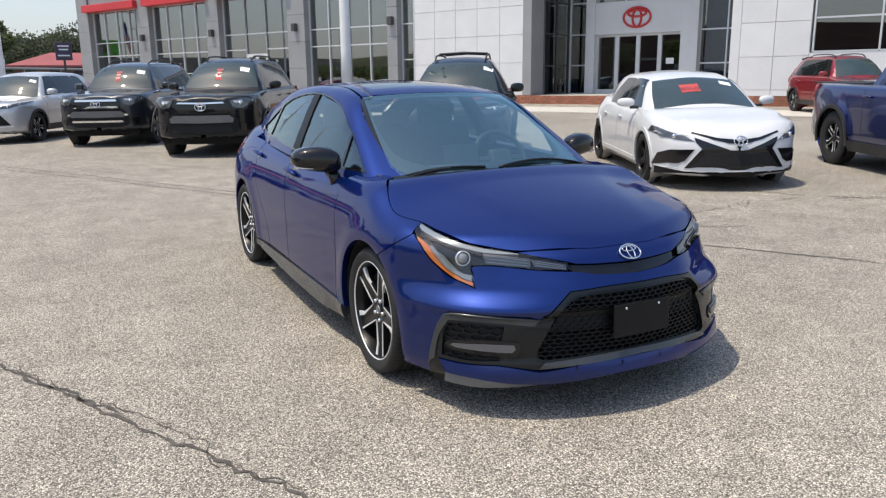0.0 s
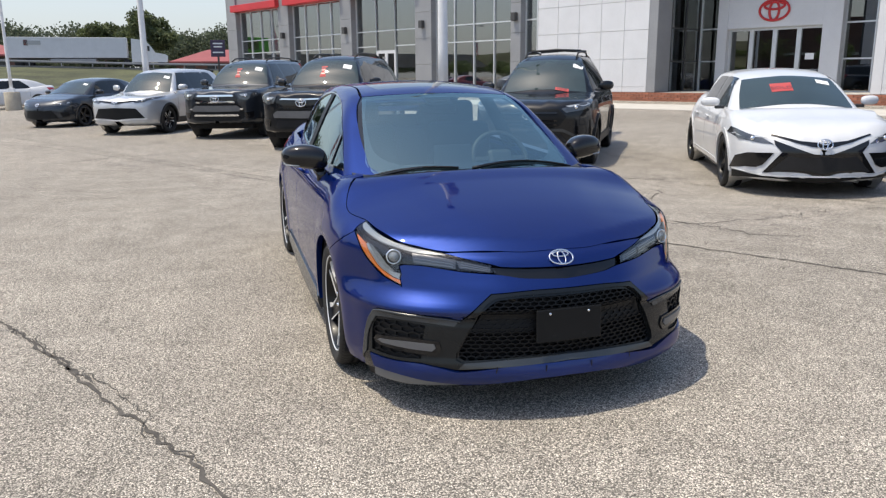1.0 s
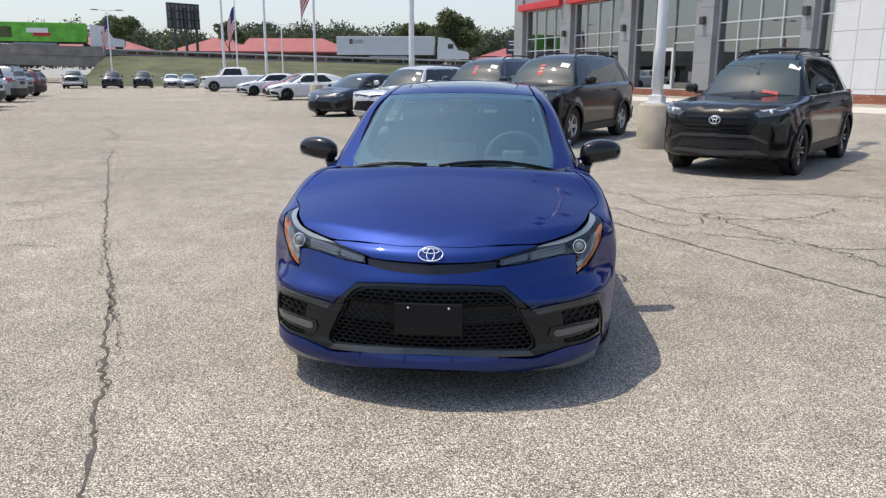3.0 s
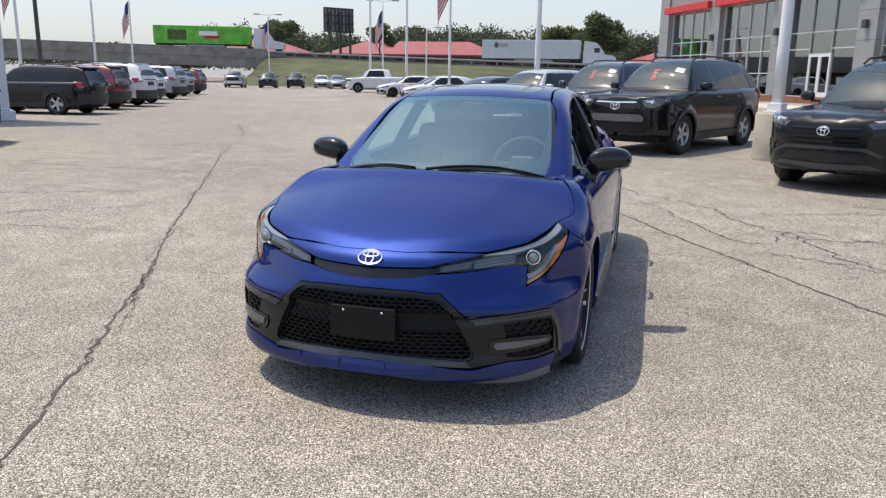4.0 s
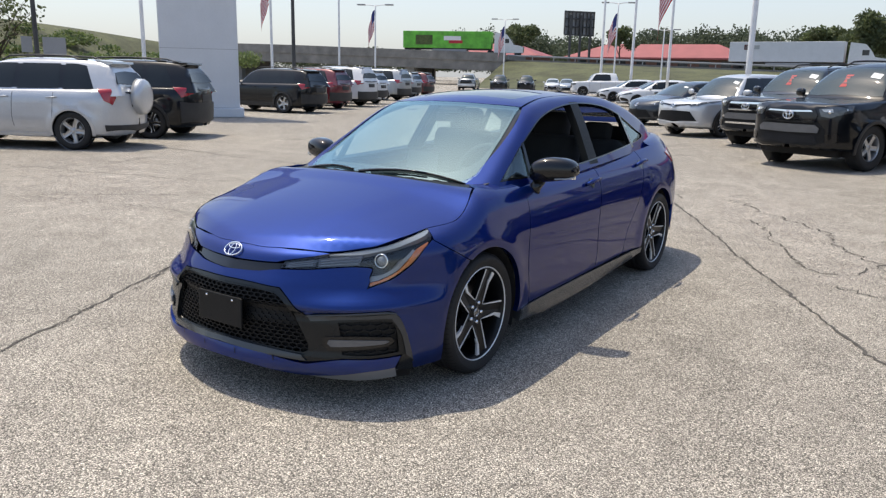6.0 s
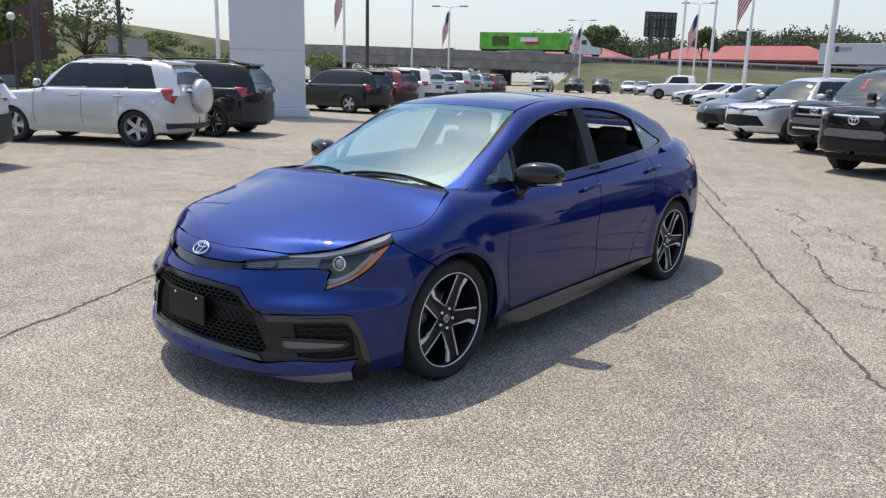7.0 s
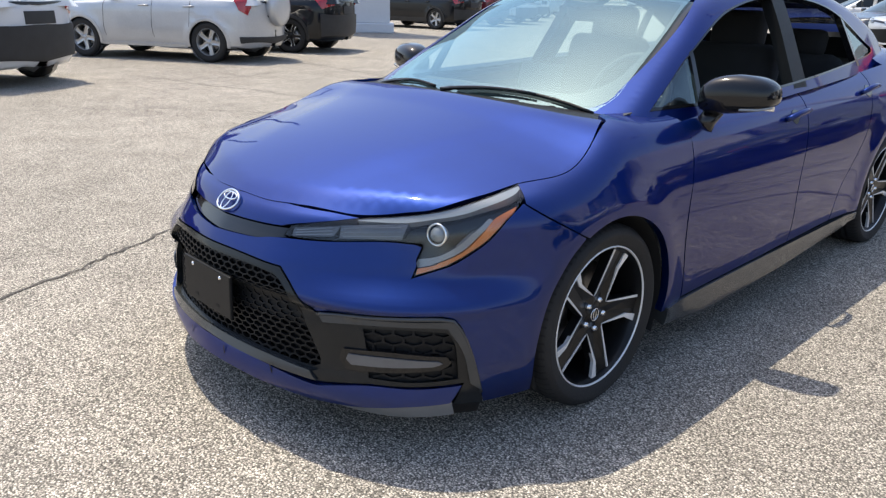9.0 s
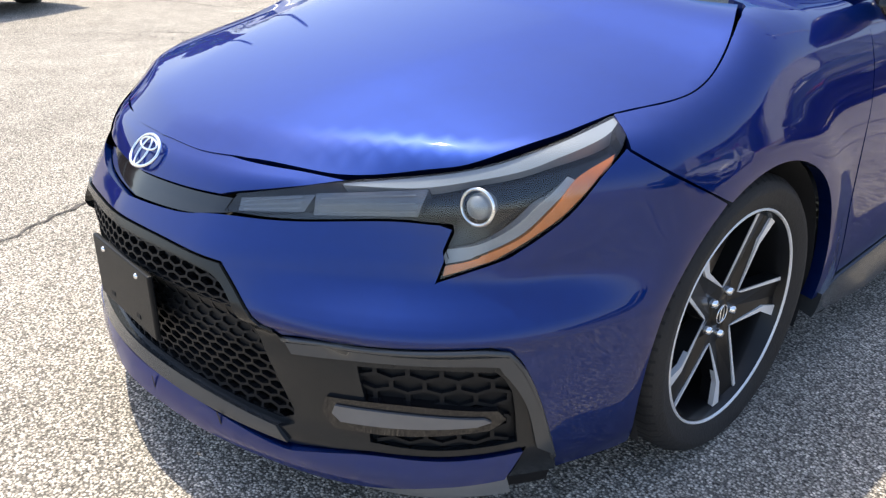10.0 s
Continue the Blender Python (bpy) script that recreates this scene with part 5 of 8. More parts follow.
# roadside sign
sg = thing("roadside_sign", "dark electronic roadside sign on a post", "sign", Matrix.Translation((-0.6, 101.0, 1.0)))
part("sign_face", box_bm(1.8, 0.3, 2.1, 0.03, (0, 0, 4.2)), DARK_SIGN, sg)
part("sign_post", box_bm(0.25, 0.25, 3.3, 0, (0, 0, 1.65)), POLE_DARK, sg)
for z, w in ((4.8, 1.2), (4.4, 1.0), (3.7, 1.3)):
    part("text_bar", box_bm(w, 0.02, 0.16, 0, (0, -0.16, z)), FLAG_WHITE, sg)


def semi(x, y, z, ang, box_mat, label, marks):
    """A long trailer with its tractor."""
    t = thing("semi_truck", label, "truck", Matrix.Translation((x, y, z)) @ pose(0, 0, 0, 0, 0, ang), "trucks on the highway")
    part("trailer_box", box_bm(15.5, 2.6, 2.85, 0.04, (0, 0, 2.65)), box_mat, t)
    part("trailer_frame", box_bm(15.3, 1.4, 0.25, 0.02, (0, 0, 1.1)), POLE_DARK, t)
    for k in range(14):
        part("side_post", box_bm(0.05, 2.62, 2.7, 0, (-7.2 + k * 1.1, 0, 2.65)), box_mat, t)
    part("side_skirt", box_bm(6.0, 2.5, 0.5, 0.02, (0.5, 0, 0.85)), GREY_METAL, t)
    prof = [(8.3, 0.6), (13.2, 0.6), (13.3, 1.5), (12.9, 1.75), (11.6, 1.95), (11.0, 2.9), (10.3, 3.7), (8.4, 3.95), (8.3, 2.0)]
    put("tractor_cab", mesh_of("tractor_cab", *prism(prof, 2.4, "y", -1.2), WHITE_PAINT, False), t)
    part("cab_window", box_bm(0.9, 2.44, 0.75, 0.05, (10.4, 0, 2.55)), CAR_GLASS_FAR, t)
    for xx in (-6.6, -5.3, 7.6, 8.9, 12.3):
        for yy in (-1.05, 1.05):
            v, f = lathe([(0.001, 0.14), (0.28, 0.14), (0.48, 0.13), (0.51, 0.1), (0.51, -0.1), (0.48, -0.13), (0.001, -0.14)], 18)
            put("tyre", mesh_of("tyre", v, f, RUBBER), t, m=Matrix.Translation((xx, yy, 0.51)) @ pose(0, 0, 0, 0, 0, 90))
    for dx, dz, w, h, mt in marks:
        part("side_mark", box_bm(w, 0.02, h, 0, (dx, -1.325, dz)), mt, t)
    return t


semi(-21.0, 119.5, 3.25, 2, WHITE_METAL, "white semi-trailer truck passing on the highway", [(-4.6, 3.3, 2.2, 0.55, GREY_PAINT), (-5.4, 3.3, 0.5, 0.75, MAROON_PAINT)])
semi(-74.5, 109.8, 4.95, 24, GREEN_SIGN, "semi-trailer truck with a bright green side print", [(1.0, 2.9, 3.0, 0.7, FLAG_WHITE), (1.6, 2.3, 2.4, 0.5, FLAG_RED), (-4, 2.6, 3.0, 1.6, LEAF_LIGHT)])


# ---------------------------------------------------------------- the blue sedan
TOP, SIDE, FRONT, AXIAL = Way("top"), Way("side"), Way("front"), Way("axial", z0=0.85)
ROUND, REAR = Way("round", y0=0.1), Way("rear", y0=2.6)


def blue_sedan():
    car = thing("sedan", "glossy metallic blue four-door sedan with black wheels, driver's windows open", "car", Matrix.Translation((-0.008, 0, 0)) @ pose(0, 0, 0, 0, 0, 0.4))
    f1, f2 = HERO.f1, HERO.f2
    fine = 0.018

    # hood: its front follows the headlights, its sides run up to the screen pillars
    brim = [(0.31, -0.778, 0.717), (0.43, -0.742, 0.715), (0.51, -0.71, 0.715), (0.61, -0.645, 0.732), (0.69, -0.586, 0.752), (0.765, -0.491, 0.783), (0.818, -0.365, 0.806)]
    flank = [tuple(q[:2] * [0.994, 1]) for q in on_body(f1, ROUND, brim)[0]]
    shoulder = [flank[-1], (0.790, -0.17), (0.765, -0.02), (0.690, 0.145)]
    hood = both(loop([(0, -0.826), (0.15, -0.815), flank[0]], flank, shoulder,
                     [(0.690, 0.145), (0.50, 0.085), (0.25, 0.062), (0, 0.055)])[:-1] + [(0, 0.055)])
    panel("hood", f1, TOP, hood, BLUE, car, step=0.028, edge=0.02)
    panel("engine_bay_liner", f1, TOP, [(x * 1.0, y * 1.0) for x, y in hood], CAVITY_SHADE, car, step=0.06, lift=-0.03, edge=0)
    # nose strip with the badge
    nose = both(loop([(0, -0.822, 0.722), (0.15, -0.803, 0.718), (0.31, -0.778, 0.714), (0.43, -0.742, 0.712), (0.50, -0.711, 0.709)],
                     [(0.50, -0.711, 0.709), (0.42, -0.77, 0.690), (0.335, -0.816, 0.672), (0.30, -0.83, 0.662)],
                     [(0.30, -0.83, 0.662), (0.20, -0.855, 0.658), (0, -0.876, 0.655)]) + [(0, -0.876, 0.655)])
    panel("nose_panel", f1, ROUND, nose, BLUE, car, step=fine, lift=-0.0025)
    strip = both(loop([(0, -0.876, 0.652), (0.20, -0.855, 0.655), (0.33, -0.82, 0.660)],
                      [(0.33, -0.82, 0.660), (0.322, -0.84, 0.637)],
                      [(0.322, -0.84, 0.637), (0.275, -0.857, 0.630), (0.20, -0.885, 0.620), (0, -0.907, 0.612)]) + [(0, -0.907, 0.612)])
    panel("grille_strip", f1, ROUND, strip, GLOSS_BLACK, car, step=fine, lift=-0.016, edge=0, label="gloss black slot between the headlights")
    # bumper cover
    arch_f = [(0.891, -0.176, 0.638), (0.886, -0.25, 0.575), (0.876, -0.31, 0.48), (0.868, -0.338, 0.38), (0.85, -0.345, 0.28), (0.838, -0.335, 0.165)]
    lamp_low = [(0.684, -0.694, 0.561), (0.72, -0.655, 0.577), (0.765, -0.597, 0.600), (0.797, -0.55, 0.632), (0.815, -0.503, 0.668), (0.831, -0.446, 0.730), (0.832, -0.385, 0.768)]
    cover = both(loop([(0, -0.907, 0.608), (0.20, -0.885, 0.616), (0.275, -0.857, 0.626), (0.335, -0.838, 0.632), (0.45, -0.793, 0.637), (0.60, -0.713, 0.653), (0.67, -0.662, 0.654)],
                      [(0.67, -0.662, 0.654), (0.689, -0.653, 0.648)], [(0.689, -0.653, 0.648), (0.680, -0.698, 0.558)], lamp_low,
                      [(0.834, -0.380, 0.763), (0.875, -0.245, 0.682), (0.891, -0.18, 0.641)], arch_f,
                      [(0.838, -0.335, 0.165), (0.815, -0.46, 0.160), (0.802, -0.500, 0.160)],
                      [(0.802, -0.500, 0.160), (0.795, -0.555, 0.35), (0.779, -0.592, 0.440), (0.755, -0.636, 0.470)],
                      [(0.755, -0.636, 0.470), (0.60, -0.776, 0.466), (0.449, -0.853, 0.445)],
                      [(0.449, -0.853, 0.445), (0.327, -0.886, 0.560)], [(0.327, -0.886, 0.560), (0.16, -0.93, 0.572), (0, -0.943, 0.575)]) + [(0, -0.943, 0.575)])
    panel("bumper_cover", f1, ROUND, cover, BLUE, car, step=fine, edge=0.016)
    # black lower mask with its openings
    grille = both(loop([(0, -0.944, 0.556), (0.20, -0.925, 0.553), (0.305, -0.90, 0.542)], [(0.305, -0.90, 0.542), (0.335, -0.892, 0.527), (0.363, -0.887, 0.500)],
                       [(0.363, -0.887, 0.500), (0.41, -0.865, 0.42), (0.466, -0.843, 0.300)], [(0.466, -0.843, 0.300), (0.466, -0.843, 0.27), (0.44, -0.85, 0.258)],
                       [(0.44, -0.85, 0.258), (0.25, -0.92, 0.270), (0, -0.949, 0.282)]) + [(0, -0.949, 0.282)])
    fog = loop([(0.583, -0.783, 0.418), (0.68, -0.70, 0.424), (0.757, -0.624, 0.418)], [(0.757, -0.624, 0.418), (0.770, -0.60, 0.38), (0.773, -0.586, 0.268)],
               [(0.773, -0.586, 0.268), (0.69, -0.69, 0.262), (0.60, -0.775, 0.268)], [(0.60, -0.775, 0.268), (0.594, -0.778, 0.35), (0.583, -0.783, 0.418)])
    fog_r = [p * np.array([-1, 1, 1]) for p in fog[::-1]]
    mask = both(loop([(0, -0.943, 0.571), (0.16, -0.93, 0.568), (0.325, -0.887, 0.556)], [(0.325, -0.887, 0.556), (0.447, -0.854, 0.441)],
                     [(0.447, -0.854, 0.441), (0.60, -0.776, 0.462), (0.753, -0.637, 0.466)], [(0.753, -0.637, 0.466), (0.776, -0.594, 0.437), (0.792, -0.557, 0.35), (0.80, -0.503, 0.160)],
                     [(0.80, -0.503, 0.160), (0.752, -0.585, 0.175)], [(0.752, -0.585, 0.175), (0.785, -0.575, 0.253)], [(0.785, -0.575, 0.253), (0.70, -0.685, 0.250), (0.60, -0.773, 0.252)],
                     [(0.60, -0.773, 0.252), (0.50, -0.825, 0.238), (0.47, -0.835, 0.232), (0.42, -0.85, 0.232)], [(0.42, -0.85, 0.232), (0.25, -0.915, 0.25), (0, -0.946, 0.260)]) + [(0, -0.946, 0.260)])
    panel("bumper_mask", f1, ROUND, mask, GREY_PLASTIC, car, holes=(grille, fog, fog_r), step=fine, lift=0.004, edge=0.045, label="dark grey satin plastic lower bumper mask")
    # near-black sheet paints the shade behind the grille net
    panel("grille_backing", f1, FRONT, [(p[0] * 1.01, p[2]) for p in grille], CAVITY_SHADE, car, step=0.05, lift=-0.075, edge=0)
    v, f = honeycomb(f1, FRONT, [(p[0], p[2]) for p in grille], 0.037, 0.023, 0.005, -0.016, 0.014)
    put("grille_mesh", mesh_of("grille_mesh", v, f, BLACK_PLASTIC, False), car, "black honeycomb grille")
    closed = both([(0, 0.478), (0.365, 0.478), (0.415, 0.385), (0, 0.385)])
    panel("grille_plate", f1, FRONT, closed, BLACK_PLASTIC, car, step=0.03, lift=-0.022, edge=0.01)
    panel("grille_rim", f1, ROUND, grille, GREY_PLASTIC, car, holes=([p * np.array([0.972, 1, 1]) + np.array([0, 0, (0.41 - p[2]) * 0.06]) for p in grille],), step=fine, lift=-0.012, edge=0.03)
    for flip in (False, True):
        panel("fog_backing", f1, ROUND, fog, BLACK_PLASTIC, car, step=0.03, lift=-0.012, edge=0, flip=flip)
        v, f = honeycomb(f1, ROUND, fog, 0.044, 0.034, 0.006, -0.003, 0.012)
        v = v * [-1, 1, 1] if flip else v
        put("fog_mesh", mesh_of("fog_mesh", v, f, BLACK_PLASTIC, False), car)
        bar = loop([(0.550, -0.806, 0.340), (0.65, -0.73, 0.341), (0.745, -0.64, 0.333)], [(0.745, -0.64, 0.333), (0.752, -0.632, 0.326), (0.735, -0.65, 0.318)],
                   [(0.735, -0.65, 0.318), (0.65, -0.73, 0.312), (0.557, -0.80, 0.308)], [(0.557, -0.80, 0.308), (0.545, -0.81, 0.323), (0.550, -0.806, 0.340)])
        panel("fog_bar", f1, ROUND, bar, TRIM_GREY, car, step=0.015, lift=0.016, edge=0.03, flip=flip, label="grey fog lamp bar")
        rim = loop([(0.535, -0.815, 0.352), (0.65, -0.73, 0.357), (0.758, -0.622, 0.345)], [(0.758, -0.622, 0.345), (0.766, -0.61, 0.326), (0.75, -0.635, 0.305)],
                   [(0.75, -0.635, 0.305), (0.65, -0.73, 0.293), (0.545, -0.808, 0.288)], [(0.545, -0.808, 0.288), (0.525, -0.82, 0.32), (0.535, -0.815, 0.352)])
        panel("fog_bar_surround", f1, ROUND, rim, GLOSS_BLACK, car, holes=(bar,), step=0.015, lift=0.011, edge=0.03, flip=flip)
    # blue lip and grey splitter
    lip = both(loop([(0, -0.946, 0.256), (0.25, -0.915, 0.246), (0.42, -0.85, 0.228), (0.47, -0.835, 0.228), (0.50, -0.825, 0.234), (0.60, -0.773, 0.248), (0.70, -0.685, 0.246), (0.778, -0.58, 0.249)],
                    [(0.778, -0.58, 0.249), (0.748, -0.60, 0.205)], [(0.748, -0.60, 0.205), (0.64, -0.70, 0.198), (0.52, -0.78, 0.186), (0.40, -0.83, 0.178)],
                    [(0.40, -0.83, 0.178), (0.2, -0.90, 0.196), (0, -0.93, 0.205)]) + [(0, -0.93, 0.205)])
    panel("bumper_lip", f1, ROUND, lip, BLUE, car, step=fine, lift=lambda q: 0.010 + 0.016 * np.clip((0.252 - q[:, 2]) / 0.05, 0, 1), edge=0.03)
    split = loop([(0.36, -0.84, 0.176), (0.52, -0.78, 0.187), (0.64, -0.70, 0.203), (0.752, -0.60, 0.218)], [(0.752, -0.60, 0.218), (0.752, -0.585, 0.160)],
                 [(0.752, -0.585, 0.160), (0.62, -0.70, 0.156), (0.36, -0.84, 0.164)], [(0.36, -0.84, 0.164), (0.36, -0.84, 0.176)])
    pair("splitter", f1, ROUND, split, SPLITTER, car, step=fine, lift=lambda q: 0.008 + 0.020 * np.clip((0.215 - q[:, 2]) / 0.05, 0, 1) * np.clip((np.abs(q[:, 0]) - 0.34) / 0.3, 0, 1), edge=0.03, label="pale grey corner splitter")
    skirt = both(loop([(0, -0.93, 0.203), (0.2, -0.90, 0.194), (0.40, -0.83, 0.172)], [(0.40, -0.83, 0.172), (0.62, -0.70, 0.155), (0.80, -0.50, 0.158)],
                      [(0.80, -0.50, 0.158), (0.78, -0.50, 0.12)], [(0.78, -0.50, 0.12), (0.4, -0.83, 0.125), (0, -0.93, 0.15)]) + [(0, -0.93, 0.15)])
    panel("under_lip", f1, ROUND, skirt, BLACK_PLASTIC, car, step=0.03, lift=-0.01, edge=0)
    for x in (-0.30, -0.10, 0.10, 0.30):
        seam("lip_joint", f1, ROUND, [(x, -0.93 + x * x * 0.45, 0.247), (x * 1.02, -0.93 + x * x * 0.45, 0.222)], 0.004, CAVITY_SHADE, car, 0.019)
    tray = prism([(-0.78, -0.40), (-0.74, -0.56), (-0.60, -0.71), (-0.38, -0.82), (0, -0.90), (0.38, -0.82), (0.60, -0.71), (0.74, -0.56), (0.78, -0.40)], 0.04, "z", 0.165)
    put("under_tray", mesh_of("under_tray", *tray, BLACK_PLASTIC, False), car)
    # raised edges of the mask; their sky sheen is painted as a lighter grey
    for sg in (1, -1):
        q, nn = on_body(f1, ROUND, curve_through([(0.452, -0.853, 0.438), (0.60, -0.776, 0.458), (0.748, -0.637, 0.462), (0.774, -0.594, 0.434), (0.790, -0.557, 0.35), (0.797, -0.505, 0.18)], 0.03), 0.004)
        put("mask_edge", mesh_of("mask_edge", *tube(q * [sg, 1, 1], 0.006, 8), SATIN_GREY), car)
    band = loop([(0.462, -0.85, 0.436), (0.60, -0.776, 0.456), (0.748, -0.637, 0.459), (0.771, -0.594, 0.432), (0.787, -0.557, 0.35), (0.792, -0.51, 0.22)], [(0.792, -0.51, 0.22), (0.783, -0.55, 0.25)],
                [(0.783, -0.55, 0.25), (0.778, -0.575, 0.35), (0.760, -0.612, 0.418), (0.742, -0.64, 0.433), (0.60, -0.776, 0.430), (0.475, -0.845, 0.418)], [(0.475, -0.845, 0.418), (0.462, -0.85, 0.436)])
    pair("mask_band", f1, ROUND, band, SATIN_GREY, car, step=fine, lift=0.010, edge=0.012, label="raised edge of the mask, lighter grey for its sky sheen")
    bar = both(loop([(0, -0.948, 0.284), (0.25, -0.92, 0.272), (0.43, -0.853, 0.259)], [(0.43, -0.853, 0.259), (0.455, -0.845, 0.236)], [(0.455, -0.845, 0.236), (0.25, -0.917, 0.246), (0, -0.946, 0.259)]) + [(0, -0.946, 0.259)])
    # lighter grey than the mask: the bar's reflected light is in its colour
    panel("grille_sill", f1, ROUND, bar, SATIN_GREY, car, step=fine, lift=lambda q: 0.006 + 0.006 * np.clip((0.284 - q[:, 2]) / 0.035, 0, 1), edge=0.02, label="bar under the grille, lighter grey for its sky sheen")
    # number plate holder
    bm = box_bm(0.30, 0.012, 0.142, 0.004)
    holder = part("plate_holder", bm, BLACK_PLASTIC, car, "blank black number plate holder", pose(0, -0.957, 0.418, -2))
    for x in (-0.089, 0.089):
        v, f = lathe([(0.0003, 0.004), (0.004, 0.0035), (0.0062, 0.001), (0.0065, -0.004)], 14, "z")
        put("plate_screw", mesh_of("plate_screw", v, f, CHROME), holder, m=pose(x, -0.0065, 0.052, 90))
        part("plate_slot", box_bm(0.018, 0.002, 0.009, 0), CAVITY_SHADE, holder, "", pose(x * 0.78, -0.0064, -0.045))
    # badge
    p, n = on_body(f1, ROUND, [(0, -0.862, 0.686)], 0.004)
    turn = Vector(n[0]).to_track_quat("Z", "Y").to_matrix().to_4x4()
    badge = thing("badge", "", "", None)
    badge.parent = car
    badge.matrix_basis = Matrix.Translation(p[0]) @ turn
    for rx, ry, cy in ((0.054, 0.036, 0.0), (0.017, 0.0315, -0.003), (0.036, 0.0125, 0.0155)):
        ring = [(rx * math.cos(a), ry * math.sin(a) + cy, 0.002 - 0.00045 * (rx * math.cos(a) / 0.02) ** 2) for a in np.linspace(0, 2 * math.pi, 40)[:-1]]
        put("badge_ring", mesh_of("badge_ring", *tube(ring, 0.0036 if rx > 0.05 else 0.0029, 8, True), CHROME), badge)
    # headlights
    lamp = loop([(0.325, -0.84, 0.638), (0.335, -0.816, 0.668)], [(0.335, -0.816, 0.668), (0.42, -0.772, 0.688), (0.51, -0.71, 0.710), (0.61, -0.645, 0.728), (0.69, -0.586, 0.748), (0.765, -0.491, 0.779), (0.823, -0.345, 0.811)],
                [(0.823, -0.345, 0.813), (0.831, -0.39, 0.772), (0.830, -0.446, 0.734), (0.813, -0.503, 0.672), (0.795, -0.55, 0.636), (0.763, -0.597, 0.604), (0.72, -0.655, 0.581), (0.686, -0.692, 0.566)],
                [(0.686, -0.692, 0.566), (0.694, -0.652, 0.644)], [(0.694, -0.652, 0.644), (0.692, -0.654, 0.657), (0.67, -0.662, 0.658)],
                [(0.67, -0.662, 0.658), (0.60, -0.713, 0.657), (0.45, -0.795, 0.641), (0.325, -0.84, 0.638)], step=0.012)
    guide = loop([(0.50, -0.715, 0.706), (0.61, -0.646, 0.726), (0.69, -0.587, 0.746), (0.765, -0.492, 0.777), (0.8225, -0.346, 0.809)], [(0.8225, -0.346, 0.809), (0.812, -0.40, 0.788), (0.775, -0.49, 0.762)],
                 [(0.775, -0.49, 0.762), (0.745, -0.535, 0.746), (0.69, -0.60, 0.729), (0.61, -0.655, 0.711), (0.50, -0.717, 0.7035)], step=0.012)
    guide_low = loop([(0.800, -0.492, 0.736), (0.812, -0.485, 0.730)], [(0.812, -0.485, 0.730), (0.800, -0.525, 0.685), (0.775, -0.575, 0.636), (0.73, -0.64, 0.602), (0.692, -0.686, 0.590)],
                     [(0.692, -0.686, 0.590), (0.694, -0.672, 0.614)], [(0.694, -0.672, 0.614), (0.73, -0.632, 0.622), (0.765, -0.585, 0.650), (0.785, -0.54, 0.69), (0.800, -0.492, 0.736)], step=0.012)
    amber = loop([(0.825, -0.405, 0.764), (0.829, -0.42, 0.748)], [(0.829, -0.42, 0.748), (0.826, -0.455, 0.723), (0.81, -0.51, 0.667), (0.79, -0.556, 0.634), (0.757, -0.604, 0.602), (0.72, -0.653, 0.583), (0.689, -0.688, 0.570)],
                 [(0.689, -0.688, 0.570), (0.691, -0.685, 0.587)], [(0.691, -0.685, 0.587), (0.73, -0.64, 0.599), (0.778, -0.573, 0.634), (0.803, -0.523, 0.685), (0.813, -0.483, 0.732), (0.825, -0.405, 0.764)], step=0.012)
    for flip in (False, True):
        sg = -1 if flip else 1
        head = new("headlight")
        head.parent = car
        head["label"] = "headlight with grey light bars, round lens and amber edge"
        panel("lamp_lens", f1, ROUND, lamp, CLEAR, head, step=fine, edge=0, flip=flip, lift=-0.0015)
        panel("lamp_housing", f1, ROUND, lamp, LAMP_BEZEL, head, step=fine, lift=-0.045, edge=-0.045, flip=flip)
        panel("light_guide", f1, ROUND, guide, DRL, head, step=fine, lift=-0.005, edge=0.03, flip=flip)
        panel("light_guide", f1, ROUND, guide_low, DRL, head, step=fine, lift=-0.010, edge=0.03, flip=flip)
        panel("amber_reflector", f1, ROUND, amber, AMBER, head, step=fine, lift=-0.006, edge=0.03, flip=flip, label="amber reflector")
        for a, b in (((0.338, -0.81), (0.468, -0.755)), ((0.468, -0.755), (0.635, -0.655))):
            def at(q, s, z0, z1):
                return (a[0] + (b[0] - a[0]) * q, a[1] + (b[1] - a[1]) * q, z0 + (z1 - z0) * s)
            zl0, zh0 = 0.643 + (a[0] - 0.345) * 0.06, 0.664 + (a[0] - 0.345) * 0.19
            zl1, zh1 = 0.646 + (b[0] - 0.345) * 0.06, 0.664 + (b[0] - 0.345) * 0.17
            cell = loop([(a[0], a[1], zl0), (a[0], a[1], zh0)], [(a[0], a[1], zh0), (b[0], b[1], zh1)], [(b[0], b[1], zh1), (b[0] - 0.02, b[1], zl1)], [(b[0] - 0.02, b[1], zl1), (a[0], a[1], zl0)], step=0.012)
            panel("light_bar", f1, ROUND, cell, REFLECTOR, head, step=fine, lift=-0.010, edge=0.03, flip=flip)
            for k in range(3):
                s = (k + 0.6) / 3.4
                seam("light_bar_rib", f1, ROUND, [(a[0] + 0.012, a[1], zl0 + (zh0 - zl0) * s), (b[0] - 0.025, b[1], zl1 + (zh1 - zl1) * s)], 0.0025, TRIM_GREY, head, -0.0075, flip)
        p, n = on_body(f1, ROUND, [(0.713, -0.615, 0.688)], -0.020)
        c, nn = Vector(p[0]) * 1, Vector(n[0])
        nn = (nn + Vector((-0.2, -0.9, 0))).normalized()
        if flip:
            c.x, nn.x = -c.x, -nn.x
        turn = Matrix.Translation(c) @ nn.to_track_quat("Z", "Y").to_matrix().to_4x4()
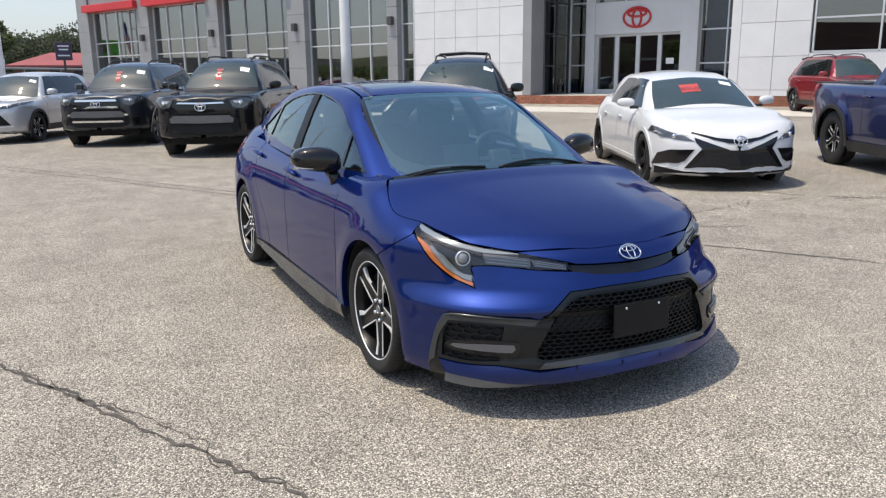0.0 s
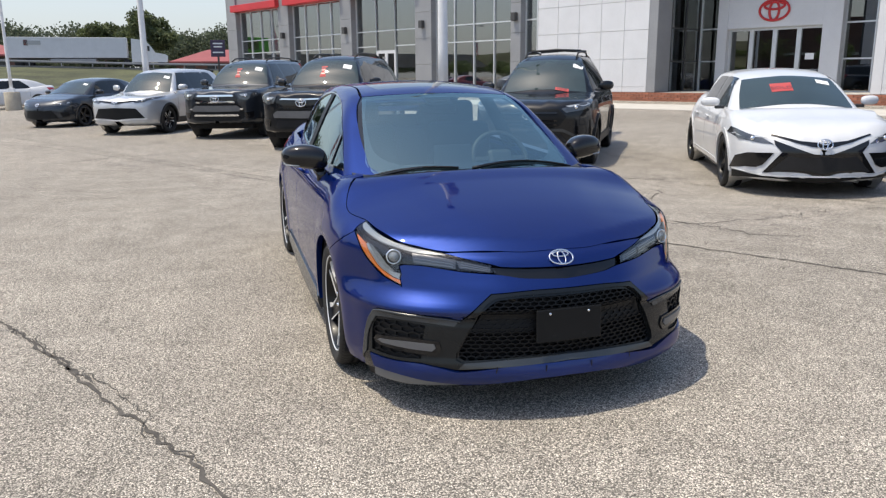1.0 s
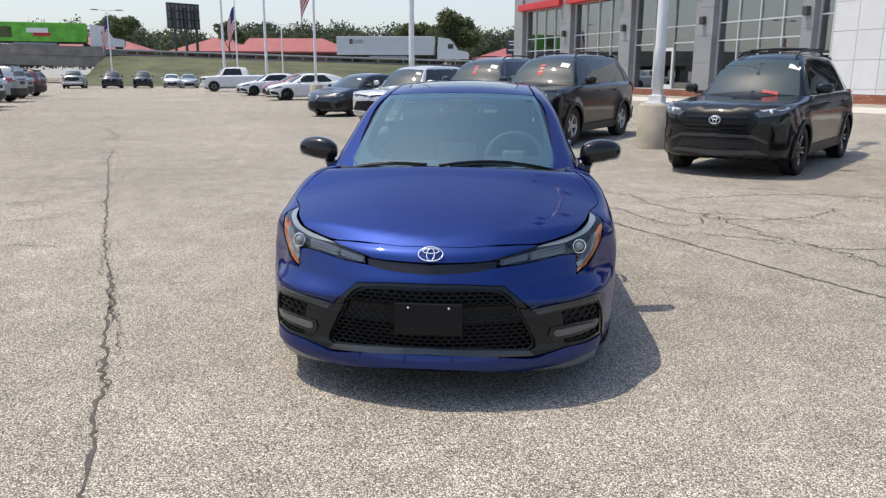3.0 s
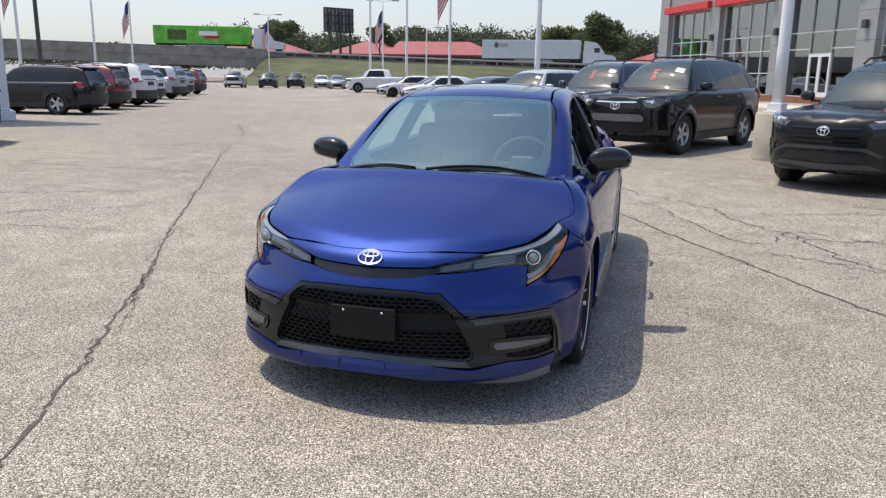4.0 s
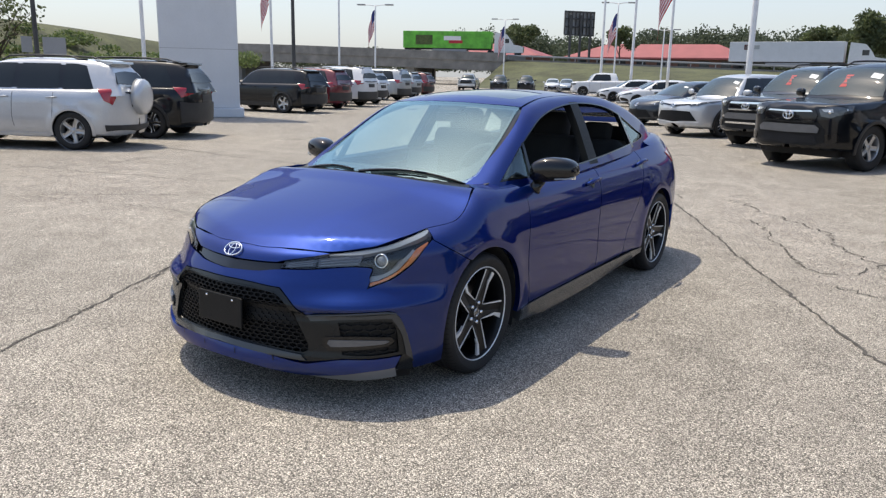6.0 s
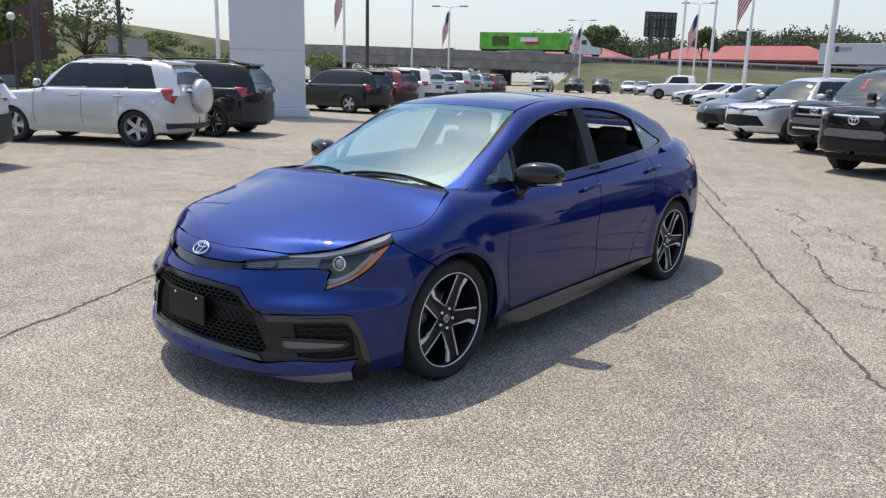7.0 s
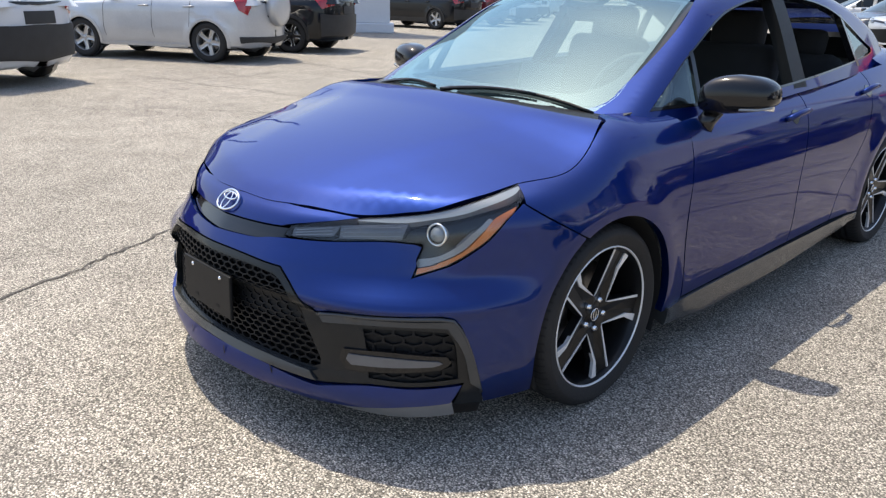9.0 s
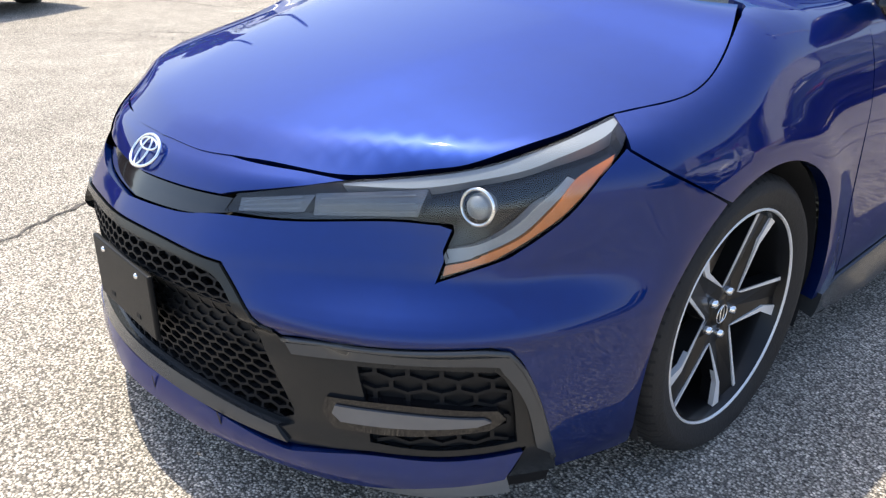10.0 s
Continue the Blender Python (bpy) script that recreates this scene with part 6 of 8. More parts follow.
        put("projector_lens", mesh_of("projector_lens", *lathe([(0.0004, 0.016), (0.010, 0.0145), (0.018, 0.010), (0.023, 0.003), (0.024, -0.02)], 28, "z"), GLASS_BALL), head, m=turn)
        ring = [(0.0305 * math.cos(a), 0.0305 * math.sin(a), 0.006) for a in np.linspace(0, 2 * math.pi, 32)[:-1]]
        put("projector_ring", mesh_of("projector_ring", *tube(ring, 0.0034, 8, True), CHROME), head, m=turn)
    # fender
    ridge = [tuple(q) for q in on_body(f1, TOP, curve_through(shoulder, 0.05) + [np.array(shoulder[-1])])[0] + np.array([0.0012, 0.0, -0.0015])]
    fender = loop(ridge, [ridge[-1], (0.69, 0.22, 0.942), (0.70, 0.42, 0.932)], [(0.70, 0.42, 0.932), (0.745, 0.487, 0.915), (0.846, 0.482, 0.81), (0.886, 0.445, 0.58), (0.877, 0.482, 0.32), (0.868, 0.492, 0.245)],
                  [(0.868, 0.492, 0.245), (0.868, 0.345, 0.245)], [(0.88, y, z) for y, z in arc(0, 0.318, 0.352, -12, 116, 18)],
                  [(0.88, -0.154, 0.634), (0.891, -0.176, 0.6425), (0.875, -0.243, 0.680), (0.834, -0.379, 0.759)], [(0.834, -0.379, 0.759), ridge[0]])
    pair("fender", f1, Way("around", y0=0.1), fender, BLUE, car, step=0.024, edge=0.03)
    # doors
    front_door = loop([(0.505, 0.908), (1.0, 0.925), (1.552, 0.942)], [(1.552, 0.942), (1.535, 0.85), (1.455, 0.60), (1.468, 0.38), (1.455, 0.272)], [(1.455, 0.272), (0.500, 0.262)],
                      [(0.500, 0.262), (0.490, 0.32), (0.453, 0.58), (0.490, 0.81), (0.505, 0.908)])
    rear_door = loop([(1.560, 0.942), (2.0, 0.958), (2.43, 0.975)], [(2.43, 0.975), (2.40, 0.88), (2.26, 0.68), (2.12, 0.54), (2.02, 0.43), (1.965, 0.277)], [(1.965, 0.277), (1.463, 0.272)],
                     [(1.463, 0.272), (1.476, 0.38), (1.463, 0.60), (1.543, 0.85), (1.560, 0.942)])
    quarter = loop([(2.438, 0.972), (2.8, 0.992), (3.15, 1.004), (3.40, 0.985)], [(3.40, 0.985), (3.43, 0.75), (3.40, 0.56)], [(3.40, 0.56), (3.20, 0.53)] , [(3.10, 0.50)] + [], [(2.70 + 0.355 * math.cos(a), 0.318 + 0.355 * math.sin(a)) for a in np.linspace(0.55, math.pi + 0.15, 22)],
                   [(2.338, 0.262), (1.973, 0.277)], [(1.973, 0.277), (2.028, 0.43), (2.128, 0.54), (2.268, 0.68), (2.408, 0.88), (2.438, 0.975)])
    for flip in (False, True):
        d = new("front_door")
        d.parent = car
        panel("door_skin", f1, SIDE, front_door, BLUE, d, step=0.035, flip=flip, edge=0.02)
        panel("door_card", f1, SIDE, front_door, INTERIOR, d, step=0.07, flip=flip, lift=-0.07, edge=0)
        handle(d, f1, 1.40, 0.845, flip)
        d = new("rear_door")
        d.parent = car
        panel("door_skin", f1, SIDE, rear_door, BLUE, d, step=0.035, flip=flip, edge=0.02)
        panel("door_card", f1, SIDE, rear_door, INTERIOR, d, step=0.07, flip=flip, lift=-0.07, edge=0)
        handle(d, f1, 2.36, 0.885, flip)
        panel("rear_quarter", f1, SIDE, quarter, BLUE, car, step=0.035, flip=flip, edge=0.03)
        # spear crease low on the doors, sill
        sill = loop([(0.37, 0.255), (0.50, 0.256), (1.2, 0.262), (2.33, 0.258)], [(2.33, 0.258), (2.33, 0.215)], [(2.33, 0.222), (1.2, 0.192), (0.38, 0.182)], [(0.38, 0.182), (0.37, 0.255)])
        panel("sill", f1, SIDE, sill, SATIN_GREY, car, step=0.03, lift=lambda q: 0.010 + 0.035 * np.clip((0.245 - q[:, 2]) / 0.05, 0, 1) * np.clip((q[:, 1] - 0.36) / 0.3, 0, 1) * np.clip((2.34 - q[:, 1]) / 0.2, 0, 1), edge=0.05, flip=flip, label="dark grey side skirt")
    # tail
    tail = both(loop([(0, 3.66, 0.95), (0.5, 3.6, 0.955), (0.70, 3.45, 0.96)], [(0.70, 3.45, 0.96), (0.84, 3.41, 0.75), (0.85, 3.40, 0.56), (0.86, 3.15, 0.50)], [(0.86, 3.15, 0.50), (0.85, 3.05, 0.30)],
                     [(0.85, 3.05, 0.30), (0.75, 3.4, 0.22), (0, 3.6, 0.22)]) + [(0, 3.6, 0.22)])
    panel("rear_bumper", f1, REAR, tail, BLUE, car, step=0.05, edge=0.02)
    tail_lamp = loop([(0.825, 3.10, 0.925), (0.72, 3.42, 0.95), (0.45, 3.60, 0.925)], [(0.45, 3.60, 0.925), (0.45, 3.60, 0.845)], [(0.45, 3.60, 0.845), (0.76, 3.45, 0.81), (0.845, 3.22, 0.845)], [(0.845, 3.22, 0.845), (0.825, 3.10, 0.925)])
    pair("tail_lamp", f1, REAR, tail_lamp, RED_LENS, car, step=0.03, lift=0.006, edge=0.02, label="red tail lamp")
    deck = both(loop([(0, 3.13), (0.45, 3.09), (0.56, 2.98), (0.64, 2.82)], [(0.64, 2.82), (0.70, 2.80), (0.745, 3.1), (0.745, 3.35), (0.68, 3.5), (0.5, 3.58), (0, 3.64)]) + [(0, 3.64)])
    panel("boot_lid", f1, TOP, deck, BLUE, car, step=0.04, edge=0.03, lift=-0.003)
    # cabin
    roof = both(loop([(0, 0.935), (0.25, 0.962), (0.478, 1.035)], [(0.478, 1.035), (0.45, 1.35), (0.462, 1.75), (0.465, 2.15), (0.47, 2.5)], [(0.47, 2.5), (0.25, 2.58), (0, 2.61)]) + [(0, 2.61)])
    hatch = both(loop([(0, 1.12), (0.30, 1.14), (0.36, 1.17)], [(0.36, 1.17), (0.375, 1.35), (0.36, 1.55)], [(0.36, 1.55), (0.30, 1.57), (0, 1.58)]) + [(0, 1.58)])
    panel("roof_skin", f2, TOP, roof, BLUE, car, step=0.04, holes=(hatch,), edge=0.02)
    panel("sunroof", f2, TOP, [p * np.array([0.985, 1]) + np.array([0, (1.35 - p[1]) * 0.025]) for p in hatch], GLOSS_BLACK, car, step=0.05, lift=-0.002, edge=0.01, label="dark glass sunroof")
    panel("headliner", f2, TOP, roof, INTERIOR, car, step=0.08, lift=-0.03, edge=0)
    screen = both(loop([(0, 0.135), (0.35, 0.175), (0.60, 0.27)], [(0.60, 0.27), (0.625, 0.36), (0.60, 0.45), (0.545, 0.76), (0.487, 1.025)], [(0.487, 1.025), (0.25, 0.955), (0, 0.928)]) + [(0, 0.928)])
    tight = both(loop([(0, 0.135), (0.35, 0.175), (0.575, 0.265)], [(0.575, 0.265), (0.594, 0.36), (0.582, 0.45), (0.533, 0.76), (0.480, 1.022)], [(0.480, 1.022), (0.25, 0.955), (0, 0.928)]) + [(0, 0.928)])
    inner = both(loop([(0, 0.205), (0.35, 0.245), (0.47, 0.325)], [(0.47, 0.325), (0.515, 0.40), (0.535, 0.50), (0.515, 0.76), (0.462, 0.985)], [(0.462, 0.985), (0.25, 0.915), (0, 0.885)]) + [(0, 0.885)])
    w = new("windscreen")
    w.parent = car
    panel("pane", f2, TOP, tight, WINDSCREEN, w, step=0.05, edge=0.004)
    panel("black_border", f2, TOP, [(p[0] * 1.03, p[1]) for p in screen], GLOSS_BLACK, w, holes=(inner,), step=0.04, lift=-0.010, edge=0)
    back = both(loop([(0, 2.63), (0.25, 2.60), (0.46, 2.53)], [(0.46, 2.53), (0.50, 2.8), (0.53, 3.08)], [(0.53, 3.08), (0.3, 3.19), (0, 3.22)]) + [(0, 3.22)])
    panel("rear_window", f2, TOP, back, PRIVACY, car, step=0.06, edge=0.004)
    panel("rear_border", f2, TOP, both([(0, 2.46), (0.46, 2.42), (0.48, 2.68), (0.25, 2.76), (0, 2.79)]), GLOSS_BLACK, car, step=0.06, lift=-0.014, edge=0)
    panel("rear_border", f2, TOP, both([(0, 3.10), (0.49, 3.0), (0.54, 3.10), (0.3, 3.22), (0, 3.25)]), GLOSS_BLACK, car, step=0.06, lift=-0.014, edge=0)
    dlo = loop([(0.712, 0.40, 0.942), (0.685, 0.56, 1.03), (0.648, 0.74, 1.125), (0.59, 1.10, 1.275), (0.550, 1.54, 1.335), (0.548, 2.0, 1.325), (0.562, 2.34, 1.262), (0.585, 2.72, 1.11), (0.59, 2.86, 1.065)],
               [(0.59, 2.86, 1.065), (0.63, 2.80, 1.045), (0.68, 2.4, 1.02), (0.74, 1.6, 0.974), (0.752, 0.9, 0.945), (0.712, 0.40, 0.942)])
    brow = [tuple(q) for q in on_body(f2, TOP, [(0.490, 1.03), (0.462, 1.35), (0.473, 1.75), (0.476, 2.15), (0.48, 2.5)])[0]]
    haunch = [tuple(q) for q in on_body(f2, TOP, [(0.48, 2.5), (0.512, 2.8), (0.545, 3.08)])[0]]
    shell = loop([(0.640, 0.215, 0.945), (0.635, 0.33, 0.98), (0.61, 0.45, 1.04), (0.553, 0.76, 1.185), brow[0]], brow, haunch,
                 [haunch[-1], (0.60, 3.16, 1.05), (0.66, 3.10, 0.99)], [(0.66, 3.10, 0.99), (0.72, 2.4, 0.965), (0.755, 1.6, 0.935), (0.765, 0.8, 0.900), (0.715, 0.35, 0.905)], [(0.715, 0.35, 0.905), (0.68, 0.20, 0.90)], [(0.68, 0.20, 0.90), (0.640, 0.215, 0.945)])
    pair("cabin_side", f2, AXIAL, shell, BLUE, car, holes=(dlo,), step=0.02, edge=0.03)
    rubber = [(p - np.array([0, 1.5, 0])) * np.array([1, 0.985, 1]) + np.array([0, 1.5, (1.13 - p[2]) * 0.06]) for p in dlo]
    pair("window_trim", f2, AXIAL, dlo, GLOSS_BLACK, car, holes=(rubber,), step=0.03, lift=0.002, edge=0.03)
    b_post = [(0.74, 1.50, 0.95), (0.56, 1.575, 1.36), (0.56, 1.70, 1.36), (0.74, 1.635, 0.95)]
    pair("centre_pillar", f2, AXIAL, loop(*[[b_post[i], b_post[(i + 1) % 4]] for i in range(4)]), BLACK_PLASTIC, car, step=0.03, lift=0.001, edge=0.05)
    quarter_bar = [(0.70, 2.42, 1.0), (0.57, 2.395, 1.262), (0.57, 2.43, 1.25), (0.70, 2.465, 1.0)]
    pair("window_bar", f2, AXIAL, loop(*[[quarter_bar[i], quarter_bar[(i + 1) % 4]] for i in range(4)]), GLOSS_BLACK, car, step=0.03, lift=0.001, edge=0.03)
    corner_bar = [(0.75, 0.685, 0.93), (0.655, 0.735, 1.13), (0.655, 0.76, 1.14), (0.75, 0.715, 0.93)]
    pair("window_bar", f2, AXIAL, loop(*[[corner_bar[i], corner_bar[(i + 1) % 4]] for i in range(4)]), GLOSS_BLACK, car, step=0.03, lift=0.001, edge=0.03)
    fixed = loop([(0.705, 2.46, 1.01), (0.57, 2.43, 1.245)], [(0.57, 2.43, 1.245), (0.585, 2.72, 1.10), (0.60, 2.84, 1.06)], [(0.60, 2.84, 1.06), (0.66, 2.46, 1.01)])
    corner = loop([(0.712, 0.41, 0.945), (0.65, 0.735, 1.12)], [(0.65, 0.735, 1.12), (0.752, 0.69, 0.94)], [(0.752, 0.69, 0.94), (0.712, 0.41, 0.945)])
    pair("quarter_window", f2, AXIAL, fixed, SIDE_GLASS, car, step=0.05, lift=-0.006, edge=0)
    pair("corner_window", f2, AXIAL, corner, SIDE_GLASS, car, step=0.05, lift=-0.006, edge=0)
    front_pane = loop([(0.752, 0.71, 0.94), (0.65, 0.755, 1.12), (0.60, 1.05, 1.255), (0.555, 1.54, 1.33)], [(0.555, 1.54, 1.33), (0.742, 1.5, 0.955)], [(0.742, 1.5, 0.955), (0.752, 0.71, 0.94)])
    rear_pane = loop([(0.735, 1.62, 0.975), (0.555, 1.68, 1.33)], [(0.555, 1.68, 1.33), (0.552, 2.0, 1.32), (0.566, 2.40, 1.25)], [(0.566, 2.40, 1.25), (0.69, 2.44, 1.01)], [(0.69, 2.44, 1.01), (0.735, 1.62, 0.975)])
    for o in (front_pane, rear_pane):
        panel("side_window", f2, AXIAL, o, SIDE_GLASS, car, step=0.06, lift=-0.006, edge=0, flip=True)
    # cowl, wipers
    cowl = both(loop([(0, 0.05), (0.25, 0.058), (0.50, 0.08), (0.68, 0.14)], [(0.68, 0.14), (0.68, 0.24), (0.62, 0.33)], [(0.62, 0.33), (0.35, 0.22), (0, 0.18)]) + [(0, 0.18)])
    panel("cowl", lambda x, y, z: np.minimum(f1(x, y, z), f2(x, y, z)) + 0.012, TOP, cowl, BLACK_PLASTIC, car, step=0.04, edge=0)
    for x0, x1, y0, y1 in ((0.0, 0.58, 0.150, 0.250), (-0.60, -0.13, 0.245, 0.152)):
        ts = np.linspace(0, 1, 12)
        pts = [(x0 + (x1 - x0) * t, y0 + (y1 - y0) * t + 0.012 * math.sin(math.pi * t)) for t in ts]
        p, n = on_body(f2, TOP, pts, 0.007)
        put("wiper_blade", mesh_of("wiper_blade", *tube(p, 0.0065, 8), BLACK_PLASTIC), car)
        p2, n = on_body(f2, TOP, [(x - 0.06 * (1 - t), y - 0.025 * (1 - t)) for (x, y), t in zip(pts, ts)][:8], 0.016)
        put("wiper_arm", mesh_of("wiper_arm", *tube(p2, 0.008, 8, radii=[0.010 - 0.0008 * i for i in range(8)]), GLOSS_BLACK), car)
    # mirrors
    for sg in (1, -1):
        mirror(car, sg)
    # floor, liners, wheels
    # floor and wheel liners carry their shade as near-black colour
    part("floor_pan", box_bm(1.36, 3.9, 0.12, 0.03, (0, 1.35, 0.23)), CAVITY_SHADE, car)
    # added wider slab: shuts out sunlit ground beside the floor, so the shadow closes
    part("floor_side", box_bm(1.66, 1.86, 0.08, 0.02, (0, 1.35, 0.225)), CAVITY_SHADE, car)
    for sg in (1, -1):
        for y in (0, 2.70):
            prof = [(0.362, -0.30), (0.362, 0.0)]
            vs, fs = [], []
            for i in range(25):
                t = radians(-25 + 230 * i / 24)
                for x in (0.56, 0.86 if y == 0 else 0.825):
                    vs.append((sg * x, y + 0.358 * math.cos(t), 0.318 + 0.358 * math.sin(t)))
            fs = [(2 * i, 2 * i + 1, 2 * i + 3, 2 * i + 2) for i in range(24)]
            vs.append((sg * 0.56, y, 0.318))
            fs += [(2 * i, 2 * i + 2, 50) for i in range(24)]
            put("wheel_liner", mesh_of("wheel_liner", vs, fs, CAVITY_SHADE), car)
            wheel(car, (sg * (0.762 if y == 0 else 0.75), y, 0.316), 0.317, 0.246, 0.215, sg, hero=True)
    # cabin inside
    dash = prism([(0.20, 0.60), (0.22, 0.925), (0.45, 0.955), (0.62, 0.93), (0.70, 0.86), (0.66, 0.60)], 1.36, "x", -0.68)
    ob = put("dashboard", mesh_of("dashboard", *dash, INTERIOR, False), car)
    part("screen_display", box_bm(0.24, 0.02, 0.13, 0.008), GLOSS_BLACK, car, "", pose(0, 0.66, 0.98, -12))
    for x in (0.36, -0.36):
        seat(car, x, 1.30)
    part("rear_bench", box_bm(1.2, 0.5, 0.2, 0.06, (0, 2.1, 0.48)), FABRIC, car, smooth=True)
    part("rear_backrest", box_bm(1.2, 0.16, 0.55, 0.06), FABRIC, car, "", pose(0, 2.42, 0.78, -20), smooth=True)
    for x in (-0.38, 0.38):
        part("rear_headrest", box_bm(0.24, 0.09, 0.15, 0.04), FABRIC, car, "", pose(x, 2.50, 1.10, -15), smooth=True)
    # added dark board, no car part: blocks the bright view out of the rear
    part("shelf_back", box_bm(1.02, 0.02, 0.17, 0.004, (0, 3.07, 1.03)), CAVITY_SHADE, car)
    part("parcel_shelf", box_bm(1.15, 0.6, 0.03, 0.01, (0, 2.85, 0.98)), INTERIOR, car)
    ring = [(0.18 * math.cos(a), 0.18 * math.sin(a), 0) for a in np.linspace(0, 2 * math.pi, 36)[:-1]]
    sw = put("steering_wheel", mesh_of("steering_wheel", *tube(ring, 0.016, 8, True), INTERIOR), car, m=pose(0.36, 0.80, 0.93, 62))
    part("wheel_boss", box_bm(0.17, 0.13, 0.05, 0.03), INTERIOR, sw)
    part("wheel_spoke", box_bm(0.34, 0.035, 0.02, 0.008), INTERIOR, sw)
    part("rear_view_mirror", box_bm(0.24, 0.03, 0.065, 0.012), GLOSS_BLACK, car, "", pose(0, 0.98, 1.245, 10))
    part("camera_housing", box_bm(0.16, 0.13, 0.035, 0.015), INTERIOR, car, "", pose(0, 0.99, 1.305, 22))
    part("windscreen_label", box_bm(0.075, 0.001, 0.012), TRIM_GREY, car, "", pose(-0.33, 0.99, 1.28, -62))
    return car


GLASS_BALL = mat("projector_glass", (0.25, 0.26, 0.26), 0.05, 0.2, coat=1.0, vary=0.1, scale=60)


def handle(door, f1, y, z, flip):
    """A bar handle over a shallow cup."""
    sg = -1 if flip else 1
    p, n = on_body(f1, SIDE, [(y - 0.10, z - 0.003), (y - 0.085, z), (y - 0.03, z + 0.006), (y + 0.04, z + 0.010), (y + 0.10, z + 0.012), (y + 0.115, z + 0.012)], 0.0)
    lifts = np.array([0.0, 0.022, 0.034, 0.036, 0.026, 0.0])
    p = (p + n * lifts[:, None]) * [sg, 1, 1]
    put("door_handle", mesh_of("door_handle", *tube(p, 0.013, 10, radii=[0.010, 0.013, 0.014, 0.014, 0.013, 0.010]), BLUE), door)
    cup = loop([(y - 0.05, z), (y, z + 0.03), (y + 0.06, z + 0.01), (y, z - 0.03), (y - 0.05, z)])
    panel("handle_cup", f1, SIDE, cup, GLOSS_BLACK, door, step=0.02, lift=0.0012, edge=0, flip=flip)


def mirror(car, sg):
    m = new("door_mirror")
    m.parent = car
    m["label"] = "gloss black door mirror with a clear turn lamp"
    bm = bmesh.new()
    bmesh.ops.create_uvsphere(bm, u_segments=32, v_segments=18, radius=1)
    for v in bm.verts:
        x, y, z = v.co
        e = lambda a, q: math.copysign(abs(a) ** q, a)
        x, y, z = e(x, 0.72), e(y, 0.7), e(z, 0.72)
        if y > 0.55:
            y = 0.55 + (y - 0.55) * 0.1
        thin = 1 - 0.18 * x
        low = 0.052 if z < 0 else 0.088 - 0.016 * max(0.0, -x)
        v.co = ((0.892 + 0.128 * x) * sg, 0.70 + 0.085 * y + 0.035 * x, 0.985 + low * z * thin + 0.010 * x)
    if sg < 0:
        bmesh.ops.reverse_faces(bm, faces=bm.faces)
    part("mirror_shell", bm, GLOSS_BLACK, m, smooth=True)
    bm = box_bm(0.20, 0.004, 0.085, 0.0015)
    part("mirror_glass", bm, CHROME, m, "", pose(0.895 * sg, 0.753, 0.985, 0, 0, 13 * sg))
    v, f = tube([(0.79 * sg, 0.645, 0.872), (0.80 * sg, 0.66, 0.90), (0.82 * sg, 0.68, 0.94)], 0.03, 10, radii=[0.042, 0.034, 0.034])
    put("mirror_foot", mesh_of("mirror_foot", v, f, GLOSS_BLACK), m)
    v, f = tube([(0.93 * sg, 0.625, 0.955), (0.985 * sg, 0.655, 0.958), (1.012 * sg, 0.705, 0.965)], 0.0045, 8)
    put("turn_lamp", mesh_of("turn_lamp", v, f, DRL), m)


def seat(car, x, y):
    s = new("front_seat")
    s.parent = car
    s["label"] = "dark fabric front seat with headrest"
    part("cushion", box_bm(0.50, 0.52, 0.16, 0.06, (x, y, 0.50), 3), FABRIC, s, smooth=True)
    part("backrest", box_bm(0.48, 0.15, 0.62, 0.06, (0, 0, 0), 3), FABRIC, s, "", pose(x, y + 0.32, 0.82, -16), smooth=True)
    part("headrest", box_bm(0.27, 0.10, 0.19, 0.045, (0, 0, 0), 3), FABRIC, s, "", pose(x, y + 0.43, 1.18, -10), smooth=True)


hero = blue_sedan()


# ---------------------------------------------------------------- parked vehicles
BACK = Way("back")
CAR_GLASS = mat("dark_car_glass", (0.010, 0.013, 0.014), 0.03, vary=0.1, scale=2, spec=0.45)
# grey-green base: the sky's reflection in parked windscreens is painted into the colour
SKY_TINTED_GLASS = mat("sky_tinted_car_glass", (0.028, 0.045, 0.047), 0.03, vary=0.25, scale=1.6, coat=0.3, spec=0.55)
HEAD_LENS = mat("clear_lamp_unit", (0.075, 0.08, 0.086), 0.10, 0.4, vary=0.35, scale=14, coat=1.0)
CLADDING = mat("black_cladding", (0.018, 0.0185, 0.02), 0.55, vary=0.2, scale=6)
LAMP_STRIP = mat("bright_lamp_strip", (0.42, 0.44, 0.46), 0.2, 0.2, vary=0.2, scale=30, coat=0.8)
TAG_RED = mat("orange_red_card", (0.42, 0.055, 0.055), 0.7, vary=0.05)
TAG_WHITE = mat("white_sticker", (0.78, 0.79, 0.80), 0.6, vary=0.05)


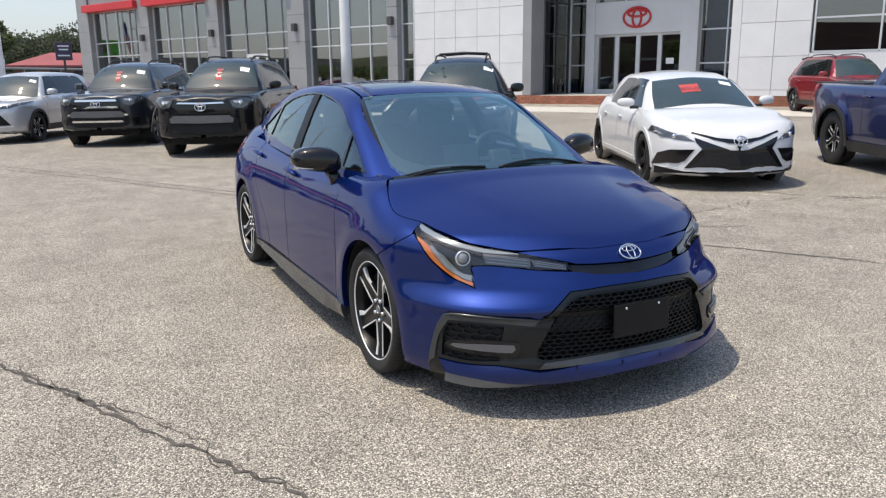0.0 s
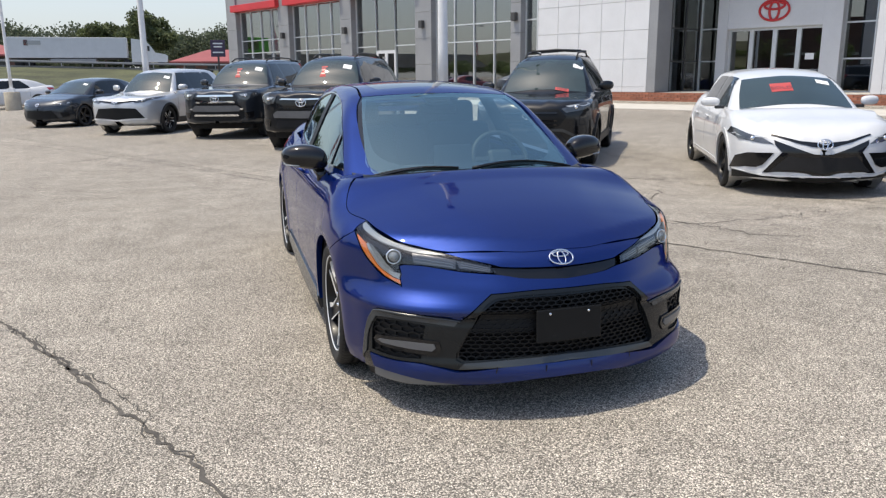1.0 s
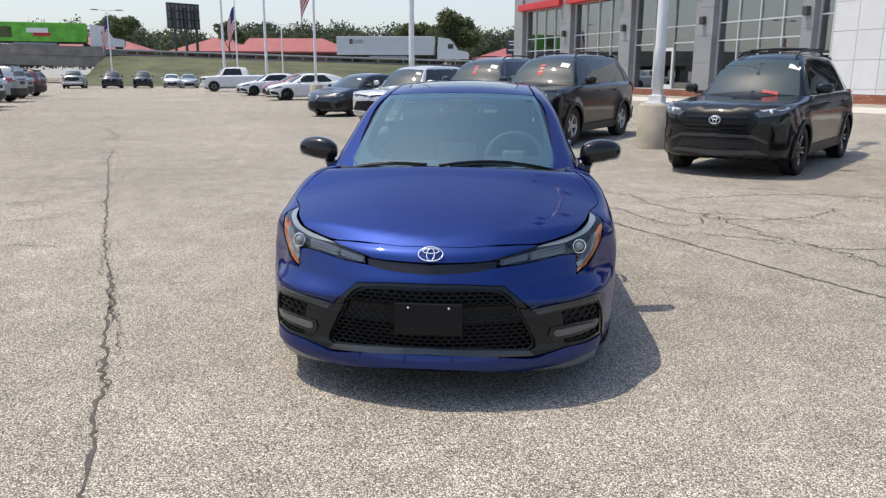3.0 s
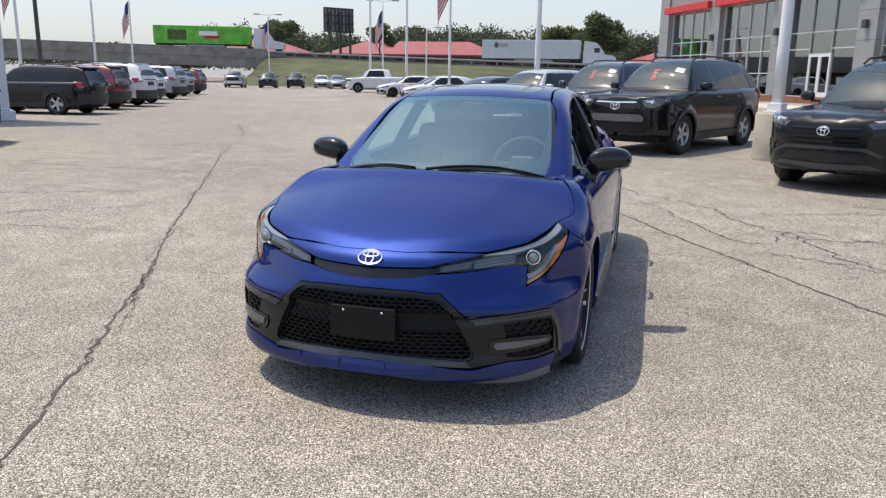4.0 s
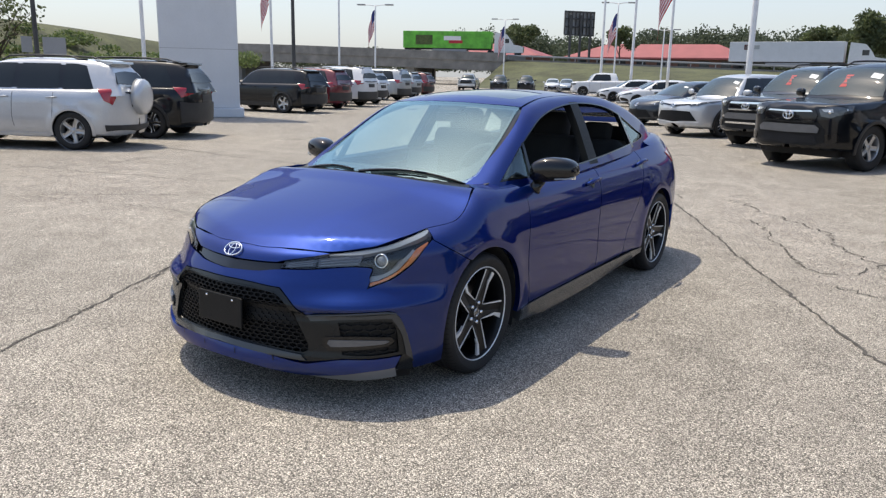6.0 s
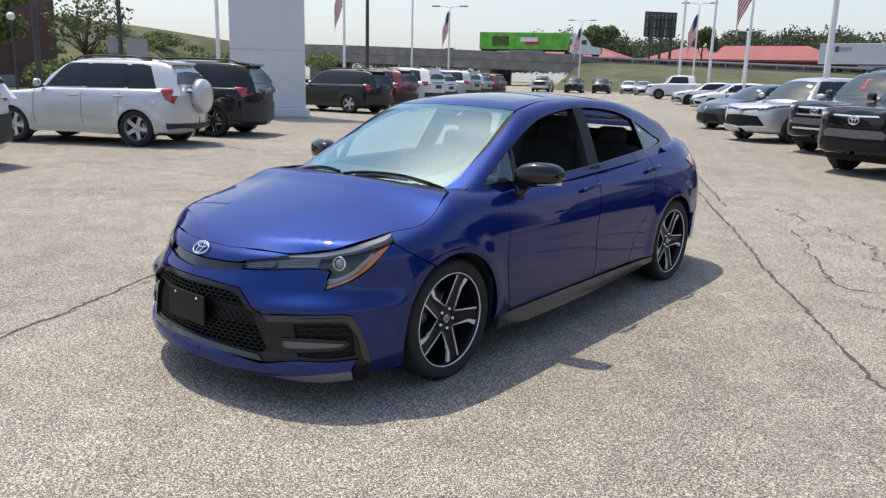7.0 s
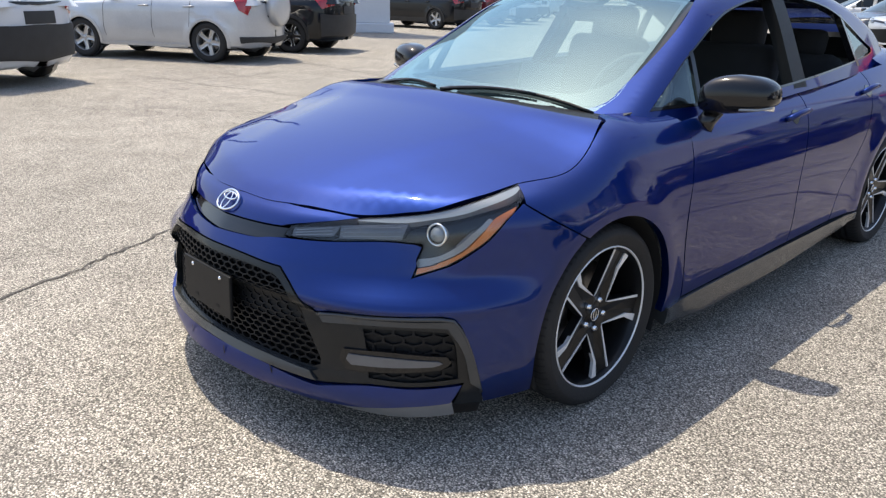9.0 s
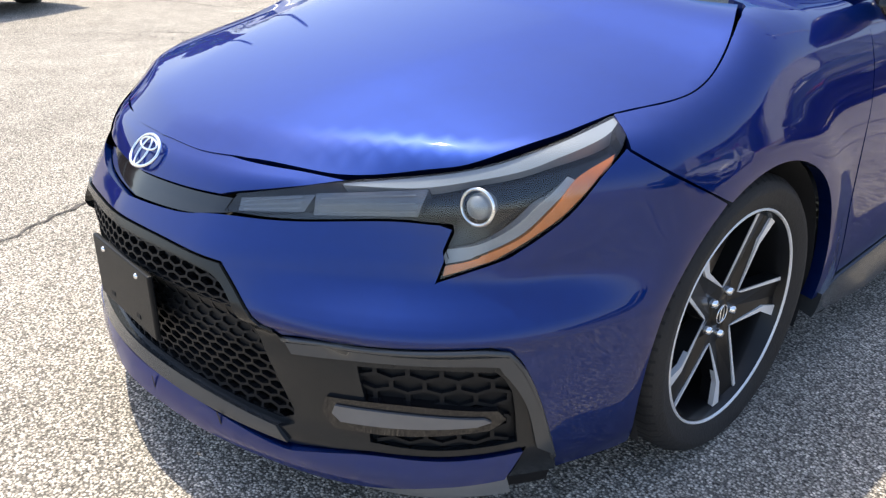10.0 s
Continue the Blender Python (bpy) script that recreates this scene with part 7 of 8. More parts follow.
def sedan_shape(length, half, wb, nose, h=1.44):
    tail = nose + length
    d = wb - 2.70
    return Shape(nose=nose, tail=tail, half=half, wheelbase=wb, p=1.6, q=8, qr=9, arch=0.36, arch_z=0.325, waist=0.012,
                 front=[(0.15, 0.07), (0.24, 0.0), (0.5, 0.0), (0.60, 0.02), (0.68, 0.06), (0.75, 0.14), (0.9, 0.4)],
                 side=[(0.15, 0.05), (0.25, 0.02), (0.45, 0.004), (0.60, 0.0), (0.75, 0.015), (0.84, 0.04), (0.92, 0.09), (1.05, 0.18)],
                 top=[(nose, 0.68), (nose + 0.12, 0.745), (nose + 0.35, 0.83), (-0.3, 0.89), (0.1, 0.965), (0.5, 0.96), (1.5 + d, 0.985), (2.3 + d, 1.02), (tail - 0.6, 1.08), (tail - 0.1, 1.08), (tail, 1.05)],
                 roof=[(-0.2, 0.80), (0.15, 0.965), (0.6, 1.19), (0.95, 1.345), (1.4, h - 0.015), (1.8, h), (2.2 + d, h - 0.02), (2.7 + d, h - 0.12), (3.1 + d, h - 0.27), (3.45 + d, h - 0.42), (3.75 + d, 0.6)],
                 cabin=[(-0.2, half - 0.20), (0.5, half - 0.15), (1.2, half - 0.11), (2.2 + d, half - 0.12), (2.8 + d, half - 0.20), (3.5 + d, half - 0.36)],
                 nose_rear=[(0.15, 0.16), (0.3, 0.05), (0.45, 0.0), (0.75, 0.0), (0.95, 0.03), (1.1, 0.12)])


def tall_shape(length, half, wb, nose, h, hood, belt, tumble=0.35, upright=0.0, arch=0.38, arch_z=0.355, cab=None, p=1.9, boxy=0.0):
    tail = nose + length
    end = cab if cab else tail
    return Shape(nose=nose, tail=tail, half=half, wheelbase=wb, p=p, q=10, qr=14, arch=arch, arch_z=arch_z, waist=0.012, belt=belt, flare=0.025 + 0.015 * boxy, wrap=0.06 - 0.03 * boxy, k=0.08 - 0.035 * boxy,
                 front=[(0.22, 0.07), (0.32, 0.0), (hood - 0.32, 0.0), (hood - 0.2, 0.02 - 0.01 * boxy), (hood - 0.10, 0.06 - 0.03 * boxy), (hood, 0.16 - 0.08 * boxy), (hood + 0.2, 0.4)],
                 side=[(0.22, 0.05), (0.36, 0.02), (0.6, 0.0), (belt - 0.22, 0.004), (belt - 0.06, 0.035), (belt + 0.05, 0.09), (belt + 0.2, 0.2)],
                 top=[(nose, hood - 0.16 + 0.07 * boxy), (nose + 0.14, hood - 0.07 + 0.025 * boxy), (nose + 0.4, hood - 0.03), (0.0, hood), (0.35, hood + 0.03), (0.8, belt + 0.03), (tail - 0.1, belt + 0.05), (tail, belt + 0.02)],
                 roof=[(0.0, hood - 0.12), (0.35, hood + 0.03), (0.72 - upright, h - 0.28), (1.02 - upright, h - 0.09), (1.35, h - 0.02), (1.9, h), (end - 0.95, h - 0.015), (end - 0.55, h - 0.045 + 0.02 * boxy), (end - 0.36 + 0.12 * boxy, h - 0.105 + 0.05 * boxy), (end - 0.13 + 0.04 * boxy, belt + 0.1), (end, belt - 0.25)],
                 cabin=[(0.0, half - 0.22), (0.6, half - 0.15), (1.5, half - 0.12), (end - 0.8, half - 0.14), (end - 0.15, half - 0.23)],
                 nose_rear=[(0.22, 0.12), (0.4, 0.02), (0.8, 0.0), (belt, 0.02), (belt + 0.2, 0.08)])


def capsule(f, y_front, y_rear, z0, stations, turns, lo, hi, far=4.2):
    """Points of a closed skin: rays out of a straight spine, fanned round both of its ends."""
    rows = [(y_front, a) for a in np.linspace(0.02, math.pi / 2, 13)[:-1]]
    rows += [(y, math.pi / 2) for y in np.linspace(y_front, y_rear, stations)]
    rows += [(y_rear, math.pi / 2 + a) for a in np.linspace(0, math.pi / 2 - 0.02, 13)[1:]]
    phi = np.linspace(lo, hi, turns)
    o, d = [], []
    for y, a in rows:
        for t in phi:
            v = np.array([math.sin(a) * math.cos(t), -math.cos(a), math.sin(a) * math.sin(t)])
            d.append(-v)
            o.append(np.array([0, y, z0]) + v * far)
    p = cast(f, np.array(o), np.array(d), far)
    return p, len(rows), turns


def body_skin(S, z0, bottom):
    def closed(x, y, z):
        return smax(S.f1(x, y, z), bottom - z, 0.06)
    p, r, c = capsule(closed, 0.35, S.wb - 0.25, z0, 44, 48, -1.25, math.pi + 1.25)
    n = gradient(closed, p)
    faces = [(i * c + j, i * c + j + 1, (i + 1) * c + j + 1, (i + 1) * c + j) for i in range(r - 1) for j in range(c - 1)]
    kept = []
    cut = set()
    for fa in faces:
        m = p[list(fa)].mean(0)
        gone = any(math.hypot(m[1] - ya, m[2] - S.arch_z) < S.arch and abs(m[0]) > 0.4 for ya in (0, S.wb))
        if gone:
            cut.update(fa)
        else:
            kept.append(fa)
    used = {i for fa in kept for i in fa}
    rim = np.array(sorted(cut & used))
    ya = np.where(np.abs(p[rim, 1]) < np.abs(p[rim, 1] - S.wb), 0, S.wb)
    w = np.stack([p[rim, 1] - ya, p[rim, 2] - S.arch_z], 1)
    w = w / np.linalg.norm(w, axis=1)[:, None] * S.arch
    q = cast(S.f1, np.stack([np.full(len(rim), 1.6), ya + w[:, 0], S.arch_z + w[:, 1]], 1), np.tile([-1.0, 0, 0], (len(rim), 1)), 1.6)
    ok = q[:, 0] > 0.4
    p[rim[ok]] = q[ok] * np.stack([np.sign(p[rim[ok], 0]), np.ones(ok.sum()), np.ones(ok.sum())], 1)
    return p, [fa[::-1] for fa in kept], n


BUILT, REPAINTED = {}, {}


def vehicle(name, S, paint_mat, m, label, category, group="parked vehicles", wheel_r=0.35, rim_r=0.25, dark_wheels=True, features=(), bed=None,
            glass_top=None, rails=False, clad=False, cab=None, panes=None, tag=None, handles=True, name_mirror=None, spare=False, mirror_mat=None):
    key = (id(S), wheel_r, rim_r, dark_wheels, tuple(f[0] for f in features), panes, rails, clad, cab, bed, spare, str([t[:4] for t in tag or ()]))
    if key in BUILT:
        first, first_paint = BUILT[key]
        v = copy_thing(first, m)
        v.name = name
        tagged(v, label, category, group)
        for o in v.children:
            if o.data and o.data.materials[0] is first_paint and first_paint is not paint_mat:
                twin = (o.data.name, paint_mat.name)
                if twin not in REPAINTED:
                    REPAINTED[twin] = o.data.copy()
                    REPAINTED[twin].materials[0] = paint_mat
                o.data = REPAINTED[twin]
        return v
    v = thing(name, label, category, m, group)
    BUILT[key] = (v, paint_mat)
    p, f, n = body_skin(S, 0.55, 0.17 if S.belt < 1 else 0.25 if S.arch < 0.4 else 0.36)
    put("body", mesh_of("body", p, f, paint_mat, True, n), v)
    end = cab if cab else S.tail
    z0 = S.belt - 0.06
    p, r, c = capsule(S.f2, 0.9, end - 1.0, z0, 22, 36, -0.05, math.pi + 0.05)
    n = gradient(S.f2, p)
    f = [(i * c + j, (i + 1) * c + j, (i + 1) * c + j + 1, i * c + j + 1) for i in range(r - 1) for j in range(c - 1)]
    put("cabin", mesh_of("cabin", p, f, paint_mat, True, n), v)
    AX = Way("axial", z0=z0)

    def pt(y, z):
        return (float(S.cabin(y)) - S.tumble * (z - S.belt), y, z)
    h = float(np.max(S.roof(np.linspace(0.5, end - 0.3, 40))))
    # windscreen
    ys = np.linspace(0.1, 1.6, 151)
    rz = S.roof(ys)
    yb = float(ys[np.argmax(rz > S.top(ys) + 0.035)])
    yt = float(ys[np.argmax(rz > h - 0.105)])
    xb, xt = float(S.cabin(yb)) - 0.075, float(S.cabin(yt)) - S.tumble * (h - 0.12 - S.belt) - 0.055
    scr = both(loop([(0, yb), (xb * 0.6, yb + 0.03), (xb, yb + 0.10)], [(xb, yb + 0.10), ((xb + xt) / 2 + 0.015, (yb + yt) / 2 + 0.07), (xt, yt + 0.05)], [(xt, yt + 0.05), (xt * 0.5, yt), (0, yt)]) + [(0, yt)])
    panel("windscreen", S.f2, TOP, scr, SKY_TINTED_GLASS, v, step=0.08, lift=0.004, edge=0.004)
    if tag:
        for x, y, w, hgt, mt in tag:
            o = [(x - w / 2, y - hgt / 2), (x + w / 2, y - hgt / 2), (x + w / 2, y + hgt / 2), (x - w / 2, y + hgt / 2)]
            panel("windscreen_card", S.f2, TOP, o, mt, v, step=0.1, lift=0.008, edge=0, label="red sale card" if mt is TAG_RED else "white sticker")
            if mt is TAG_RED and w > 0.25:
                q, nn = on_body(S.f2, TOP, [(x, y - hgt * 0.12)], 0.0105)
                up = Vector(nn[0]).cross(Vector((1, 0, 0))).normalized()
                word = bpy.data.curves.new("card_word", "FONT")
                word.body, word.size, word.align_x, word.align_y, word.extrude = "SOLD", 0.105, "CENTER", "CENTER", 0.0005
                word.materials.append(MAROON_PAINT)
                ob = put("card_word", word, v)
                ax = up.cross(Vector(nn[0])).normalized()
                ob.matrix_basis = Matrix.Translation(q[0]) @ Matrix((ax, up, Vector(nn[0]))).transposed().to_4x4()
            elif mt is TAG_RED:
                for k in (-0.25, 0.05, 0.3):
                    o2 = [(x - w * 0.36, y + hgt * (k - 0.05)), (x + w * 0.36, y + hgt * (k - 0.05)), (x + w * 0.36, y + hgt * (k + 0.05)), (x - w * 0.36, y + hgt * (k + 0.05))]
                    panel("card_bar", S.f2, TOP, o2, MAROON_PAINT, v, step=0.1, lift=0.0095, edge=0)
    # side windows: (y0 low, y0 high, y1 high, y1 low)
    zl, zh = S.belt + 0.018, h - 0.100
    if panes:
        y0, y1, yt0, yt1 = panes[0][0] + 0.03, panes[-1][3] - 0.04, panes[0][1] + 0.03, panes[-1][2] - 0.03
        run = [[pt(y0, zl + 0.012), pt(yt0, zh - 0.03)], [pt(yt0, zh - 0.03), pt((yt0 + yt1) / 2, zh - 0.012), pt(yt1, zh - 0.05)], [pt(yt1, zh - 0.05), pt(y1, zl + 0.02)], [pt(y1, zl + 0.02), pt(y0, zl + 0.012)]]
        pair("pillar_trim", S.f2, AX, loop(*run, step=0.05), GLOSS_BLACK, v, step=0.09, lift=0.002, edge=0.002)
    for a, b, cc, d in panes or ():
        run = [[pt(a, zl), pt(b, zh - 0.02 if b < 1.0 else zh)], [pt(b, zh - 0.02 if b < 1.0 else zh), pt((b + cc) / 2, zh), pt(cc, zh - (0.04 if cc > end - 1.1 else 0))], [pt(cc, zh - (0.04 if cc > end - 1.1 else 0)), pt(d, zl + 0.01)], [pt(d, zl + 0.01), pt(a, zl)]]
        pair("side_window", S.f2, AX, loop(*run, step=0.05), CAR_GLASS, v, step=0.08, lift=0.004, edge=0.004)
    for nm, way, outline, mt, lift, mode in features:
        if nm == "badge":
            zc, rr = (outline[0][1] + outline[-1][1]) / 2, max(o[0] for o in outline)
            for kx, kz, dz in ((1.0, 0.68, 0.0), (0.32, 0.6, -0.05), (0.66, 0.24, 0.28)):
                q, nn = on_body(S.f1, FRONT, [(rr * kx * math.cos(a), zc + rr * (kz * math.sin(a) + dz)) for a in np.linspace(0, 2 * math.pi, 21)[:-1]], 0.045)
                put("badge_ring", mesh_of("badge_ring", *tube(q, rr * 0.085, 6, True), CHROME), v)
            continue
        if nm == "headlight":
            o = np.array(outline, float)
            c0 = o.mean(0)
            sc = np.array([0.80, 0.30])
            pair("light_strip", S.f1, way, [tuple(c0 + (a - c0) * sc + np.array([0.01, 0.018])) for a in o], LAMP_STRIP, v, step=0.07, lift=lift + 0.004, edge=0.004)
            q, nn = on_body(S.f1, way, [tuple(c0 + np.array([-0.03, -0.012]))], lift + 0.004)
            for sg in (1, -1):
                put("lamp_eye", mesh_of("lamp_eye", *lathe([(0.0004, 0.016), (0.018, 0.012), (0.028, 0.0)], 14, "z"), CHROME), v, m=pose(q[0][0] * sg, q[0][1], q[0][2], 90))
        if mode == "both":
            panel(nm, S.f1 if nm != "rear_window" else S.f2, way, both(outline), mt, v, step=0.045, lift=lift, edge=0.02)
        else:
            pair(nm, S.f1, way, outline, mt, v, step=0.045, lift=lift, edge=0.02)
    # arches, sill, joints
    ring = arc(0, S.arch_z, S.arch + 0.055, -12, 192, 26) + arc(0, S.arch_z, S.arch - 0.004, 192, -12, 26)
    for ya in (0, S.wb):
        pair("arch_trim", S.f1, SIDE, [(y + ya, max(z, 0.24)) for y, z in ring], CLADDING if clad else paint_mat, v, step=0.08, lift=0.012 if clad else 0.004, edge=0.03)
    sill = [(S.arch + 0.05, 0.25), (S.wb - S.arch - 0.05, 0.25), (S.wb - S.arch - 0.05, 0.40 if clad else 0.31), (S.arch + 0.05, 0.40 if clad else 0.30)]
    pair("sill", S.f1, SIDE, loop(*[[sill[i], sill[(i + 1) % 4]] for i in range(4)]), CLADDING if clad else paint_mat, v, step=0.1, lift=0.010, edge=0.02)
    zt = S.belt - 0.04
    for yy in ([0.52, 1.55, min(2.5, S.wb - 0.32)] if not cab else [0.55, 1.45, cab - 0.28]):
        for flip in (False, True):
            seam("door_joint", S.f1, SIDE, [(yy, zt), (yy - 0.03, 0.6), (yy, 0.42)], 0.008, CAVITY_SHADE, v, 0.002, flip, 0.1)
    if handles:
        for yy in ([1.38, 2.32] if not cab else [1.30, cab - 0.4]):
            for sg in (1, -1):
                q, nn = on_body(S.f1, SIDE, [(yy - 0.1, zt - 0.1), (yy, zt - 0.095), (yy + 0.1, zt - 0.09)], 0.022)
                put("door_handle", mesh_of("door_handle", *tube(q * [sg, 1, 1], 0.015, 6), paint_mat), v)
    for sg in (1, -1):
        bm = bmesh.new()
        bmesh.ops.create_uvsphere(bm, u_segments=14, v_segments=8, radius=1)
        for w in bm.verts:
            x, y, z = (math.copysign(abs(t) ** 0.75, t) for t in w.co)
            w.co = (0.115 * x, 0.06 * y + 0.03 * x * sg, (0.06 if S.belt < 1 else 0.075) * z)
        part("door_mirror", bm, mirror_mat or paint_mat, v, "", pose(sg * (S.half + 0.06), 0.68, S.belt + 0.09), smooth=True)
        part("mirror_foot", box_bm(0.12, 0.06, 0.04, 0.01), CLADDING, v, "", pose(sg * (S.half - 0.06), 0.68, S.belt + 0.02))
        for ya in (0, S.wb):
            vs, fs = [], []
            for i in range(17):
                t = radians(-20 + 220 * i / 16)
                for x in (S.half - 0.36, S.half - 0.03):
                    vs.append((sg * x, ya + (S.arch + 0.004) * math.cos(t), S.arch_z + (S.arch + 0.004) * math.sin(t)))
            fs = [(2 * i, 2 * i + 1, 2 * i + 3, 2 * i + 2) for i in range(16)]
            vs.append((sg * (S.half - 0.36), ya, S.arch_z))
            fs += [(2 * i, 2 * i + 2, 34) for i in range(16)]
            put("wheel_liner", mesh_of("wheel_liner", vs, fs, CAVITY_SHADE), v)
            wheel(v, (sg * (S.half - 0.125), ya, wheel_r), wheel_r, rim_r, 0.23, sg, dark=dark_wheels)
    part("floor_pan", box_bm(S.half * 1.5, S.tail - S.nose - 0.7, 0.16, 0.03, (0, (S.tail + S.nose) / 2, 0.31)), CAVITY_SHADE, v)
    if rails:
        for sg in (1, -1):
            q = [(sg * (float(S.cabin(y)) - S.tumble * (h - S.belt) - 0.06), y, float(S.roof(y)) - 0.012 + 0.045 * (0.15 < (y - 1.0) / (end - 1.9) < 0.9)) for y in np.linspace(1.15, end - 0.75, 11)]
            put("roof_rail", mesh_of("roof_rail", *tube(q, 0.017, 8), CLADDING), v)
        if rails == "rack":
            for y in (1.75, 2.65):
                w = float(S.cabin(y)) - S.tumble * (h - S.belt) - 0.06
                put("roof_bar", mesh_of("roof_bar", *tube([(-w, y, h + 0.05), (0, y, h + 0.075), (w, y, h + 0.05)], 0.02, 8), CLADDING), v)
    if bed:
        y0, y1 = bed
        part("load_bed", box_bm(S.half * 1.62, y1 - y0, 0.03, 0.008, (0, (y0 + y1) / 2, float(S.top((y0 + y1) / 2)) - 0.02)), CLADDING, v)
    if any(o[0] == "rear_window" for o in features):
        ys = np.linspace(end - 0.62, end - 0.26, 7)
        w = float(S.cabin(end - 0.5)) - S.tumble * (h - S.belt) - 0.02
        prof = [(y, float(S.roof(y)) + 0.004 + 0.02 * i / 6) for i, y in enumerate(ys[:4])] + [(ys[6], float(S.roof(ys[3])) + 0.006), (ys[6] + 0.01, float(S.roof(ys[3])) - 0.03), (ys[4], float(S.roof(ys[4])) - 0.05)]
        put("roof_spoiler", mesh_of("roof_spoiler", *prism(prof, 2 * w, "x", -w), GLOSS_BLACK if clad else paint_mat, False), v)
    if spare:
        cover = [(0.0005, 0.10), (0.22, 0.10), (0.31, 0.075), (0.345, 0.03), (0.35, -0.08), (0.30, -0.10)]
        put("spare_wheel_cover", mesh_of("spare_wheel_cover", *lathe(cover, 36, "z"), paint_mat), v, "silver hard spare wheel cover", pose(-0.06, S.tail + 0.06, 0.98, -90))
    return v


CAMRY = sedan_shape(4.88, 0.92, 2.825, -0.98)
COROLLA = sedan_shape(4.63, 0.89, 2.70, -0.95)
RAV = tall_shape(4.60, 0.935, 2.69, -0.93, 1.73, 1.07, 1.11)
VENZA = tall_shape(4.74, 0.93, 2.69, -0.95, 1.66, 1.00, 1.08, tumble=0.45)
RUNNER = tall_shape(4.83, 0.965, 2.79, -0.90, 1.84, 1.18, 1.20, tumble=0.20, upright=0.06, arch=0.42, arch_z=0.39, p=3.4, boxy=1.0)
OLD_RAV = tall_shape(4.42, 0.91, 2.66, -0.86, 1.70, 1.04, 1.10, tumble=0.30)
TUNDRA = tall_shape(5.93, 1.02, 3.70, -1.0, 1.96, 1.27, 1.28, tumble=0.22, upright=0.1, arch=0.46, arch_z=0.42, cab=2.95, p=2.6, boxy=0.8)
TACOMA = tall_shape(5.39, 0.96, 3.24, -0.95, 1.80, 1.17, 1.17, tumble=0.22, upright=0.08, arch=0.44, arch_z=0.41, cab=2.75, p=2.6, boxy=0.7)

SEDAN_PANES = ((0.62, 1.05, 1.50, 1.48), (1.60, 1.62, 2.15, 2.62))
TALL_PANES = ((0.72, 1.12, 1.52, 1.50), (1.60, 1.62, 2.45, 2.50), (2.60, 2.55, 2.95, 3.22))
LONG_PANES = ((0.70, 1.05, 1.52, 1.50), (1.60, 1.62, 2.50, 2.55), (2.65, 2.62, 3.20, 3.42))
CAB_PANES = ((0.70, 1.02, 1.42, 1.40), (1.50, 1.52, 2.22, 2.30))


def rear_of(S, h, low=0.62):
    """Rear window, lamps, bumper and plate of a tall body."""
    b = S.belt
    return [("rear_window", BACK, [(0, b + 0.11), (S.half - 0.33, b + 0.13), (S.half - 0.46, h - 0.27), (0, h - 0.24)], CAR_GLASS, 0.006, "both"),
            ("tail_lamp", Way("rear", y0=S.wb - 0.3), [(S.half - 0.02, S.tail - 0.36, b + 0.01), (S.half - 0.26, S.tail - 0.03, b), (S.half - 0.32, S.tail, b - 0.12), (S.half - 0.10, S.tail - 0.10, b - 0.17), (S.half - 0.04, S.tail - 0.18, b - 0.20)], RED_LENS, 0.022, "pair"),
            ("tailgate_bar", BACK, [(0, b - 0.03), (S.half - 0.30, b - 0.02), (S.half - 0.30, b - 0.06), (0, b - 0.07)], GLOSS_BLACK, 0.02, "both"),
            ("rear_bumper", BACK, [(0, low), (S.half - 0.10, low + 0.02), (S.half - 0.12, 0.36), (0, 0.34)], CLADDING, 0.03, "both"),
            ("plate_recess", BACK, [(0, b - 0.14), (0.26, b - 0.14), (0.26, b - 0.30), (0, b - 0.30)], CLADDING, 0.008, "both")]


def chrome_badge(z, S, r=0.075):
    return ("badge", FRONT, [(r * math.cos(t) if abs(math.cos(t)) > 1e-6 else 0, z + r * 0.68 * math.sin(t)) for t in np.linspace(math.pi / 2, -math.pi / 2, 11)], CHROME, 0.03, "both")


CAMRY_FRONT = [("upper_grille", FRONT, [(0, 0.625), (0.25, 0.648), (0.52, 0.715), (0.53, 0.70), (0.30, 0.63), (0.12, 0.585), (0, 0.575)], GLOSS_BLACK, 0.006, "both"),
               ("lower_grille", FRONT, [(0, 0.50), (0.10, 0.505), (0.30, 0.575), (0.50, 0.65), (0.49, 0.60), (0.42, 0.52), (0.60, 0.28), (0, 0.265)], GLOSS_BLACK, 0.008, "both"),
               ("grille_opening", FRONT, [(0, 0.475), (0.36, 0.475), (0.53, 0.295), (0, 0.29)], CAVITY_SHADE, 0.013, "both"),
               ("corner_vent", FRONT, [(0.50, 0.51), (0.75, 0.50), (0.85, 0.45), (0.885, 0.30), (0.84, 0.31), (0.66, 0.34), (0.60, 0.37)], GLOSS_BLACK, 0.008, "pair"),
               ("headlight", FRONT, [(0.50, 0.605), (0.61, 0.67), (0.88, 0.775), (0.905, 0.705), (0.83, 0.65), (0.66, 0.62)], HEAD_LENS, 0.008, "pair"),
               ("lower_valance", FRONT, [(0, 0.24), (0.60, 0.24), (0.86, 0.28), (0.85, 0.19), (0, 0.185)], BLACK_PLASTIC, 0.014, "both"),
               ("front_lip", FRONT, [(0, 0.262), (0.60, 0.262), (0.86, 0.300), (0.86, 0.285), (0.60, 0.245), (0, 0.245)], ALLOY, 0.02, "both"),
               ("tail_lamp", Way("rear", y0=2.6), [(0.88, 3.5, 0.98), (0.5, 3.85, 0.97), (0.5, 3.85, 0.86), (0.9, 3.55, 0.85)], RED_LENS, 0.012, "pair"),
               chrome_badge(0.60, CAMRY)]
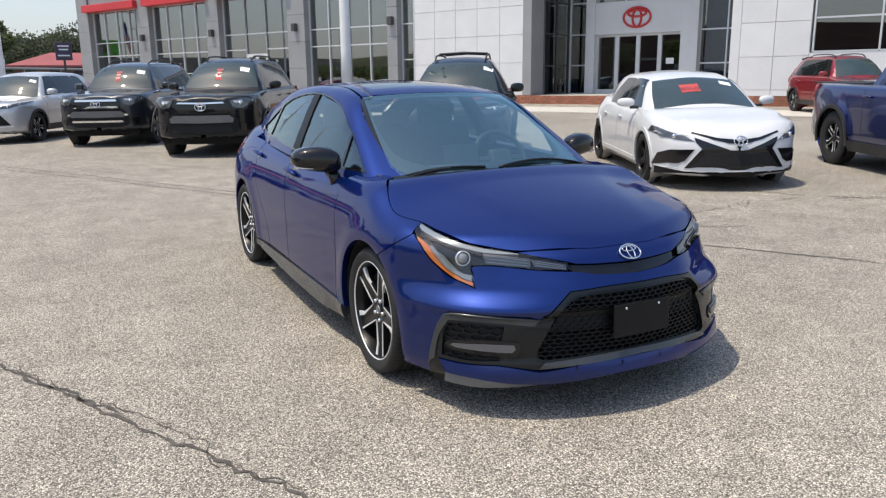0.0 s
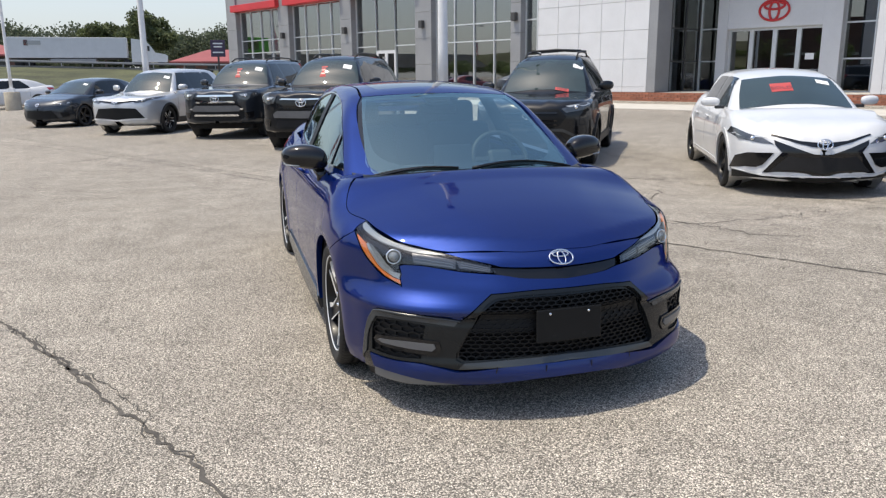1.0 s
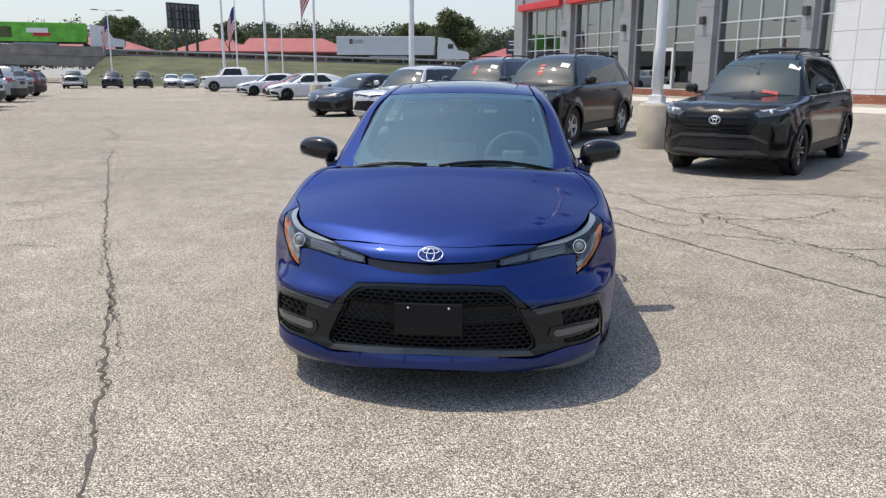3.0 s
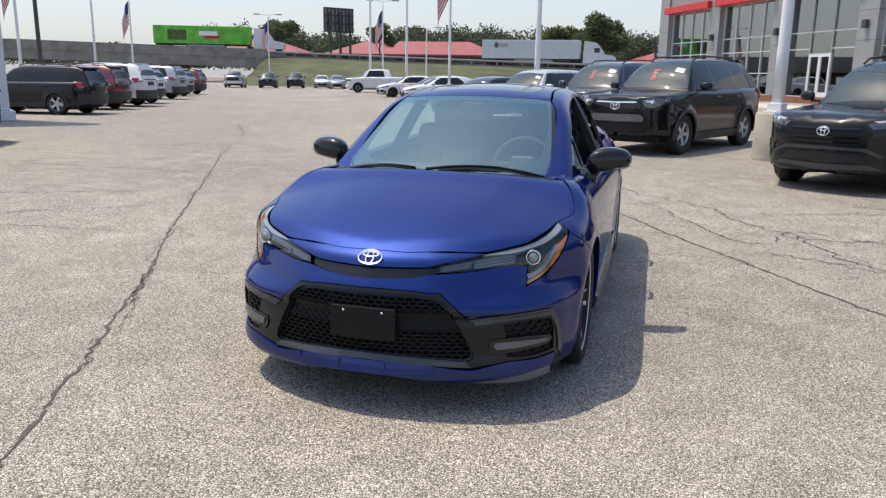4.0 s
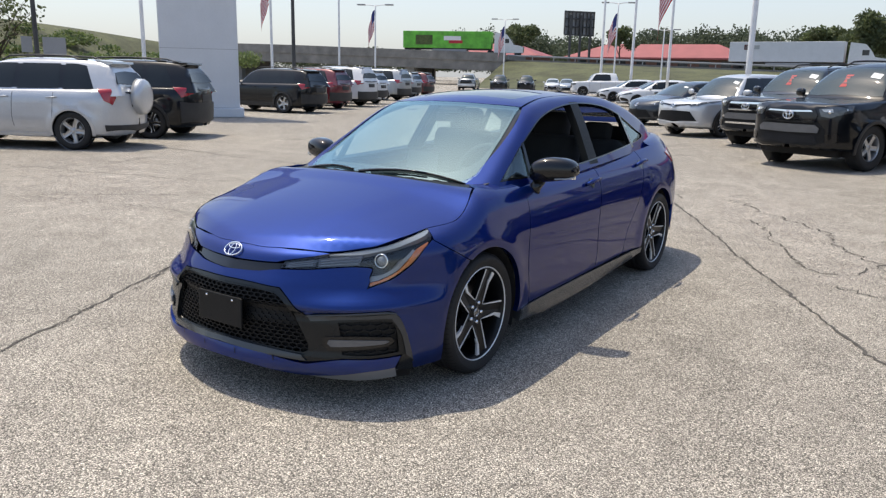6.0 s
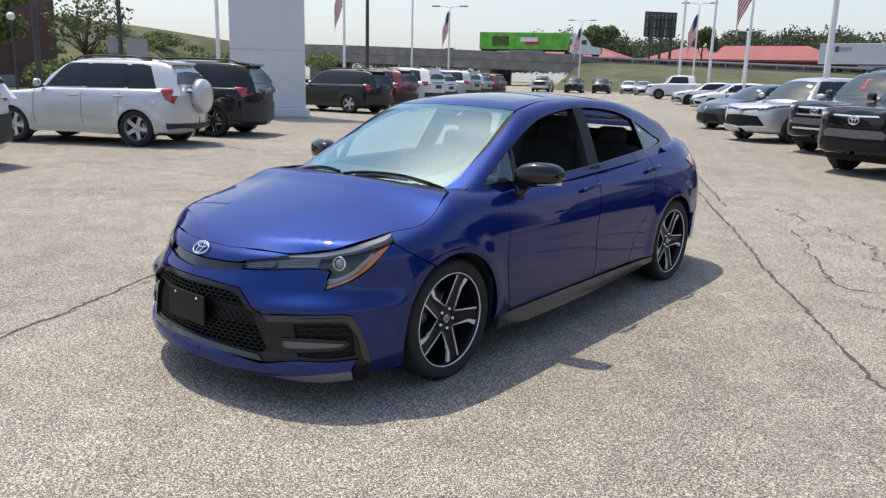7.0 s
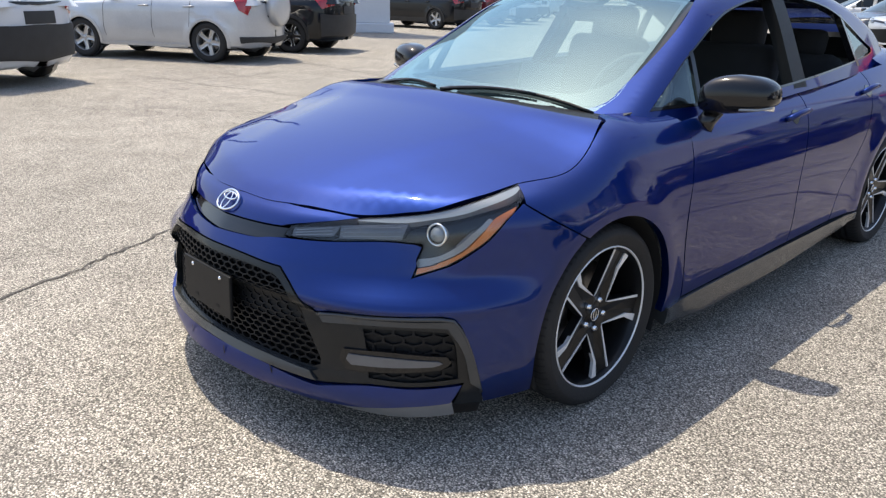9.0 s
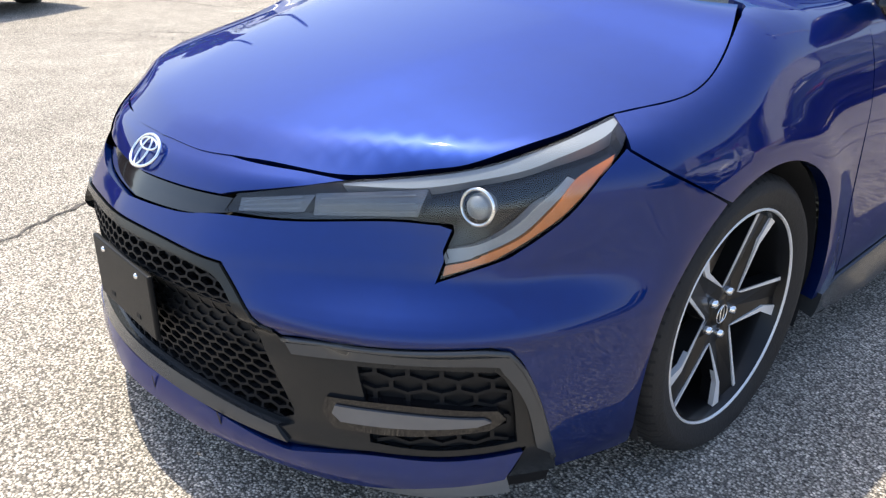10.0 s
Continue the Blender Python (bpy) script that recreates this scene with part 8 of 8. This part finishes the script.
SEDAN_FRONT = [("grille", FRONT, [(0, 0.52), (0.42, 0.52), (0.58, 0.28), (0, 0.25)], BLACK_PLASTIC, 0.008, "both"),
               ("headlight", FRONT, [(0.34, 0.645), (0.60, 0.72), (0.80, 0.80), (0.83, 0.74), (0.78, 0.66), (0.55, 0.655)], HEAD_LENS, 0.008, "pair"),
               ("corner_vent", FRONT, [(0.62, 0.46), (0.78, 0.47), (0.79, 0.33), (0.66, 0.30)], BLACK_PLASTIC, 0.008, "pair"), chrome_badge(0.66, COROLLA, 0.06)]
RAV_FRONT = [("grille", FRONT, [(0, 0.90), (0.44, 0.90), (0.56, 0.78), (0.44, 0.64), (0, 0.62)], BLACK_PLASTIC, 0.010, "both"),
             ("lower_intake", FRONT, [(0, 0.56), (0.46, 0.55), (0.56, 0.42), (0, 0.40)], CAVITY_SHADE, 0.012, "both"),
             ("bumper_bar", FRONT, [(0, 0.62), (0.50, 0.61), (0.68, 0.52), (0.66, 0.49), (0.50, 0.565), (0, 0.575)], SATIN_GREY, 0.02, "both"),
             ("headlight", FRONT, [(0.48, 0.90), (0.66, 0.96), (0.87, 1.02), (0.89, 0.96), (0.80, 0.88), (0.55, 0.84)], HEAD_LENS, 0.010, "pair"),
             ("fog_lamp", FRONT, [(0.68, 0.64), (0.82, 0.66), (0.82, 0.52), (0.72, 0.52)], GLOSS_BLACK, 0.010, "pair"),
             ("front_skid", FRONT, [(0, 0.39), (0.56, 0.40), (0.70, 0.34), (0, 0.31)], SATIN_GREY, 0.015, "both"), chrome_badge(0.80, RAV)]
RAV_FRONT += [("grille_slat", FRONT, [(0, z + 0.012), (0.42, z + 0.012), (0.42, z - 0.012), (0, z - 0.012)], GLOSS_BLACK, 0.022, "both") for z in (0.67, 0.73, 0.84)]
VENZA_FRONT = [("upper_grille", FRONT, [(0, 0.84), (0.50, 0.88), (0.52, 0.85), (0, 0.79)], GLOSS_BLACK, 0.010, "both"),
               ("headlight", FRONT, [(0.46, 0.84), (0.66, 0.90), (0.88, 0.96), (0.89, 0.92), (0.70, 0.83), (0.52, 0.81)], HEAD_LENS, 0.010, "pair"),
               ("lower_grille", FRONT, [(0, 0.70), (0.52, 0.68), (0.70, 0.44), (0, 0.40)], BLACK_PLASTIC, 0.010, "both"),
               ("bumper_trim", FRONT, [(0, 0.40), (0.74, 0.43), (0.74, 0.40), (0, 0.365)], ALLOY, 0.02, "both"), chrome_badge(0.80, VENZA)]
RUNNER_FRONT = [("grille_bar", FRONT, [(0, 1.005), (0.40, 1.015), (0.44, 0.99), (0, 0.98)], CHROME, 0.03, "both"), ("grille_frame", FRONT, [(0, 0.83), (0.47, 0.85), (0.50, 0.82), (0, 0.80)], GREY_PLASTIC, 0.035, "both"),
                ("grille", FRONT, [(0, 1.04), (0.46, 1.04), (0.52, 0.94), (0.48, 0.82), (0, 0.80)], GLOSS_BLACK, 0.012, "both"),
                ("headlight", FRONT, [(0.52, 1.04), (0.70, 1.08), (0.91, 1.10), (0.92, 0.99), (0.72, 0.90), (0.58, 0.92)], HEAD_LENS, 0.012, "pair"),
                ("bumper_bar", FRONT, [(0, 0.78), (0.50, 0.78), (0.58, 0.72), (0.56, 0.65), (0, 0.64)], TRIM_GREY, 0.045, "both"),
                ("bumper_mask", FRONT, [(0, 0.80), (0.54, 0.82), (0.66, 0.70), (0.66, 0.50), (0.50, 0.44), (0, 0.43)], BLACK_PLASTIC, 0.008, "both"),
                ("lower_intake", FRONT, [(0, 0.61), (0.50, 0.61), (0.56, 0.47), (0, 0.45)], CAVITY_SHADE, 0.012, "both"),
                ("fog_lamp", FRONT, [(0.66, 0.62), (0.84, 0.64), (0.84, 0.50), (0.70, 0.48)], GLOSS_BLACK, 0.012, "pair"), chrome_badge(0.93, RUNNER, 0.10)]
CHROME_BARS = [("chrome_bar", FRONT, [(0, z + 0.02), (w, z + 0.02), (w + 0.03, z - 0.01), (w, z - 0.02), (0, z - 0.02)], CHROME, 0.04, "both") for z, w in ((1.0, 0.42), (0.86, 0.45), (0.70, 0.62), (0.56, 0.52))]
TRUCK_FRONT = [("grille", FRONT, [(0, 1.10), (0.60, 1.10), (0.66, 0.78), (0, 0.72)], GLOSS_BLACK, 0.012, "both"),
               ("headlight", FRONT, [(0.64, 1.12), (0.95, 1.12), (0.96, 0.98), (0.68, 0.94)], HEAD_LENS, 0.012, "pair"),
               ("front_bumper", FRONT, [(0, 0.68), (0.94, 0.68), (0.94, 0.50), (0, 0.48)], ALLOY, 0.03, "both")]


def facing(x, y, fx, fy):
    """The pose of a vehicle whose front axle is at (x, y) and whose nose points along (fx, fy)."""
    e = 1.2
    up = Vector((ground_z(x - e, y) - ground_z(x + e, y), ground_z(x, y - e) - ground_z(x, y + e), 2 * e)).normalized()
    tilt = Vector((0, 0, 1)).rotation_difference(up).to_matrix().to_4x4()
    return Matrix.Translation((x, y, ground_z(x, y))) @ tilt @ Matrix.Rotation(math.atan2(fx, -fy), 4, "Z")


def axle(xr, yr, xl, yl):
    return ((xr + xl) / 2, (yr + yl) / 2)


D = (-0.41, -0.912)
SALE = [(-0.12, 0.62, 0.26, 0.20, TAG_RED), (0.42, 0.80, 0.16, 0.09, TAG_WHITE)]
vehicle("sedan", CAMRY, WHITE_PAINT, facing(5.53, 4.03, -0.446, -0.895), "white four-door sport sedan with black grille and a red card", "car", wheel_r=0.33, rim_r=0.24, dark_wheels="plain", features=CAMRY_FRONT, panes=SEDAN_PANES, tag=SALE)
vehicle("suv", RAV, BLACK_PAINT, facing(3.62, 7.67, -0.55, -0.835), "black compact SUV with roof rails and orange card on the dash", "car", wheel_r=0.36, rim_r=0.235, features=RAV_FRONT + rear_of(RAV, 1.70), panes=TALL_PANES, rails="rack", clad=True,
        tag=[(0.30, 0.44, 0.22, 0.05, TAG_RED), (0.50, 0.88, 0.16, 0.08, TAG_WHITE)])
vehicle("suv", RUNNER, BLACK_PAINT, facing(0.62, 11.88, -0.46, -0.888), "large black off-road SUV with silver wheels and a red card", "car", clad=True, wheel_r=0.40, rim_r=0.23, dark_wheels=False, features=RUNNER_FRONT + rear_of(RUNNER, 1.80), panes=LONG_PANES, rails=True,
        tag=[(-0.06, 0.62, 0.13, 0.20, TAG_RED), (0.42, 0.74, 0.18, 0.10, TAG_WHITE)])
vehicle("suv", RUNNER, DARK_PAINT, facing(-0.97, 15.54, -0.44, -0.898), "large charcoal SUV with chrome bumper bars", "car", wheel_r=0.40, rim_r=0.25, features=RUNNER_FRONT + CHROME_BARS + rear_of(RUNNER, 1.80), panes=LONG_PANES, rails=True,
        tag=[(-0.06, 0.62, 0.13, 0.20, TAG_RED), (0.42, 0.74, 0.18, 0.10, TAG_WHITE)])
vehicle("suv", VENZA, SILVER_PAINT, facing(-3.37, 18.05, -0.46, -0.888), "silver crossover SUV with a wide black lower grille", "car", wheel_r=0.36, rim_r=0.25, features=VENZA_FRONT + rear_of(VENZA, 1.66), panes=TALL_PANES, clad=True, tag=[(0.45, 0.85, 0.16, 0.08, TAG_WHITE)])
vehicle("sedan", COROLLA, DARK_PAINT, facing(-5.98, 22.35, -0.5, -0.866), "dark grey compact sedan", "car", wheel_r=0.32, rim_r=0.23, dark_wheels="plain", features=SEDAN_FRONT, panes=SEDAN_PANES, tag=[(0.40, 0.78, 0.14, 0.08, TAG_WHITE)])
vehicle("sedan", CAMRY, WHITE_PAINT, facing(-12.6, 37.6, -0.88, -0.48), "white sedan parked in the far row", "car", wheel_r=0.33, rim_r=0.24, dark_wheels="plain", features=CAMRY_FRONT, panes=SEDAN_PANES)
vehicle("sedan", CAMRY, WHITE_PAINT, facing(-17.4, 46.0, -0.88, -0.48), "white sedan with black wheels, in the far row", "car", wheel_r=0.33, rim_r=0.24, dark_wheels="plain", features=CAMRY_FRONT, panes=SEDAN_PANES)
vehicle("sedan", COROLLA, RED_PAINT, facing(-14.6, 42.8, -0.88, -0.48), "red sedan between two white ones", "car", wheel_r=0.33, rim_r=0.24, dark_wheels="plain", features=SEDAN_FRONT, panes=SEDAN_PANES)
vehicle("pickup_truck", TUNDRA, WHITE_PAINT, facing(-24.8, 57.6, -0.90, -0.43), "white full-size pickup truck", "pickup truck", wheel_r=0.41, rim_r=0.25, features=TRUCK_FRONT, panes=CAB_PANES, cab=2.95, bed=(3.0, 4.8))
for i, (x, y, S, pm, lb) in enumerate(((-43.4, 68.2, TACOMA, GREY_PAINT, "grey pickup truck in front of the bridge"), (-40.4, 70.0, RAV, DARK_PAINT, "dark SUV by the grass bank"), (-38.3, 72.3, RAV, DARK_PAINT, "dark grey SUV by the grass bank"),
                                       (-36.6, 75.4, CAMRY, WHITE_PAINT, "white sedan by the grass bank"), (-33.2, 72.0, COROLLA, GREY_PAINT, "silver grey sedan by the grass bank"))):
    truck = S is TACOMA
    low = S in (CAMRY, COROLLA)
    vehicle("pickup_truck" if truck else ("sedan" if low else "suv"), S, pm, facing(x, y, 0.43, -0.90), lb, "pickup truck" if truck else "car", wheel_r=0.38 if truck else 0.34, rim_r=0.24,
            features=TRUCK_FRONT if truck else (CAMRY_FRONT if S is CAMRY else SEDAN_FRONT if low else RAV_FRONT), panes=CAB_PANES if truck else SEDAN_PANES if low else TALL_PANES, cab=2.75 if truck else None)
vehicle("pickup_truck", TACOMA, NAVY_PAINT, facing(7.66, 1.0, -0.46, -0.888), "blue off-road pickup truck with knobbly tyres", "pickup truck", wheel_r=0.40, rim_r=0.225, features=TRUCK_FRONT + rear_of(TACOMA, 1.6)[1:3], panes=CAB_PANES, cab=2.75, bed=(2.8, 4.3), clad=True)
vehicle("suv", RAV, RED_PAINT, facing(18.8, 11.0, -0.46, -0.888), "red compact SUV parked beside the building", "car", wheel_r=0.35, rim_r=0.24, features=RAV_FRONT + rear_of(RAV, 1.70), panes=TALL_PANES, rails=True, clad=True)
# the row that turns its back
vehicle("suv", OLD_RAV, SILVER_PAINT, facing(-13.75, 4.0, -0.86, -0.52), "silver older SUV with a hard spare wheel cover on its back", "car", wheel_r=0.36, rim_r=0.24, dark_wheels=False, features=[(n, w, [(0.89, 3.26, 1.12), (0.74, 3.47, 1.12), (0.70, 3.52, 0.98), (0.78, 3.48, 0.84), (0.87, 3.34, 0.92)], mt, lf, md) if n == "tail_lamp" else (n, w, o, mt, lf, md) for n, w, o, mt, lf, md in rear_of(OLD_RAV, 1.70, 0.45)], panes=((0.70, 1.10, 1.52, 1.50), (1.60, 1.62, 2.35, 2.40), (2.48, 2.44, 2.85, 3.05)), rails=True, spare=True)
vehicle("suv", RAV, BLACK_PAINT, facing(-15.0, 6.5, -0.86, -0.52), "black compact SUV seen from behind", "car", wheel_r=0.36, rim_r=0.24, features=rear_of(RAV, 1.70, 0.80), panes=TALL_PANES, rails=True, clad=True)
vehicle("suv", RAV, WHITE_PAINT, facing(-12.1, -0.62, -0.86, -0.52), "white compact SUV with a black rear bumper", "car", wheel_r=0.36, rim_r=0.24, features=rear_of(RAV, 1.70, 0.80), panes=TALL_PANES, rails=True, clad=True)
ROW = ((-21.5, 17.7, VENZA, BLACK_PAINT, "black crossover SUV with silver wheels"), (-23.1, 21.1, RAV, DEEP_RED_PAINT, "dark red SUV"), (-24.4, 24.0, RUNNER, WHITE_PAINT, "white SUV"), (-25.9, 27.1, RAV, WHITE_PAINT, "white SUV with dark rear glass"),
       (-29.0, 32.8, RUNNER, GREY_PAINT, "grey SUV"), (-32.0, 38.4, RAV, GREY_PAINT, "pale grey SUV"), (-33.9, 42.6, RAV, MAROON_PAINT, "maroon SUV at the end of the row"))
for x, y, S, pm, lb in ROW:
    vehicle("suv", S, pm, facing(x, y, -0.985, -0.17), lb + ", seen from behind", "car", wheel_r=0.37, rim_r=0.25, dark_wheels=S is not VENZA, features=rear_of(S, 1.66 if S is VENZA else 1.7 if S is RAV else 1.8, 0.7), panes=LONG_PANES if S is RUNNER else TALL_PANES, rails=True, clad=S is not RUNNER)


# ---------------------------------------------------------------- bricks near the entrance
for i, (s, z) in enumerate(b for b in brick_rows(-36.3, 20) if -12.0 < b[0] < 9.8):
    put("brick", brick_mesh, plinth, "", Matrix.Translation((s, -0.375, z)))
